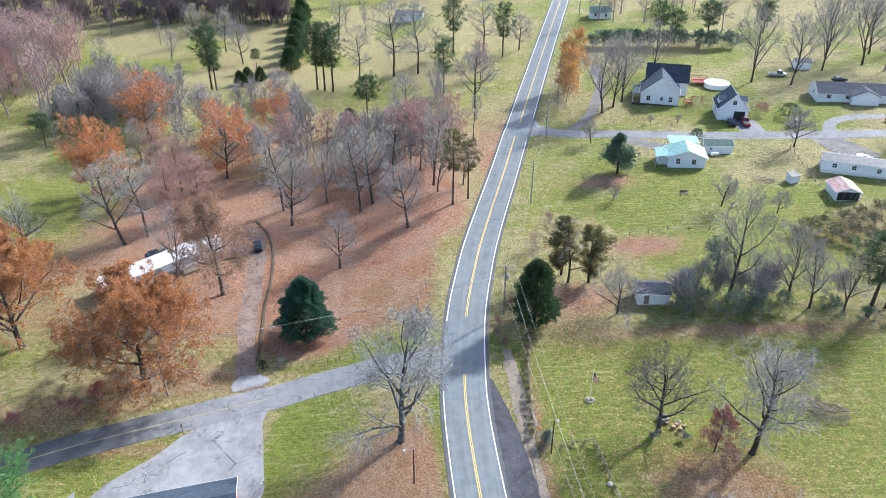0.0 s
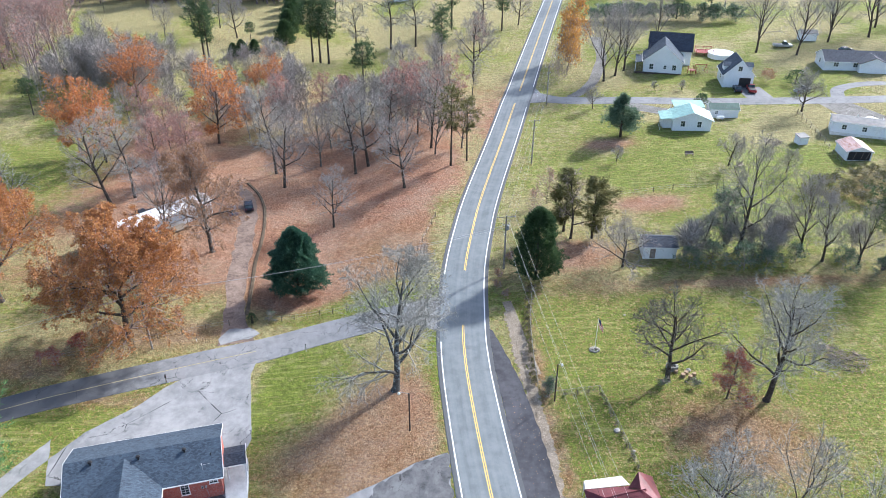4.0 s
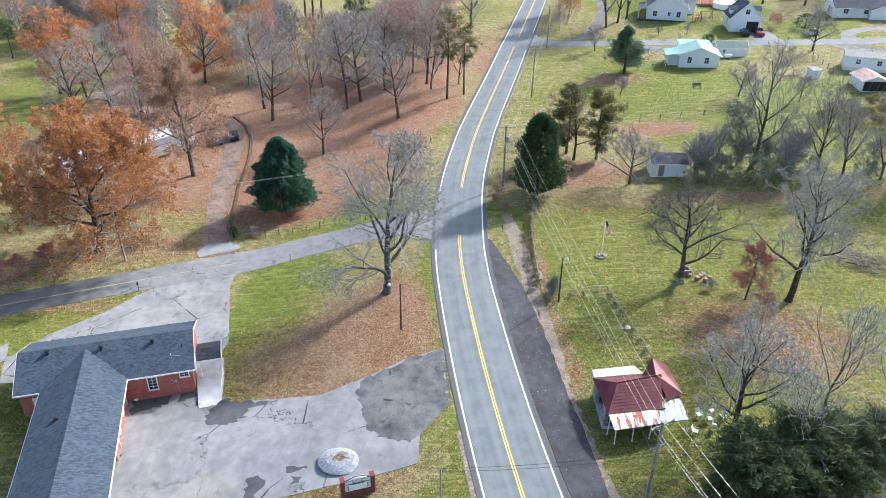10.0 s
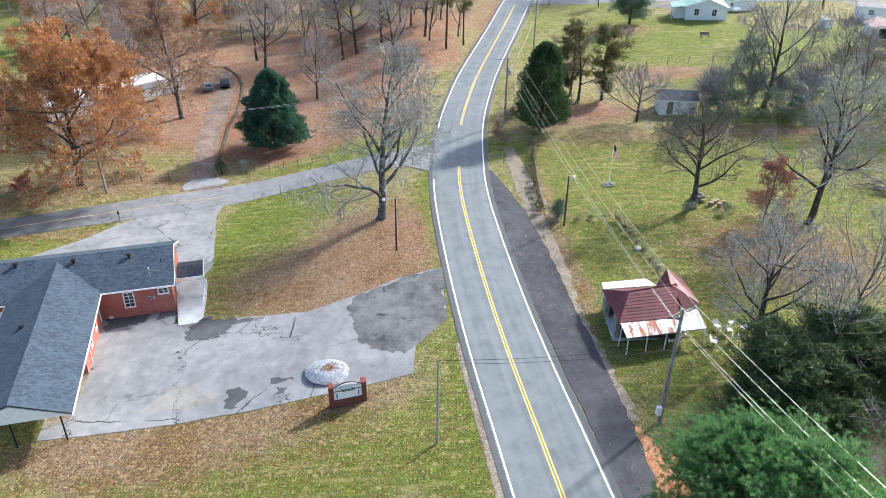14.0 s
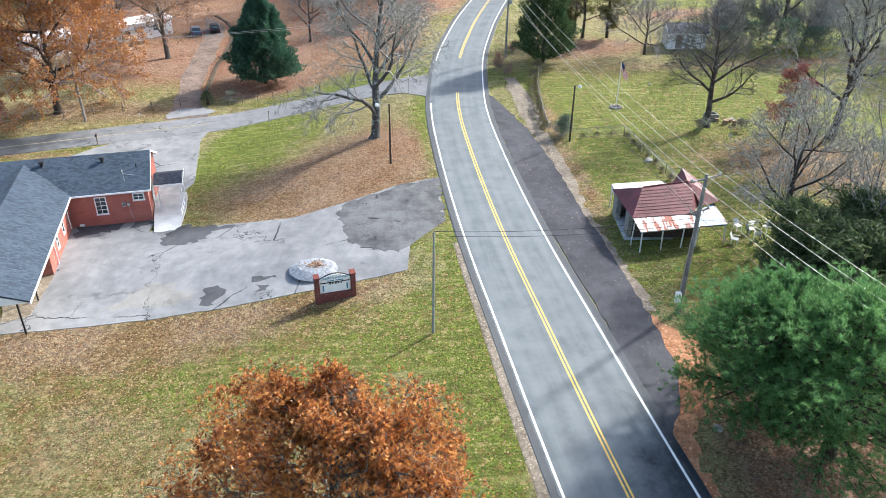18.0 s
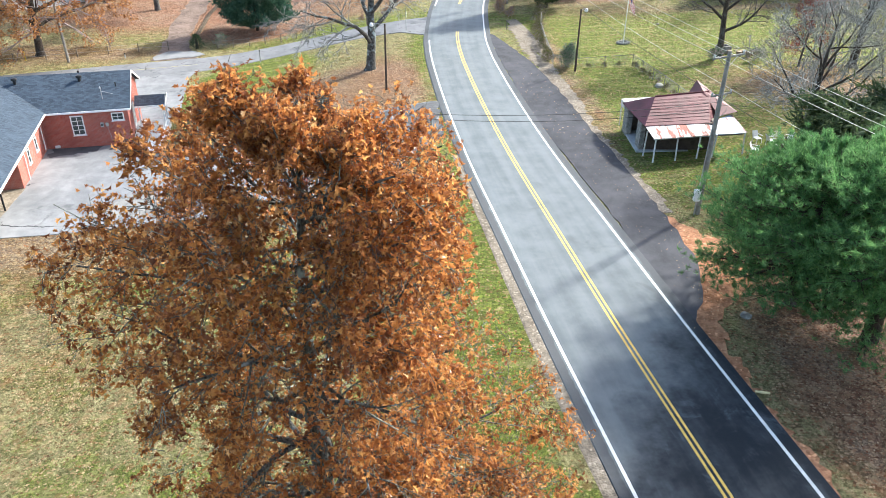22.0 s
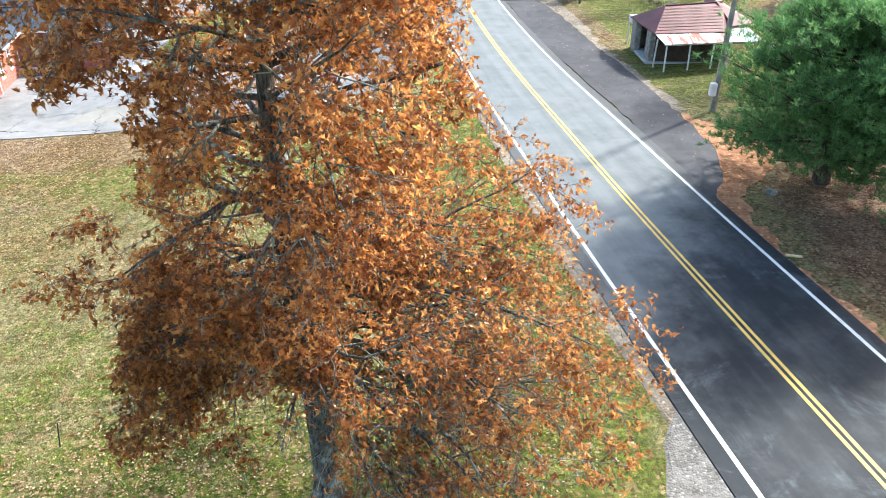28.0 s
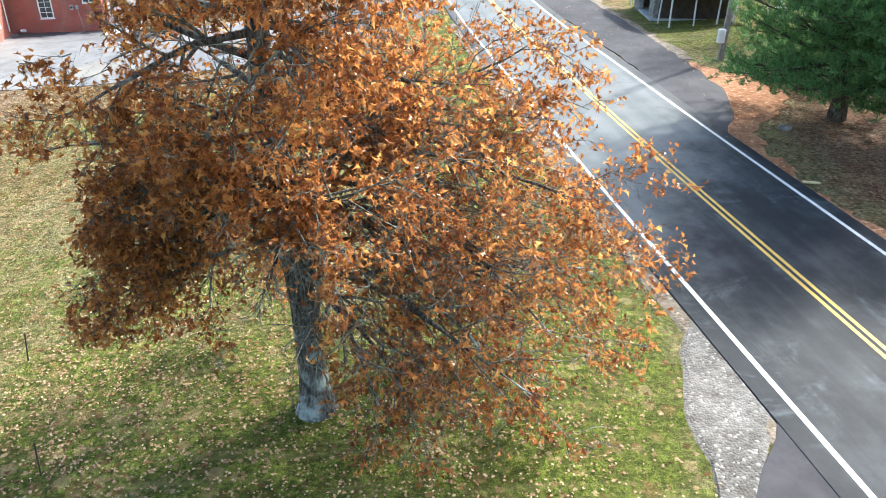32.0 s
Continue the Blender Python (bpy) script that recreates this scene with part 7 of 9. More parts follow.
    part("trunk", tubes_mesh("trunk", rows[:1], BARK_OAK, (14, 7, 5, 3, 3)), BARK_OAK, tree, "grey lichened trunk")
    for r in rows:
        if r[2] == 1:
            part("limb", tubes_mesh("limb", [r], BARK_OAK, (14, 7, 5, 3, 3)), BARK_OAK, tree)
    crown = part("crown", tubes_mesh("crown", [r for r in rows if r[2] in (2, 3)], TWIG_LICHEN, (9, 6, 4, 3, 3)), TWIG_LICHEN, tree)
    part("twig_spray", whips("twig_spray", [r for r in rows if r[2] == 4], TWIG_LICHEN, np.random.default_rng(6), 1, 0.35, 0.014), TWIG_LICHEN, crown)
    nr = np.random.default_rng(5)
    sp, dr = twig_ends(rows, 3, 7, nr, 0.09)
    # thin on the low eastern side and close to the stem, thick everywhere else
    x, y, z = sp[:, 0], sp[:, 1], sp[:, 2]
    out = np.hypot(x + 0.4, y)
    keep = np.where(z > 9.0, 0.74, 0.60) * np.where(z > 9.0, 1, np.clip((out - 0.3) / 1.5, 0.15, 1)) * np.where((x > 0.6) & (x < 6.0) & (z < 5.5), 0.62, 1.0)
    keep *= np.where((out < 2.4) & (z < 2.2), 0.0, 1.0)
    keep *= np.where((y < 0.2) & (np.abs(x + 0.3) < 0.9) & (z < 5.5), 0.2, 1.0)
    # whole sprays are bare here and there
    bare = np.sin(x * 2.1 + 1.3) * np.sin(y * 2.3 + 0.4) * np.sin(z * 1.9)
    keep *= np.where(bare > 0.35, 0.3, 1.0)
    tuft = np.sin(x * 6.3 + 2 * z) * np.sin(y * 6.9 + x) * np.sin(z * 7.7 + y)
    keep *= np.where(tuft > 0.12, 0.35, 1.15)
    # a twig keeps its whole tuft of leaves or loses it
    m = np.repeat(nr.random(len(sp) // 7), 7) * 0.8 + nr.random(len(sp)) * 0.2 < keep * 0.9
    sp, dr = sp[m], dr[m]
    dr = dr * 0.6 + nr.normal(size=dr.shape) * 0.65 + np.array((0, 0, -0.35))
    part("foliage", scatter("foliage", sp, dr, nr.uniform(0.10, 0.20, len(sp)), LEAF_OAK, LEAF_RUST, nr), LEAF_RUST, tree, "rust and amber lobed leaves")


hero_oak()


# ---- the white pines across the road ----
def white_pine(x, y, height, radius, seed, label, low, limbs=95, clumps=6200):
    rng = random.Random(seed)
    tree = thing("white_pine", label, "tree", at_ground(x, y, seed * 40))
    rows = [([Vector((0, 0, -0.2)), Vector((0.1, 0, height * 0.3)), Vector((-0.1, 0.1, height * 0.6)), Vector((0, 0, height * 0.97))], [0.42, 0.30, 0.2, 0.03], 0)]
    spots, outs = [], []
    for i in range(limbs):
        u = (i + rng.random()) / limbs
        z = low + (height * 0.96 - low) * u
        reach = radius * (0.55 + 0.75 * math.sin(math.pi * min(1, 0.28 + 0.72 * u))) * rng.uniform(0.7, 1.08) * (1 if u < 0.75 else 1 - 1.6 * (u - 0.75))
        a = i * 2.399 + rng.uniform(-0.4, 0.4)
        rise = rng.uniform(0.0, 0.25) + 0.4 * u
        pts = [Vector((math.cos(a) * reach * f, math.sin(a) * reach * f, z + reach * rise * f * f - 0.12 * reach * f * (1 - u))) for f in (0, 0.35, 0.7, 1.0)]
        rows.append((pts, [0.075 * (1.2 - u), 0.055, 0.035, 0.012], 1))
        per = clumps // limbs
        for k in range(per):
            f = rng.uniform(0.3, 1.04) ** 0.75
            j = min(2, int(f * 3))
            q = pts[j].lerp(pts[j + 1], min(1.05, f * 3 - j))
            w = 0.20 * reach * (1.15 - 0.5 * f)
            q = q + Vector((rng.gauss(0, w), rng.gauss(0, w), rng.gauss(0.06, 0.24)))
            if k % 6 == 0:
                rows.append(([pts[j], q], [0.02, 0.008], 3))
            spots.append(q)
            outs.append(Vector((math.cos(a) * 0.5, math.sin(a) * 0.5, 0.75)))
    part("trunk", tubes_mesh("trunk", rows, BARK_DARK), BARK_DARK, tree)
    nr = np.random.default_rng(seed)
    blades = 20
    sp = np.repeat(np.array([tuple(q) for q in spots]), blades, 0) + nr.normal(size=(len(spots) * blades, 3)) * 0.05
    dr = np.repeat(np.array([tuple(o) for o in outs]), blades, 0) + nr.normal(size=sp.shape) * 0.62
    part("foliage", scatter("foliage", sp, dr, nr.uniform(0.16, 0.30, len(sp)), (BLADE[0] * np.array([1.5, 1, 1]), BLADE[1]), NEEDLE, nr), NEEDLE, tree, "soft tufts of green needles")


white_pine(19.0, 31.6, 8.0, 4.2, 3, "bushy white pine leaning over the road edge", 1.4)
white_pine(21.3, 28.4, 9.2, 4.4, 4, "broad white pine with dark trunk beside the road", 1.6)
plant(pine_tree("cedar_tree", "spreading dark green cedar behind the shop", 301, 5.2, 2.9, 0.22, LEAF_CEDAR, BARK_DARK, base=0.06, clumps=900, blades=11, length=0.5, shape="egg", word="plumed dark green sprays"),
      [(26.5, 44.5, 1.05), (29.5, 43.8, 0.95), (32.8, 45.0, 0.85), (24.2, 41.5, 0.7), (28.0, 40.8, 1.0), (36.5, 46.0, 0.75), (25.0, 43.4, 0.75), (28.2, 45.2, 0.7), (31.2, 44.8, 1.1), (30.6, 41.6, 0.65), (34.6, 46.2, 0.9), (26.2, 39.8, 0.7), (33.2, 42.8, 0.75), (38.5, 47.0, 0.8)], "cedars behind the shop")
plant(bush("bare_shrub", "tangled bare shrub with pale stems", 307, 5.5, 3.0, None, 0, 0.1, TWIG_GREY), [(30.5, 36.5, 1.0), (34.0, 38.5, 1.1), (33.0, 33.5, 1.0), (28.0, 34.0, 0.8), (25.5, 35.5, 0.7)], "shrubs beside the cedars")


# ---- woods and undergrowth ----
def join_stuff(name, label, category, meshes_at, material):
    """Many low trees or tufts as one object: rows of (vertex array, face array, x, y, size, turn)."""
    vs, fs, k = [], [], 0
    for v, f, x, y, s, a in meshes_at:
        c, sn = math.cos(a), math.sin(a)
        w = v * s
        w = np.stack([w[:, 0] * c - w[:, 1] * sn + x, w[:, 0] * sn + w[:, 1] * c + y, w[:, 2] + ground_z(x, y)], 1)
        vs.append(w)
        fs.append(f + k)
        k += len(v)
    ob = new(name, mesh_arrays(name, np.concatenate(vs), np.concatenate(fs), material, True))
    return tagged(ob, label, category, "", "stuff")


def arrays_of(me):
    v = np.empty(len(me.vertices) * 3, dtype=np.float32)
    me.vertices.foreach_get("co", v)
    k = me.polygons[0].loop_total
    f = np.empty(len(me.polygons) * k, dtype=np.int32)
    me.polygons.foreach_get("vertices", f)
    return v.reshape(-1, 3), f.reshape(-1, k)


def wood(name, label, seed, spots_of, kinds, material, leaf=None, leaf_label="", fine=10, reach=1.9, width=0.085):
    """Many bare trees as one object, their finest twigs as another."""
    rng = random.Random(seed)
    nr = np.random.default_rng(seed)
    protos = []
    for i, (kind, h, r) in enumerate(kinds):
        rows = branches(seed + i, kind, h, r, levels=2, n=(12, 6), thin=0.05)
        me = tubes_mesh("proto", [q for q in rows if q[2] < 2], material, (5, 4, 3, 3, 3))
        tw = whips("proto", [q for q in rows if q[2] == 2], material, nr, fine, reach, width)
        protos.append((*arrays_of(me), *arrays_of(tw), rows))
        bpy.data.meshes.remove(me)
        bpy.data.meshes.remove(tw)
    placed, twigs, leaves = [], [], []
    for x, y in spots_of(rng):
        p = rng.choice(protos)
        s, a = rng.uniform(0.75, 1.15), rng.uniform(0, 6.28)
        placed.append((p[0], p[1], x, y, s, a))
        twigs.append((p[2], p[3], x, y, s, a))
        if leaf and rng.random() < 0.75:
            leaves.append((p[4], x, y, s, a))
    join_stuff(name, label, "woodland", placed, material)
    join_stuff(name + "_twigs", "fine leafless twigs of the " + name.replace("_", " "), "twigs", twigs, material)
    if leaf:
        sps, drs = [], []
        for rows, x, y, s, a in leaves:
            sp, dr = twig_ends(rows, 2, 5, nr, 0.45)
            c, sn = math.cos(a), math.sin(a)
            sp = sp * s
            sps.append(np.stack([sp[:, 0] * c - sp[:, 1] * sn + x, sp[:, 0] * sn + sp[:, 1] * c + y, sp[:, 2] + ground_z(x, y)], 1))
            drs.append(dr + nr.normal(size=dr.shape))
        sp, dr = np.concatenate(sps), np.concatenate(drs)
        ob = new(name + "_leaves", scatter(name + "_leaves", sp, dr, nr.uniform(0.35, 0.6, len(sp)), LEAF_SIMPLE, leaf, nr))
        tagged(ob, leaf_label, "foliage", "", "stuff")


TWIG_FAR = bark_material("violet_brown_twigs", (0.11, 0.078, 0.084), (0.28, 0.215, 0.225), amount=0.1)


def far_band(rng):
    return [(rng.uniform(-330, -62), 316 + 80 * rng.random() ** 1.6) for _ in range(520)] + [(rng.uniform(-60, 40), rng.uniform(350, 430)) for _ in range(30)]


def west_corner(rng):
    return [(rng.uniform(-215, -118), rng.uniform(206, 275)) for _ in range(120)]


def thicket(rng):
    out = [(rng.uniform(-108, -78), rng.uniform(192, 226)) for _ in range(64)]
    return out + [(rng.uniform(-76, -34), rng.uniform(166, 205)) for _ in range(30)] + [(rng.uniform(-26, 2), rng.uniform(160, 188)) for _ in range(22)]


wood("far_woodland", "dense leafless grey-brown wood behind the meadow", 401, far_band, (("tall", 19, 0.3), ("slim", 20, 0.26), ("forked", 16, 0.3), ("shrub", 7, 0.1), ("shrub", 5, 0.1)), TWIG_FAR, width=0.13)
wood("western_woodland", "mixed wood with faded red leaves", 411, west_corner, (("tall", 17, 0.3), ("forked", 15, 0.3)), TWIG_BROWN, LEAF_PINK, "thin canopy of faded red leaves")
wood("grey_thicket", "thicket of slim grey leafless trees", 421, thicket, (("slim", 12, 0.14), ("forked", 9, 0.14)), TWIG_GREY)
wood("eastern_woodland", "leafless trees beyond the houses", 431, lambda rng: [(rng.uniform(60, 260), rng.uniform(262, 340)) for _ in range(46)] + [(rng.uniform(128, 190), rng.uniform(205, 262)) for _ in range(14)], (("tall", 16, 0.3), ("spreading", 14, 0.3)), TWIG_BROWN)
wood("hedgerow_thicket", "tangle of bare saplings along the hedgerow", 441, lambda rng: [(rng.uniform(33, 84), rng.uniform(104, 110)) for _ in range(9)], (("shrub", 4.2, 0.06), ("forked", 5.0, 0.07)), TWIG_GREY)


def litter_pieces():
    """Single fallen leaves on the lawn nearest the camera's way."""
    nr = np.random.default_rng(77)
    spots = []
    for n, cx, cy, rx, ry in ((9500, -7, 14, 8, 6), (15000, -10, 28, 15, 11), (3500, 2, 13, 3.5, 6), (9000, 20, 25, 5, 9), (9000, -7, 65, 10, 9), (3500, -3, 76, 4.5, 9), (2500, -16, 42, 14, 2)):
        x, y = cx + nr.normal(size=n) * rx * 0.7, cy + nr.normal(size=n) * ry * 0.7
        spots.append(np.stack([x, y], 1))
    p = np.concatenate(spots)
    line = np.interp(p[:, 1], CENTRE[::-1, 1] if CENTRE[0, 1] > CENTRE[-1, 1] else CENTRE[:, 1], CENTRE[:, 0])
    off = p[:, 0] - line
    lot = (p[:, 1] > 41.5 + (p[:, 0] + 27) * 0.2) & ((p[:, 1] < 58.4 + np.clip((p[:, 0] + 11.5) * 0.55, 0, 9)) | (p[:, 0] < -24.0))
    lot |= (p[:, 1] > 91 + 0.1 * p[:, 0]) & (p[:, 0] < 3)
    p = p[((off < -6.0) & ~lot) | (off > 5.0)]
    q = np.column_stack([nr.uniform(0, 1, 340), nr.uniform(28, 74, 340)])
    mid_x = np.interp(q[:, 1], CENTRE[::-1, 1] if CENTRE[0, 1] > CENTRE[-1, 1] else CENTRE[:, 1], CENTRE[:, 0])
    q[:, 0] = mid_x + 3.5 + 4.0 * q[:, 0]
    z = np.concatenate([np.array([ground_z(a, b) for a, b in p]) + 0.035, np.array([ground_z(a, b) for a, b in q]) + 0.075])
    p = np.concatenate([p, q])
    sp = np.column_stack([p, z])
    a = nr.uniform(0, 6.283, len(sp))
    dr = np.stack([np.cos(a), np.sin(a), nr.normal(size=len(sp)) * 0.25], 1)
    fallen = leaf_material("fallen_leaves", [(0.0, (0.17, 0.075, 0.035)), (0.4, (0.34, 0.20, 0.10)), (0.75, (0.52, 0.39, 0.24)), (1.0, (0.28, 0.12, 0.05))], 0.05)
    nrm = np.random.default_rng(78)
    tv = LEAF_LOBED[0] * np.array([1, 1, 0.6])
    # lie nearly flat
    y = dr / np.linalg.norm(dr, axis=1)[:, None]
    up = np.array((0, 0, 1.0)) + nrm.normal(size=(len(sp), 3)) * 0.25
    xax = np.cross(y, up)
    xax /= np.linalg.norm(xax, axis=1)[:, None]
    zax = np.cross(xax, y)
    size = nrm.uniform(0.045, 0.095, len(sp)) * np.where(sp[:, 1] > 50, 1.35, 1.0)
    v = sp[:, None, :] + size[:, None, None] * (tv[None, :, 0, None] * xax[:, None, :] + tv[None, :, 1, None] * y[:, None, :] + tv[None, :, 2, None] * zax[:, None, :])
    tri = np.array([t for f in LEAF_LOBED[1] for t in ((f[0], f[1], f[2]), (f[0], f[2], f[3])) if len(set(t)) == 3])
    faces = (tri[None] + (np.arange(len(sp)) * len(tv))[:, None, None]).reshape(-1, 3)
    tagged(new("fallen_leaves", mesh_arrays("fallen_leaves", v.reshape(-1, 3), faces, fallen)), "pale dry oak leaves scattered over the lawn", "leaves", "", "stuff")


litter_pieces()


# ---- poles and wires ----
GREY_STEEL = plain("weathered_pole_paint", (0.30, 0.32, 0.29), 0.7, vary=0.3)
WHITE_STONE = plain("pale_field_stone", (0.36, 0.335, 0.29), 0.8, vary=0.25)
def utility_pole(label, x, y, height, arms, turn, lean=(0, 0), box_on=False, transformer=False, thick=1.0):
    ob = thing("utility_pole", label, "utility pole", at_ground(x, y), "utility poles")
    part("pole", tube([(0, 0, -0.5), (lean[0] * 0.5, lean[1] * 0.5, height * 0.5), (lean[0], lean[1], height)], [0.17 * thick, 0.145 * thick, 0.11 * thick], 10), POLE_WOOD if thick == 1 else GREY_STEEL, ob)
    c, s = math.cos(radians(turn)), math.sin(radians(turn))
    ends = []
    for z, half, n in arms:
        off = Vector((lean[0] * z / height, lean[1] * z / height, 0))
        arm = part("crossarm", tube([off + Vector((-c * half, -s * half, z)), off + Vector((c * half, s * half, z))], 0.065, 4), POLE_WOOD, ob)
        for i in range(n):
            k = -half * 0.92 + 1.84 * half * i / max(1, n - 1)
            p = off + Vector((c * k, s * k, z))
            part("insulator", tube([p + Vector((0, 0, 0.05)), p + Vector((0, 0, 0.14)), p + Vector((0, 0, 0.22))], [0.05, 0.07, 0.03], 8), CERAMIC, arm)
            ends.append(ob.matrix_world @ (p + Vector((0, 0, 0.22))))
        for q in (-0.45, 0.45):
            part("brace", tube([off + Vector((c * half * q * 1.4, s * half * q * 1.4, z)), off + Vector((0, 0, z - 0.7))], 0.02, 4), GALV, arm)
    if transformer:
        t = part("transformer", tube([(0.3, -0.1, height - 2.6), (0.3, -0.1, height - 2.5), (0.3, -0.1, height - 1.8), (0.3, -0.1, height - 1.7)], [0.18, 0.24, 0.24, 0.12], 14), GALV, ob, "grey transformer can")
        part("bushing", tube([(0.3, -0.1, height - 1.7), (0.3, -0.1, height - 1.45)], 0.04, 8), CERAMIC, t)
    if box_on:
        b = part("cable_box", box(-0.5, -0.12, -0.42, -0.1, 1.0, 1.75, 0.04), WHITE_TRIM, ob, "white cable cabinet")
        part("conduit", tube([(-0.25, -0.2, -0.2), (-0.25, -0.2, 1.0)], 0.04, 6), GALV, b)
        part("conduit", tube([(-0.2, -0.1, 1.7), (-0.12, -0.06, 5.5)], 0.03, 6), GALV, b)
    return ob, ends


def cable(a, b, sag, r=0.018, material=None, name="power_line"):
    a, b = Vector(a), Vector(b)
    pts = []
    for i in range(17):
        f = i / 16
        p = a.lerp(b, f)
        p.z -= 4 * sag * f * (1 - f)
        pts.append(p)
    ob = new(name, from_bm(name, tube(pts, r, 4), material or WIRE))
    return tagged(ob, "thin sagging overhead line between two poles", "cable", "overhead lines")


main_pole, e1 = utility_pole("grey wooden power pole with crossarms and a white cabinet", 17.25, 41.75, 10.1, ((9.8, 1.25, 3), (7.6, 0.8, 2)), 28, (0.15, 0.2), True)
pole_b, e2 = utility_pole("grey wooden power pole beside a cedar", 10.5, 105.5, 10.0, ((9.7, 1.5, 3), (8.3, 0.6, 2)), 5, (0, 0), False, True)
pole_c, e3 = utility_pole("grey wooden power pole on the far lawn", 19.3, 146.7, 10.0, ((9.7, 1.2, 3), (8.2, 0.5, 2)), 10, (0.1, 0))
pole_d, e4 = utility_pole("grey wooden power pole at the lane", 26.8, 182.5, 10.2, ((9.8, 1.2, 3), (8.3, 0.5, 2)), 15)
pole_e, e5 = utility_pole("grey wooden power pole far up the road", 38.5, 240.0, 10.2, ((9.8, 1.2, 3), (8.3, 0.5, 2)), 15)
pole_f, e6 = utility_pole("grey wooden power pole far up the road", 54.5, 305.0, 10.2, ((9.8, 1.2, 3), (8.3, 0.5, 2)), 15)
pole_s, e0 = utility_pole("grey wooden power pole south of the pines", 30.0, 4.0, 10.0, ((9.7, 1.25, 3), (7.6, 0.8, 2)), 28)
for a, b in ((e0, e1), (e1, e2), (e2, e3), (e3, e4), (e4, e5), (e5, e6)):
    for i in range(3):
        cable(a[i], b[i], 0.8, 0.009)
    for i in (3, 4):
        cable(a[i], b[i], 1.0, 0.014 if i == 3 else 0.009, BLACK_METAL if i == 3 else WIRE)
west_pole, ew = utility_pole("leaning grey pole beside the side road", -43.1, 89.2, 10.0, ((9.6, 0.35, 2),), 70, (-0.4, 0.3))
west_far, ewf = utility_pole("grey pole further along the side road", -92.0, 64.0, 9.5, ((9.1, 0.35, 2),), 60)
cable(ew[0], (10.5, 105.5, 8.6), 1.0, 0.02, GALV)
cable(ew[1], (10.5, 105.5, 8.2), 1.1, 0.02, GALV)
cable(ew[0], ewf[0], 0.9, 0.02, GALV)
grey_post, eg = utility_pole("slim grey service pole on the verge", 0.65, 40.4, 7.6, (), 0, thick=0.62)
cable((0.65, 40.4, 7.2), (17.25, 41.75, 7.6), 0.35, 0.014, BLACK_METAL)
cable((0.65, 40.4, 6.9), (17.25, 41.75, 7.2), 0.4, 0.014, BLACK_METAL)
cable((17.3, 41.8, 8.2), (70, 47.0, 8.4), 0.8, 0.011, BLACK_METAL)
cable((17.3, 41.8, 7.4), (70, 43.0, 7.6), 0.8, 0.011, BLACK_METAL)
cable((17.3, 41.8, 6.6), (23.0, 54.5, 3.0), 0.2, 0.012, BLACK_METAL)


def yard_lamp(label, x, y, height, reach, side):
    ob = thing("yard_lamp", label, "lamp post", at_ground(x, y))
    part("pole", tube([(0, 0, -0.4), (0, 0, height)], [0.11, 0.075], 8), DARK_WOOD, ob)
    arm = part("arm", tube([(0, 0, height - 0.15), (side * reach * 0.6, 0, height + 0.05), (side * reach, 0, height - 0.02)], 0.03, 6), GALV, ob)
    x = side * reach
    part("lamp_head", tube([(x, 0, height + 0.1), (x, 0, height), (x, 0, height - 0.16), (x, 0, height - 0.26)], [0.06, 0.15, 0.19, 0.08], 12), WHITE_TRIM, arm, "white lamp head")


yard_lamp("dark lamp post with a long arm on the church lawn", -3.75, 68.5, 6.1, 1.2, -1)
yard_lamp("dark lamp post at the corner of the fenced yard", 14.7, 73.3, 6.0, 0.5, 1)


# ---- the church sign ----
def text_mesh(body, size, material, depth=0.012):
    cu = bpy.data.curves.new("letters", "FONT")
    cu.body, cu.size, cu.align_x, cu.align_y, cu.extrude = body, size, "CENTER", "CENTER", depth
    tmp = bpy.data.objects.new("tmp", cu)
    scene.collection.objects.link(tmp)
    me = bpy.data.meshes.new_from_object(tmp.evaluated_get(bpy.context.evaluated_depsgraph_get()))
    bpy.data.objects.remove(tmp)
    me.materials.clear()
    me.materials.append(material)
    return me


BOARD_WHITE = plain("clean_white_board", (0.90, 0.90, 0.90), 0.4, vary=0.05)


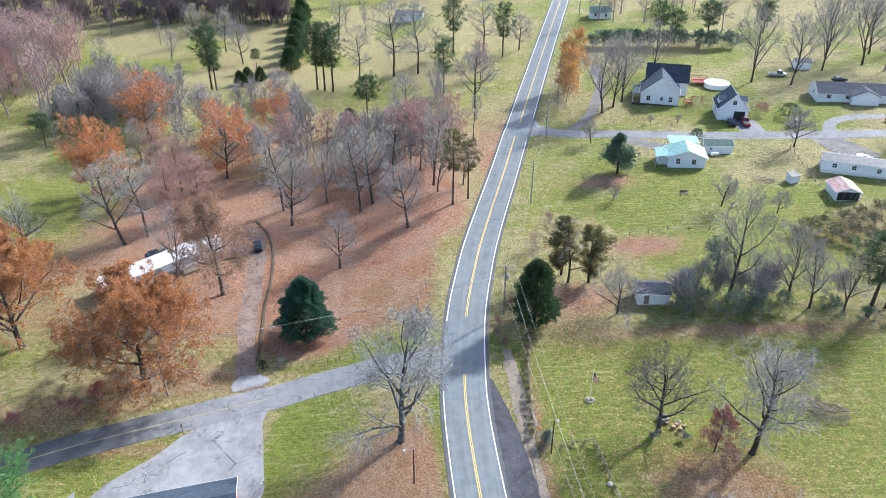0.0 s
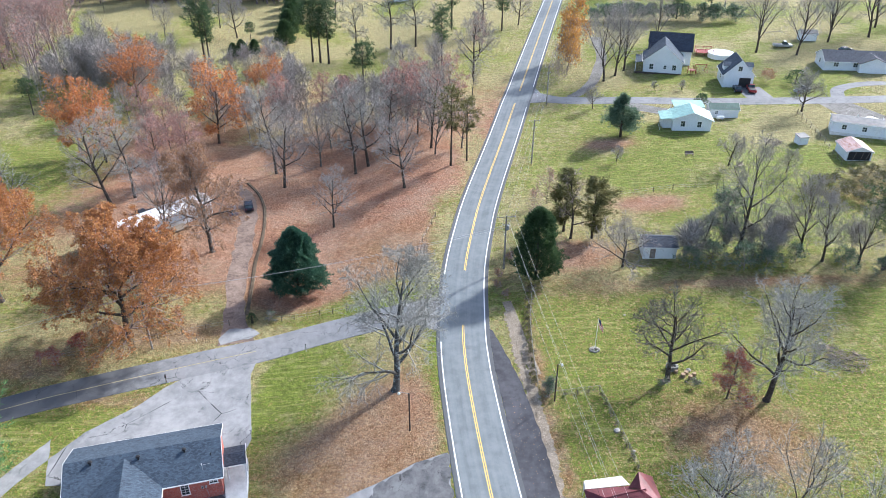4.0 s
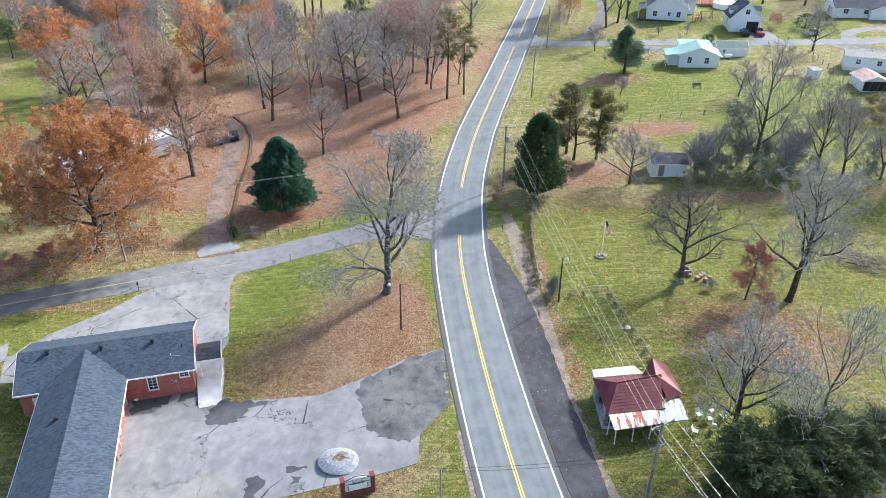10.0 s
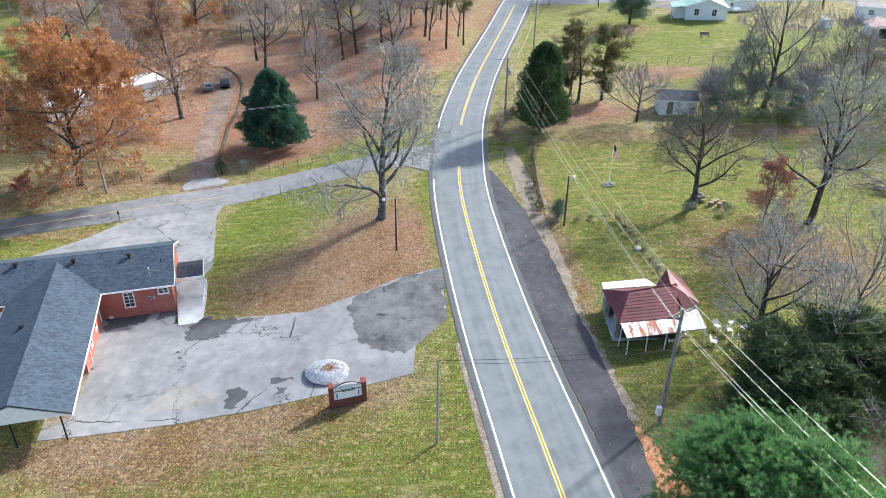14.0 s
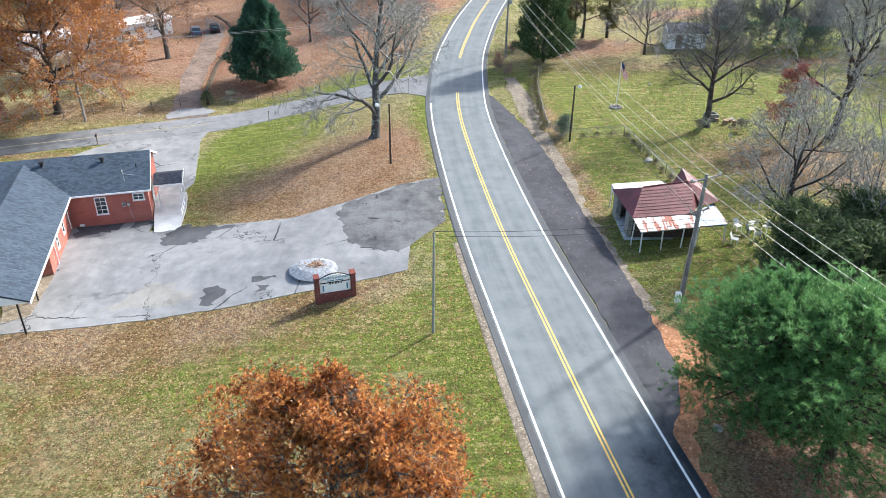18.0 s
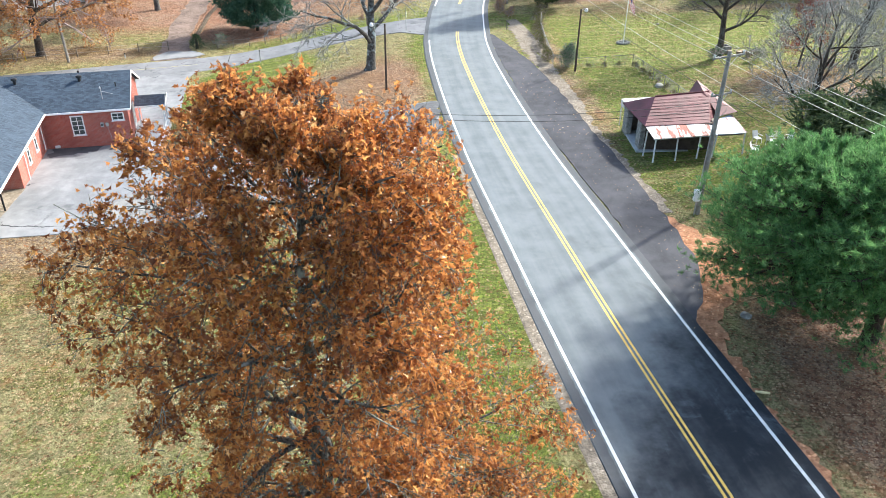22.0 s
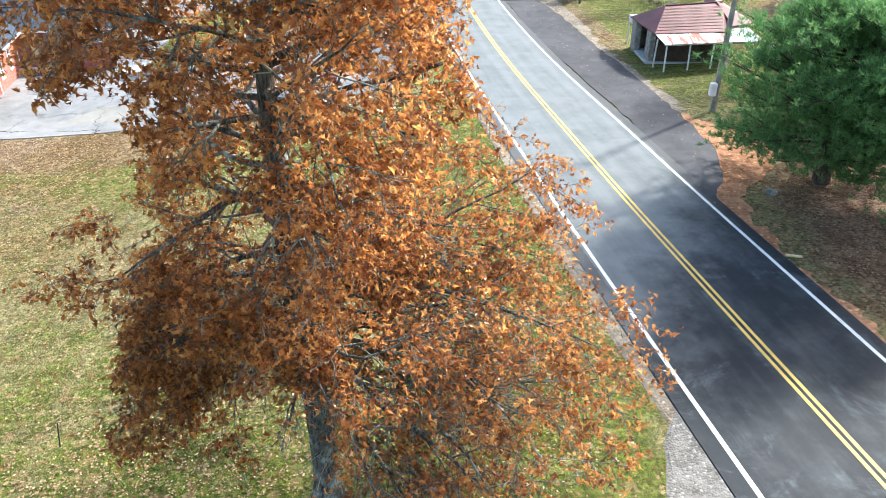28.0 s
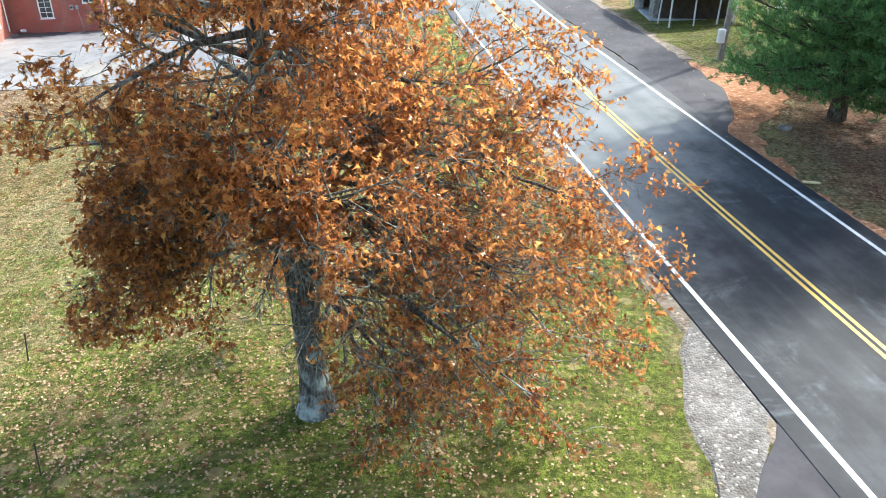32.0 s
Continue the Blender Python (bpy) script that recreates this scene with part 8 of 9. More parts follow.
def church_sign():
    ob = thing("church_sign", "brick church sign with white letter board", "sign", at_ground(-6.45, 45.3, 17))
    brick = brick_material("dark_red_brick", (0.15, 0.035, 0.03), (0.20, 0.05, 0.04), (0.2, 0.13, 0.11))
    blue = plain("blue_sign_paint", (0.045, 0.22, 0.36), 0.5)
    black = plain("black_letters", (0.03, 0.03, 0.03), 0.6)
    part("base", box(-1.15, 1.15, -0.26, 0.26, -0.4, 0.62, 0.02), brick, ob, "dark red brick plinth")
    for s in (-1, 1):
        p = part("pillar", box(s * 1.3 - 0.17, s * 1.3 + 0.17, -0.3, 0.3, -0.4, 2.0, 0.02), brick, ob, "dark red brick pillar")
        part("cap", box(s * 1.3 - 0.21, s * 1.3 + 0.21, -0.34, 0.34, 2.0, 2.08, 0.02), brick, p)
    pan = part("letter_board", box(-1.12, 1.12, -0.12, 0.12, 0.64, 1.5, 0.02), BOARD_WHITE, ob, "white letter board")
    part("board_frame", box(-1.06, 1.06, -0.135, 0.135, 1.44, 1.5), BLACK_METAL, pan)
    for s in (-1, 1):
        part("stripe", box(s * 0.86 - 0.05, s * 0.86 + 0.05, -0.128, -0.115, 0.78, 1.28), blue, pan)
    for i, w in enumerate((0.12, 0.1, 0.14, 0.1, 0.12)):
        part("letter_bar", box(-0.42 + i * 0.2, -0.42 + i * 0.2 + w, -0.132, -0.118, 1.32, 1.42), black, pan)
    arch = bmesh.new()
    n = 12
    top = [(-1.12 + 2.24 * i / n, 1.62 + 0.48 * math.sin(math.pi * (0.08 + 0.84 * i / n))) for i in range(n + 1)]
    ring = [(-1.12, 1.52)] + top + [(1.12, 1.52)]
    a = [arch.verts.new((x, -0.12, z)) for x, z in ring]
    b = [arch.verts.new((x, 0.12, z)) for x, z in ring]
    arch.faces.new(a)
    arch.faces.new(b[::-1])
    for i in range(len(ring)):
        j = (i + 1) % len(ring)
        arch.faces.new((a[i], a[j], b[j], b[i]))
    head = part("name_board", arch, BOARD_WHITE, ob, "white arched name board with blue letters")
    letters = part("lettering", text_mesh("CHURCH of CHRIST", 0.26, blue), blue, head)
    letters.matrix_local = pose(0, -0.125, 1.83, 90, 0, 0)
    letters.scale = (0.86, 1, 1)
    part("text_bar", box(-0.55, -0.08, -0.13, -0.118, 1.58, 1.64), blue, head)
    part("text_bar", box(0.05, 0.6, -0.13, -0.118, 1.58, 1.64), blue, head)
    edge = bmesh.new()
    tube([(x, 0, z + 0.03) for x, z in top], 0.05, 6, True, edge)
    part("rim", edge, DARK_WOOD, head)


church_sign()


def gravel_mound():
    """A low heap of pale stones with leaves caught in its middle."""
    rng = random.Random(9)
    ob = thing("stone_planter", "round planter of pale blue-white stones with dead leaves", "planter", at_ground(-8.4, 49.0))
    pale = plain("white_stones", (0.29, 0.31, 0.335), 0.85, vary=0.5, scale=6)
    bm = bmesh.new()
    ring = []
    for r, z in ((2.1, 0.0), (1.75, 0.17), (1.3, 0.36), (0.85, 0.43), (0.45, 0.38), (0.0, 0.36)):
        if r:
            ring.append([bm.verts.new((r * math.cos(k * math.tau / 28) * (1 + rng.uniform(-0.04, 0.04)), r * 0.82 * math.sin(k * math.tau / 28), z + rng.uniform(-0.02, 0.02))) for k in range(28)])
    for p, q in zip(ring, ring[1:]):
        for k in range(28):
            bm.faces.new((p[k], p[(k + 1) % 28], q[(k + 1) % 28], q[k]))
    bm.faces.new(ring[-1])
    part("mound", bm, pale, ob)
    proto = bmesh.new()
    bmesh.ops.create_icosphere(proto, subdivisions=1, radius=0.09)
    for v in proto.verts:
        v.co *= rng.uniform(0.75, 1.15)
        v.co.z *= 0.7
    me = from_bm("stone", proto, pale)
    for k in range(16):
        a, r = k * 2.399, rng.uniform(1.1, 1.95)
        s = new("stone", me)
        s.parent = ob
        s.matrix_local = Matrix.Translation((r * math.cos(a), r * 0.82 * math.sin(a), 0.40 - 0.42 * max(0, (r - 1.1) / 0.9))) @ pose(0, 0, 0, 0, 0, k * 50) @ Matrix.Diagonal((rng.uniform(0.8, 1.5), 1, 1, 1))
    nr = np.random.default_rng(3)
    sp = np.column_stack([nr.normal(size=160) * 0.45, nr.normal(size=160) * 0.3, np.full(160, 0.47)])
    part("dead_leaves", scatter("dead_leaves", sp, nr.normal(size=(160, 3)) * np.array((1, 1, 0.3)), nr.uniform(0.1, 0.2, 160), LEAF_SIMPLE, LEAF_TAN, nr), LEAF_TAN, ob)


gravel_mound()


# ---- fences ----
FENCE_STEEL = plain("weathered_fence_steel", (0.27, 0.265, 0.25), 0.6, 0.3, vary=0.35)


def mesh_fence(label, line, height=1.1, step=2.6, name="wire_fence"):
    """Steel posts, top rail and a coarse wire mesh between them."""
    ob = thing(name, label, "fence", Matrix.Identity(4))
    pts = []
    for a, b in zip(line, line[1:]):
        k = max(1, round(math.dist(a, b) / step))
        pts += [(a[0] + (b[0] - a[0]) * i / k, a[1] + (b[1] - a[1]) * i / k) for i in range(k)]
    pts.append(line[-1])
    for x, y in pts:
        z = ground_z(x, y)
        part("post", tube([(x, y, z - 0.2), (x, y, z + height + 0.06)], 0.032, 6), FENCE_STEEL, ob)
    for a, b in zip(pts, pts[1:]):
        za, zb = ground_z(*a), ground_z(*b)
        bm = bmesh.new()
        L = math.dist(a, b)
        m = int(L / 0.16)
        for i in range(-6, m):
            for s in (1, -1):
                f0, f1 = i / m, (i + 6) / m
                h0, h1 = (0.05, height) if s > 0 else (height, 0.05)
                if f0 < 0 or f1 > 1:
                    continue
                p = Vector((a[0] + (b[0] - a[0]) * f0, a[1] + (b[1] - a[1]) * f0, za + (zb - za) * f0 + h0))
                q = Vector((a[0] + (b[0] - a[0]) * f1, a[1] + (b[1] - a[1]) * f1, za + (zb - za) * f1 + h1))
                tube([p, q], 0.006, 3, False, bm)
        part("wire_mesh", bm, FENCE_STEEL, ob)
        part("rail", tube([(a[0], a[1], za + height), (b[0], b[1], zb + height)], 0.022, 6), FENCE_STEEL, ob)
    return ob


mesh_fence("galvanised chain-link fence round the yard", [(14.2, 97), (13.2, 90), (12.9, 82.5), (12.8, 75.6), (14.9, 74.0), (20.7, 74.8), (21.9, 67.3), (22.7, 61.3)])


def post_fence(label, line, step, height=1.1, rails=2):
    ob = thing("post_fence", label, "fence", Matrix.Identity(4))
    pts = []
    for a, b in zip(line, line[1:]):
        k = max(1, round(math.dist(a, b) / step))
        pts += [(a[0] + (b[0] - a[0]) * i / k, a[1] + (b[1] - a[1]) * i / k) for i in range(k)]
    pts.append(line[-1])
    for x, y in pts:
        z = ground_z(x, y)
        part("post", tube([(x, y, z - 0.2), (x, y, z + height)], [0.07, 0.055], 6), OLD_WOOD, ob)
    for a, b in zip(pts, pts[1:]):
        for i in range(rails):
            h = height * (i + 1) / (rails + 0.3)
            part("wire", tube([(*a, ground_z(*a) + h), (*b, ground_z(*b) + h)], 0.012, 4), GALV, ob)


post_fence("old post and wire fence along the side road", [(-8, 97.2), (-17, 96.6), (-27, 95.8)], 2.2)
post_fence("old post and wire fence below the oak", [(-33, 95.0), (-43, 91.5), (-56, 86.5)], 3.2)
post_fence("wire fence across the meadow", [(22, 128.5), (45, 131.0), (70, 130.0)], 4.0)
post_fence("weathered fence beside the mobile home", [(84, 168), (82.5, 150), (81, 139)], 3.0, 1.2)
post_fence("old wire fence on the western verge", [(-5.5, 104), (-4.0, 112), (-1.0, 124)], 3.0)


# ---- small things beside the roads ----
def flagpole():
    ob = thing("flagpole", "white flagpole with striped flag on a stone ring", "flagpole", at_ground(21.65, 83.5))
    part("pole", tube([(0, 0, -0.2), (0, 0, 5.4)], [0.05, 0.03], 8), WHITE_TRIM, ob)
    part("finial", tube([(0, 0, 5.38), (0, 0, 5.45), (0, 0, 5.52)], [0.03, 0.06, 0.01], 8), GALV, ob)
    red, white, navy = plain("flag_red", (0.45, 0.04, 0.05), 0.8), plain("flag_white", (0.75, 0.75, 0.76), 0.8), plain("flag_blue", (0.035, 0.06, 0.20), 0.8)

    def strip(u0, u1, v0, v1, material):
        # hangs limp: the fly droops down along the pole
        bm = bmesh.new()
        grid = []
        for i in range(7):
            u = u0 + (u1 - u0) * i / 6
            row = []
            for v in (v0, v1):
                row.append(bm.verts.new((0.05 + 0.72 * u ** 0.8 + 0.06 * math.sin(7 * u + 2 * v), 0.06 * math.sin(9 * u + 3 * v), 5.3 - 1.05 * v - 1.3 * u)))
            grid.append(row)
        for a, b in zip(grid, grid[1:]):
            bm.faces.new((a[0], a[1], b[1], b[0]))
        bmesh.ops.solidify(bm, geom=bm.faces[:], thickness=0.006)
        return bm

    flag = part("flag", strip(0.0, 0.42, 0.0, 0.54, navy), navy, ob, "limp striped flag")
    for i in range(7):
        u0 = 0.42 if i < 4 else 0.0
        part("stripe", strip(u0 + 0.004, 1.0, i / 6.5, (i + 0.5) / 6.5, red), red, flag)
        if i < 6:
            part("stripe", strip(u0 + 0.004, 1.0, (i + 0.5) / 6.5, (i + 1) / 6.5, white), white, flag)
    rng = random.Random(4)
    bm = bmesh.new()
    bmesh.ops.create_icosphere(bm, subdivisions=1, radius=0.2)
    for v in bm.verts:
        v.co *= rng.uniform(0.7, 1.2)
    me = from_bm("stone", bm, WHITE_STONE)
    for k in range(26):
        s = new("stone", me)
        s.parent = ob
        s.matrix_local = Matrix.Translation(((0.62 if k < 16 else 0.3) * math.cos(k * 0.393), (0.5 if k < 16 else 0.25) * math.sin(k * 0.393), 0.08 if k < 16 else 0.2)) @ pose(0, 0, 0, 20 * k, 0, 47 * k)


flagpole()


def picnic_table(x, y, turn):
    ob = thing("picnic_table", "white picnic table with two benches on the grass", "table", at_ground(x, y, turn), "picnic tables")
    for k in range(5):
        part("board", box(-0.95, 0.95, -0.38 + 0.155 * k, -0.24 + 0.155 * k, 0.72, 0.76, 0.008), PALE_WOOD, ob)
    for s in (-1, 1):
        part("bench", box(-0.95, 0.95, s * 0.72 - 0.13, s * 0.72 + 0.13, 0.42, 0.46, 0.008), PALE_WOOD, ob)
        for k in (-0.65, 0.65):
            part("leg", tube([(k, s * 0.7, -0.05), (k, s * 0.2, 0.72)], 0.045, 4), PALE_WOOD, ob)
        part("cross_brace", box(s * 0.65 - 0.03, s * 0.65 + 0.03, -0.75, 0.75, 0.36, 0.42), PALE_WOOD, ob)


picnic_table(32.8, 51.2, 6)
picnic_table(35.6, 51.4, 6)


def lawn_chair(x, y, turn):
    ob = thing("lawn_chair", "white plastic lawn chair beside the shop", "chair", at_ground(x, y, turn), "lawn chairs")
    part("seat", box(-0.25, 0.25, -0.25, 0.25, 0.40, 0.44, 0.015), WHITE_TRIM, ob)
    part("backrest", slab([(-0.25, 0.22, 0.42), (0.25, 0.22, 0.42), (0.25, 0.42, 0.88), (-0.25, 0.42, 0.88)], 0.04), WHITE_TRIM, ob)
    for a in (-0.22, 0.22):
        for b in (-0.22, 0.22):
            part("leg", tube([(a * 1.1, b * 1.1, -0.03), (a, b, 0.41)], 0.025, 5), WHITE_TRIM, ob)
        part("armrest", box(a - 0.03 if a < 0 else a, a if a < 0 else a + 0.03, -0.25, 0.28, 0.62, 0.65), WHITE_TRIM, ob)


for x, y, a in ((25.2, 53.2, 20), (26.0, 52.6, 100), (26.6, 53.6, 200), (27.4, 52.9, 300), (26.2, 51.6, 160), (24.2, 51.0, 60)):
    lawn_chair(x, y, a)


def road_sign(name, label, x, y, turn, plate, height=2.1, color=None):
    ob = thing(name, label, "road sign", at_ground(x, y, turn))
    part("post", tube([(0, 0.03, -0.3), (0, 0.03, height + 0.3)], 0.03, 6), GALV, ob)
    bm = bmesh.new()
    n = plate
    r = 0.38
    a = [bm.verts.new((r * math.cos((k + 0.5) * math.tau / n), -0.012, height + r * math.sin((k + 0.5) * math.tau / n))) for k in range(n)]
    b = [bm.verts.new((v.co.x, 0.012, v.co.z)) for v in a]
    bm.faces.new(a)
    bm.faces.new(b[::-1])
    for k in range(n):
        bm.faces.new((a[k], a[(k + 1) % n], b[(k + 1) % n], b[k]))
    part("plate", bm, color or WHITE_TRIM, ob, "white sign plate")


road_sign("stop_sign", "stop sign seen from its bare pale back", -2.7, 90.4, 90, 8, 2.1)
road_sign("route_sign", "small white road sign on a steel post", 24.6, 187.2, 0, 4, 1.8)


def marker(x, y, color, label, h=1.2):
    ob = thing("marker_post", label, "marker post", at_ground(x, y))
    part("post", box(-0.05, 0.05, -0.02, 0.02, -0.2, h, 0.01), color, ob)
    part("cap", box(-0.055, 0.055, -0.025, 0.025, h, h + 0.14, 0.005), BLACK_METAL, ob)


YELLOW_PLASTIC = plain("yellow_plastic", (0.65, 0.42, 0.03), 0.5)
marker(-48.4, 89.6, YELLOW_PLASTIC, "yellow pipeline marker post by the side road")
marker(-37.0, 91.0, WHITE_TRIM, "short white marker post by the side road", 0.5)
marker(-19.8, 87.6, GALV, "grey steel marker post on the verge", 1.3)
marker(9.3, 91.0, OLD_WOOD, "short wooden marker post beside the fence", 0.9)


def letterbox(x, y, turn):
    ob = thing("mailbox", "dark mailbox on a post beside the side road", "mailbox", at_ground(x, y, turn))
    part("post", box(-0.05, 0.05, -0.05, 0.05, -0.2, 1.05), OLD_WOOD, ob)
    bm = bmesh.new()
    ring = [(-0.11, 1.05), (0.11, 1.05), (0.11, 1.2), (0.07, 1.28), (0, 1.3), (-0.07, 1.28), (-0.11, 1.2)]
    a = [bm.verts.new((x, -0.25, z)) for x, z in ring]
    b = [bm.verts.new((x, 0.25, z)) for x, z in ring]
    bm.faces.new(a)
    bm.faces.new(b[::-1])
    for k in range(7):
        bm.faces.new((a[k], a[(k + 1) % 7], b[(k + 1) % 7], b[k]))
    part("box", bm, BLACK_METAL, ob)
    part("flag", box(0.115, 0.13, -0.05, 0.0, 1.15, 1.4), plain("red_flag_paint", (0.5, 0.03, 0.02), 0.5), ob)


letterbox(-38.6, 81.6, 20)


def brush_pile(x, y, label, seed, r=2.4, h=1.3, n=160):
    rng = random.Random(seed)
    rows = []
    for _ in range(n):
        a, d = rng.uniform(0, 6.28), r * math.sqrt(rng.random())
        z = h * (1 - (d / r) ** 2) * rng.random() + 0.05
        b, L = rng.uniform(0, 6.28), rng.uniform(0.5, 1.5)
        p = Vector((math.cos(a) * d, math.sin(a) * d, z))
        q = p + Vector((math.cos(b) * L, math.sin(b) * L, rng.uniform(-0.2, 0.35)))
        q.z = max(0.02, q.z)
        rows.append(([p, p.lerp(q, 0.5) + Vector((0, 0, rng.uniform(-0.05, 0.1))), q], [0.03, 0.02, 0.01], 3))
    ob = thing("brush_heap", label, "brush heap", at_ground(x, y))
    for row in rows[::8]:
        part("branch", tubes_mesh("branch", [([p * 1.0 for p in row[0]], [0.06, 0.045, 0.025], 3)], BARK_GREY, (6, 5, 4, 5)), BARK_GREY, ob)
    part("brushwood", tubes_mesh("brushwood", [r for i, r in enumerate(rows) if i % 8], TWIG_BROWN), TWIG_BROWN, ob)


brush_pile(55.3, 79.4, "heap of cut brown branches in the yard", 1)
brush_pile(53.2, 80.6, "heap of cut brown branches in the yard", 2)
brush_pile(72.0, 151.5, "small heap of twigs on the lawn", 3, 1.8, 0.7, 90)
brush_pile(38.5, 73.2, "low scatter of fallen branches below the trees", 5, 2.2, 0.25, 50)


def boulder(x, y, s, label, material, seed, name="boulder"):
    rng = random.Random(seed)
    bm = bmesh.new()
    bmesh.ops.create_icosphere(bm, subdivisions=2, radius=s)
    for v in bm.verts:
        v.co *= rng.uniform(0.82, 1.12)
        v.co.z *= 0.6
    ob = new(name, from_bm(name, bm, material))
    ob.matrix_world = at_ground(x, y, seed * 30, 1, s * 0.2)
    tagged(ob, label, "stone")


boulder(21.55, 67.6, 0.42, "white painted stone beside the fence", WHITE_STONE, 1)
boulder(22.9, 64.2, 0.2, "white painted stone beside the fence", WHITE_STONE, 2)
boulder(16.3, 30.5, 0.28, "grey stone below the pine", STONE_WALL, 3)
boulder(27.5, 91.5, 0.2, "pale stone on the yard grass", WHITE_STONE, 4)
boulder(31.9, 79.4, 0.4, "grey stone below the bare tree", STONE_WALL, 5)
boulder(33.4, 78.6, 0.35, "grey stone below the bare tree", STONE_WALL, 6)


CUT_WOOD = plain("weathered_cut_wood", (0.30, 0.215, 0.14), 0.85, vary=0.4, scale=4)


def log_seat(x, y, r, h, seed):
    bm = tube([(0, 0, -0.05), (0, 0, h * 0.5), (0, 0, h)], [r * 1.08, r, r * 0.97], 12)
    ob = new("log_round", from_bm("log_round", bm, CUT_WOOD))
    ob.matrix_world = at_ground(x, y, seed * 40)
    tagged(ob, "sawn log round standing on the grass", "log", "sawn log rounds")


for i, (x, y) in enumerate(((31.6, 78.3), (32.3, 77.4), (33.1, 76.9), (32.9, 78.0), (33.8, 77.5))):
    log_seat(x, y, 0.26 + 0.05 * (i % 2), 0.35 + 0.1 * (i % 3), i)
crate = thing("fire_pit", "square brick fire pit beside the bare tree", "fire pit", at_ground(31.2, 79.0, 10))
for a, b, c, d in ((-0.6, 0.6, -0.6, -0.42), (-0.6, 0.6, 0.42, 0.6), (-0.6, -0.42, -0.42, 0.42), (0.42, 0.6, -0.42, 0.42)):
    part("wall", box(a, b, c, d, -0.1, 0.7, 0.02), STONE_WALL, crate)
settle(bush("yard_bush", "small dark green shrub under the tree", 501, 1.3, 1.1, LEAF_BUSH, 700, 0.12), 29.2, 75.8)
settle(bush("yard_bush", "small grey-green shrub under the tree", 503, 1.2, 1.2, LEAF_BUSH, 700, 0.12), 33.2, 75.4)
settle(bush("yard_bush", "dark green shrub at the foot of the lamp post", 505, 1.6, 1.6, LEAF_BUSH, 1500, 0.12), 13.9, 74.9)
settle(bush("red_bush", "low bush with bright red leaves", 507, 1.8, 1.9, LEAF_RED, 1300, 0.18), -54.1, 89.9)
settle(bush("red_bush", "small russet shrub by the track", 509, 3.0, 1.3, LEAF_RUST, 700, 0.16), -40.5, 95.4)
settle(bush("ditch_bush", "dark grasses and stems at the fence corner", 511, 1.5, 1.6, LEAF_BUSH, 700, 0.14), -27.0, 96.3)
settle(cedar_tree("small_cedar", "round dark cedar at the track mouth", 513, 1.7, 0.9, NEEDLE_DARK, BARK_DARK, 700, 0.16), -29.6, 95.8)
settle(cedar_tree("lane_cedar", "round clipped dark shrub beside the lane", 515, 2.6, 1.7, NEEDLE_DARK, BARK_DARK, 900, 0.25, 0.4), 63.8, 176.0)
settle(bush("corner_bush", "tan shrub beside the garage", 517, 3.0, 2.8, LEAF_TAN, 1000, 0.25), 85.0, 191.0)
settle(cedar_tree("lane_cedar", "round clipped dark shrub on the lawn", 519, 3.4, 3.0, NEEDLE_DARK, BARK_DARK, 1200, 0.3, 0.4), 92.0, 189.0)
plant(bush("weed_bush", "tall pale weeds on the verge", 521, 1.0, 0.8, LEAF_TAN, 300, 0.1), [(-6.0, 100.5, 1.0), (-9.0, 99.8, 0.8), (-4.5, 106.6, 1.2), (9.2, 100.0, 1.3), (10.0, 97.5, 1.2), (9.6, 103.0, 1.3), (11.5, 108.5, 1.4)], "verge weeds")
stick = new("plank", from_bm("plank", box(-0.3, 0.3, -0.06, 0.06, 0.0, 0.07, 0.01), plain("pale_cut_wood", (0.62, 0.52, 0.28), 0.8)))
stick.matrix_world = at_ground(14.95, 24.8, -10, 1.0, 0.02)
tagged(stick, "short pale plank lying at the road edge", "plank")
for i, (x, y) in enumerate(((-7.9, 17.4), (-7.2, 11.9), (-9.6, 16.2))):
    st = new("stake", from_bm("stake", tube([(0, 0, -0.1), (0.06 * i, 0.05, 0.9)], 0.022, 5), DARK_WOOD))
    st.matrix_world = at_ground(x, y)
    tagged(st, "thin dark stake standing in the lawn", "stake", "lawn stakes")


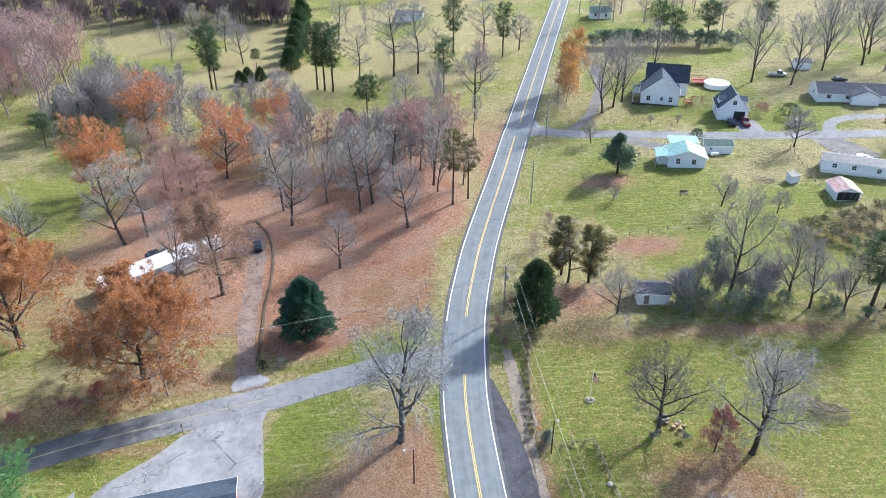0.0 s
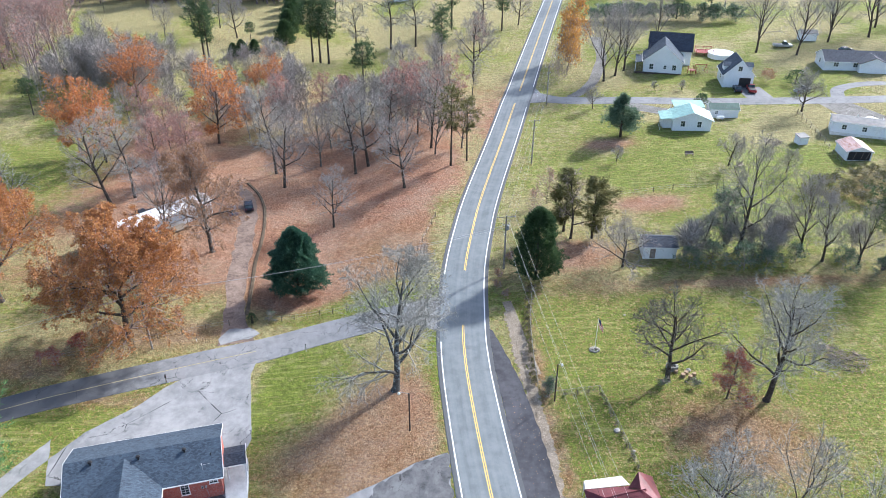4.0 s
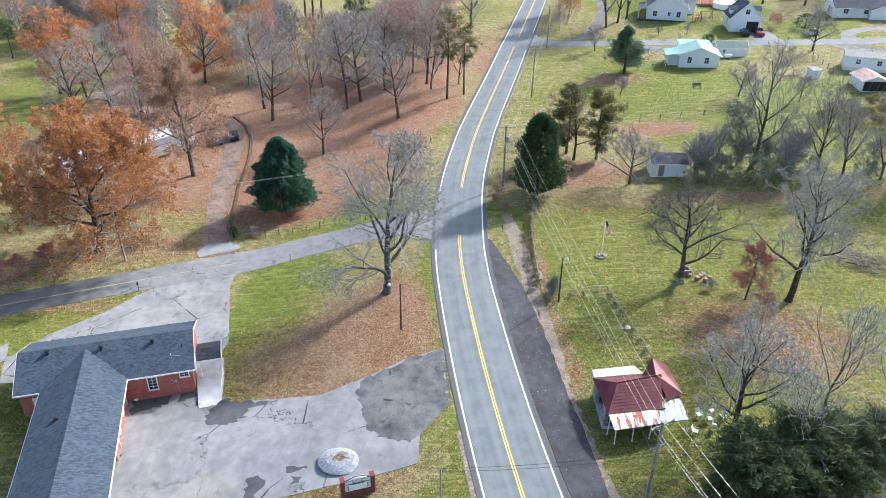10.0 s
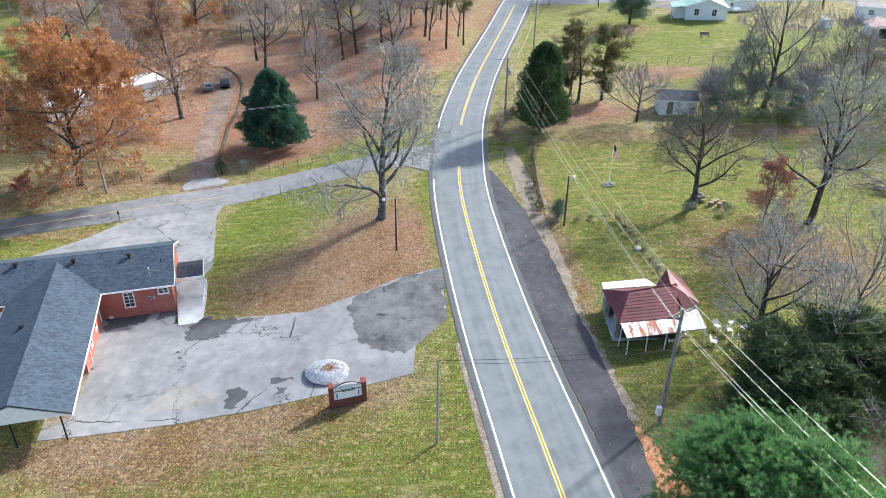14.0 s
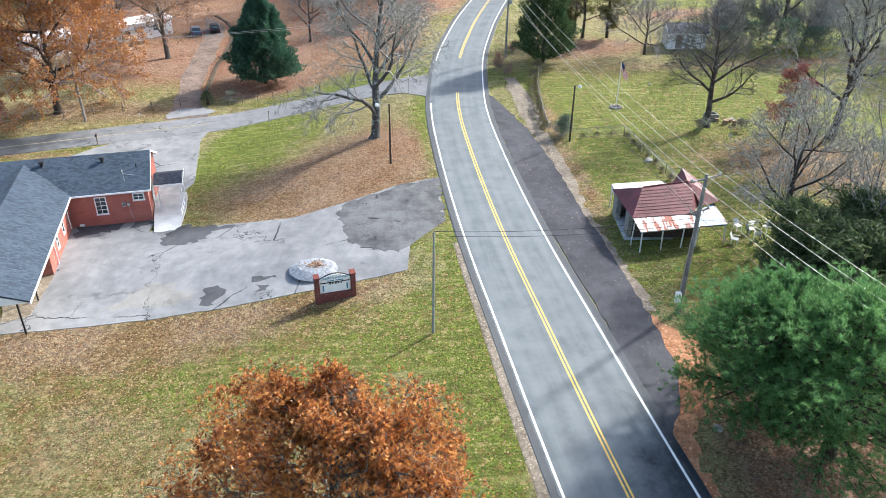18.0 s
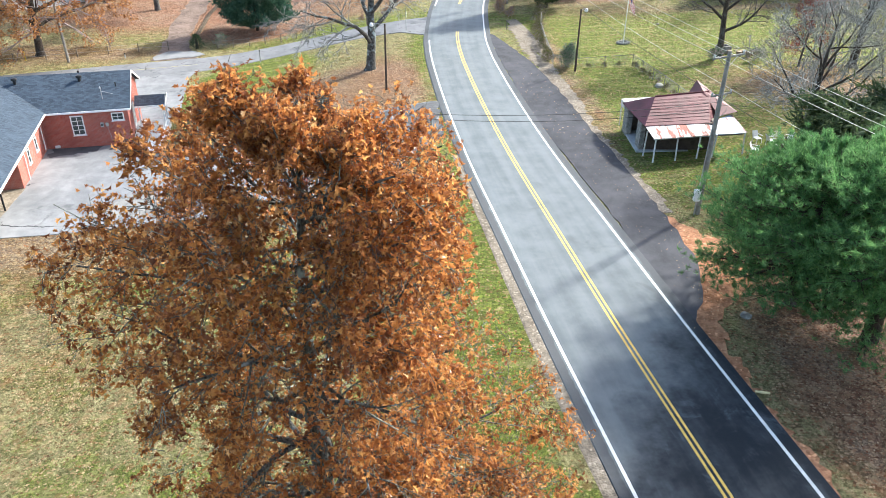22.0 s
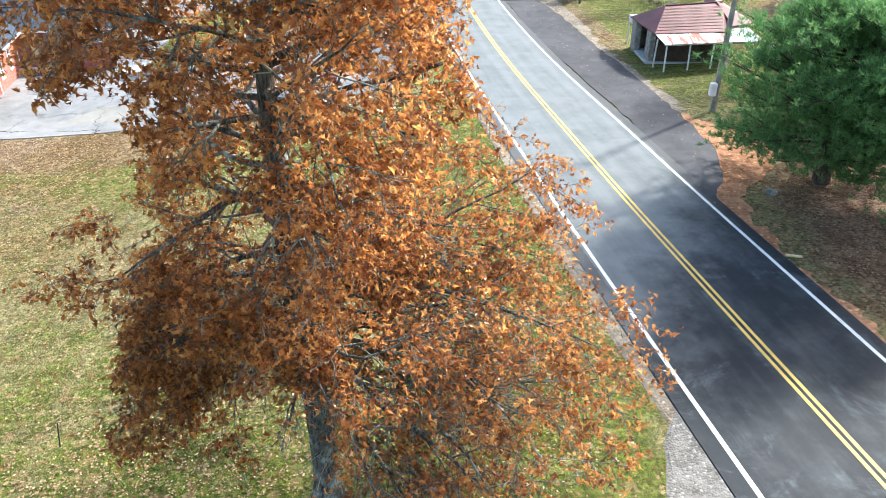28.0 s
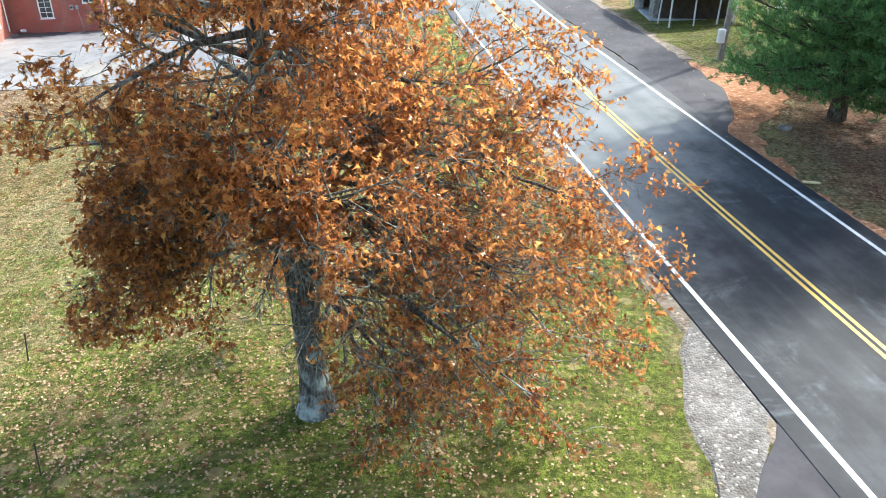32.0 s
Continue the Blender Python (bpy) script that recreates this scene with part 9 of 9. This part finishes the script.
# ---- vehicles ----
def car(name, label, x, y, turn, paint, L=4.4, W=1.75, H=1.45, pickup=False):
    ob = thing(name, label, "car", at_ground(x, y, turn))
    prof = [(-L / 2, 0.35), (-L / 2, 0.75), (-L / 2 + 0.08, 0.9), (-L * 0.22, 0.96), (L / 2 - 0.25, 0.86 if not pickup else 0.95), (L / 2 - 0.02, 0.72), (L / 2, 0.35)]
    bm = bmesh.new()
    a = [bm.verts.new((px, -W / 2, pz)) for px, pz in prof]
    b = [bm.verts.new((px, W / 2, pz)) for px, pz in prof]
    bm.faces.new(a)
    bm.faces.new(b[::-1])
    for k in range(len(prof)):
        j = (k + 1) % len(prof)
        bm.faces.new((a[k], a[j], b[j], b[k]))
    bmesh.ops.bevel(bm, geom=bm.edges[:], offset=0.05, segments=1, affect="EDGES")
    body = part("body", bm, paint, ob)
    c0, c1 = (-L * 0.42, L * 0.22) if not pickup else (-L * 0.05, L * 0.28)
    cab = [(c0, 0.94), (c0 + 0.45, H - 0.05), (c1 - 0.75, H), (c1, 0.92)]
    bm = bmesh.new()
    a = [bm.verts.new((px, -W / 2 + (0.08 if pz < 1.2 else 0.2), pz)) for px, pz in cab]
    b = [bm.verts.new((px, W / 2 - (0.08 if pz < 1.2 else 0.2), pz)) for px, pz in cab]
    bm.faces.new(a)
    bm.faces.new(b[::-1])
    for k in range(4):
        j = (k + 1) % 4
        bm.faces.new((a[k], a[j], b[j], b[k]))
    glass = part("windows_band", bm, GLASS, body)
    glass.name = "cabin_glass"
    part("roof", slab([(c0 + 0.4, -W / 2 + 0.19, H + 0.02), (c1 - 0.7, -W / 2 + 0.19, H + 0.03), (c1 - 0.7, W / 2 - 0.19, H + 0.03), (c0 + 0.4, W / 2 - 0.19, H + 0.02)], 0.06), paint, body)
    if pickup:
        part("load_bed", box(-L / 2 + 0.15, -L * 0.08, -W / 2 + 0.12, W / 2 - 0.12, 0.93, 0.97), BLACK_METAL, body)
    for sx in (-L * 0.32, L * 0.32):
        for sy in (-1, 1):
            wheel = part("wheel", tube([(sx, sy * (W / 2 - 0.2), 0.32), (sx, sy * (W / 2 + 0.02), 0.32)], 0.32, 16), BLACK_METAL, ob)
            part("rim", tube([(sx, sy * (W / 2 + 0.02), 0.32), (sx, sy * (W / 2 + 0.035), 0.32)], 0.19, 12), GALV, wheel)
    for sy in (-1, 1):
        part("headlight", box(L / 2 - 0.06, L / 2 + 0.015, sy * 0.62 - 0.14, sy * 0.62 + 0.14, 0.62, 0.74, 0.01), WHITE_TRIM, body)
        part("tail_light", box(-L / 2 - 0.015, -L / 2 + 0.05, sy * 0.66 - 0.1, sy * 0.66 + 0.1, 0.62, 0.8, 0.01), plain("red_lens", (0.35, 0.02, 0.02), 0.3), body)


PAINT_DARK = plain("dark_car_paint", (0.03, 0.035, 0.05), 0.25, 0.3, 0.1)
PAINT_RED = plain("red_car_paint", (0.32, 0.05, 0.045), 0.3, 0.2, 0.1)
PAINT_SILVER = plain("silver_car_paint", (0.45, 0.48, 0.50), 0.3, 0.5, 0.1)
PAINT_WHITE = plain("white_car_paint", (0.75, 0.76, 0.77), 0.3, 0.1, 0.1)
PAINT_BLUE = plain("blue_car_paint", (0.09, 0.14, 0.22), 0.3, 0.3, 0.1)
car("parked_car", "dark car parked in front of the garage", 75.6, 185.0, 80, PAINT_DARK)
car("parked_truck", "dull red pickup parked in front of the garage", 79.0, 184.6, 80, PAINT_RED, 4.8, 1.8, 1.6, True)
car("parked_truck", "silver pickup parked on the grass by the lane", 91.0, 182.5, 30, PAINT_SILVER, 4.8, 1.8, 1.6, True)
car("parked_car", "white car parked beside the mobile home", 92.5, 161.0, 10, PAINT_WHITE)
car("parked_car", "white car parked beside the mobile home", 97.5, 160.5, 20, PAINT_WHITE)
car("parked_car", "blue car parked under the trees", -41.4, 132.2, 112, PAINT_BLUE, 4.0, 1.65, 1.35)
car("parked_car", "dark car parked under the trees", -38.7, 134.4, 108, PAINT_DARK, 4.0, 1.65, 1.35)
car("parked_car", "dark blue car beside the white mobile home", -64.2, 124.0, 40, PAINT_BLUE)
car("parked_car", "dark car behind the white mobile home", -58.6, 131.0, 40, PAINT_DARK)
car("parked_car", "dark car on the lawn behind the houses", 117.5, 216.0, 10, PAINT_DARK)
car("parked_car", "red car parked on the loop drive", 117.0, 183.5, 5, PAINT_RED)
car("parked_truck", "old grey truck parked behind the garage", 101.5, 222.0, -10, PAINT_SILVER, 5.5, 1.9, 1.8, True)

# ---- garden things behind the white house ----
pool = thing("swimming_pool", "round above-ground pool with white rim and cover", "pool", at_ground(80.8, 214.5))
part("wall", tube([(0, 0, -0.3), (0, 0, 1.2)], 3.6, 32), WHITE_TRIM, pool)
part("cover", tube([(0, 0, 1.2), (0, 0, 1.26)], 3.4, 32), plain("pale_blue_cover", (0.50, 0.60, 0.66), 0.5), pool)
part("rim", tube([(3.6 * math.cos(k * math.tau / 32), 3.6 * math.sin(k * math.tau / 32), 1.2) for k in range(33)], 0.1, 6), WHITE_TRIM, pool)
deck = thing("pool_deck", "red-brown wooden deck with railings beside the pool", "deck", at_ground(76.8, 217.5, -10))
for k in range(14):
    part("board", box(-2.4, 2.4, -2.0 + 0.29 * k, -1.73 + 0.29 * k, 0.9, 0.96), PAINT_RED, deck)
for a in (-2.3, 0, 2.3):
    for b in (-1.9, 2.0):
        part("post", box(a - 0.06, a + 0.06, b - 0.06, b + 0.06, -0.3, 1.9), PAINT_RED, deck)
for b in (-1.9, 2.0):
    part("rail", box(-2.3, 2.3, b - 0.04, b + 0.04, 1.75, 1.85), PAINT_RED, deck)
play = thing("play_frame", "red wooden play frame beside the white house", "play frame", at_ground(70.8, 200.5, 10))
for a in (-1.6, 1.6):
    for s in (-1, 1):
        part("leg", tube([(a, s * 1.0, -0.1), (a, 0, 2.3)], 0.07, 6), PAINT_RED, play)
part("beam", tube([(-1.9, 0, 2.3), (1.9, 0, 2.3)], 0.08, 6), PAINT_RED, play)
part("platform", box(-3.4, -1.7, -0.9, 0.9, 0.9, 1.0), PAINT_RED, play)
for a, b in ((-3.3, -0.8), (-3.3, 0.8), (-1.8, -0.8), (-1.8, 0.8)):
    part("post", box(a - 0.05, a + 0.05, b - 0.05, b + 0.05, -0.1, 1.9), PAINT_RED, play)
for k in (-0.7, 0.7):
    sw = part("swing_seat", box(k - 0.22, k + 0.22, -0.1, 0.1, 0.45, 0.49), BLACK_METAL, play)
    for q in (-0.2, 0.2):
        part("rope", tube([(k + q, 0, 0.49), (k + q, 0, 2.25)], 0.015, 4), GALV, sw)
bench_set = thing("garden_bench", "weathered wooden bench on the lawn", "bench", at_ground(52.3, 145.8, 5), "garden benches")
part("seat", box(-0.9, 0.9, -0.25, 0.25, 0.42, 0.48, 0.01), OLD_WOOD, bench_set)
part("backrest", slab([(-0.9, 0.25, 0.5), (0.9, 0.25, 0.5), (0.9, 0.38, 0.95), (-0.9, 0.38, 0.95)], 0.06), OLD_WOOD, bench_set)
for a in (-0.75, 0.75):
    for b in (-0.2, 0.2):
        part("leg", box(a - 0.05, a + 0.05, b - 0.05, b + 0.05, -0.1, 0.42), OLD_WOOD, bench_set)
copy_thing(bench_set, at_ground(61.0, 139.5, 40))
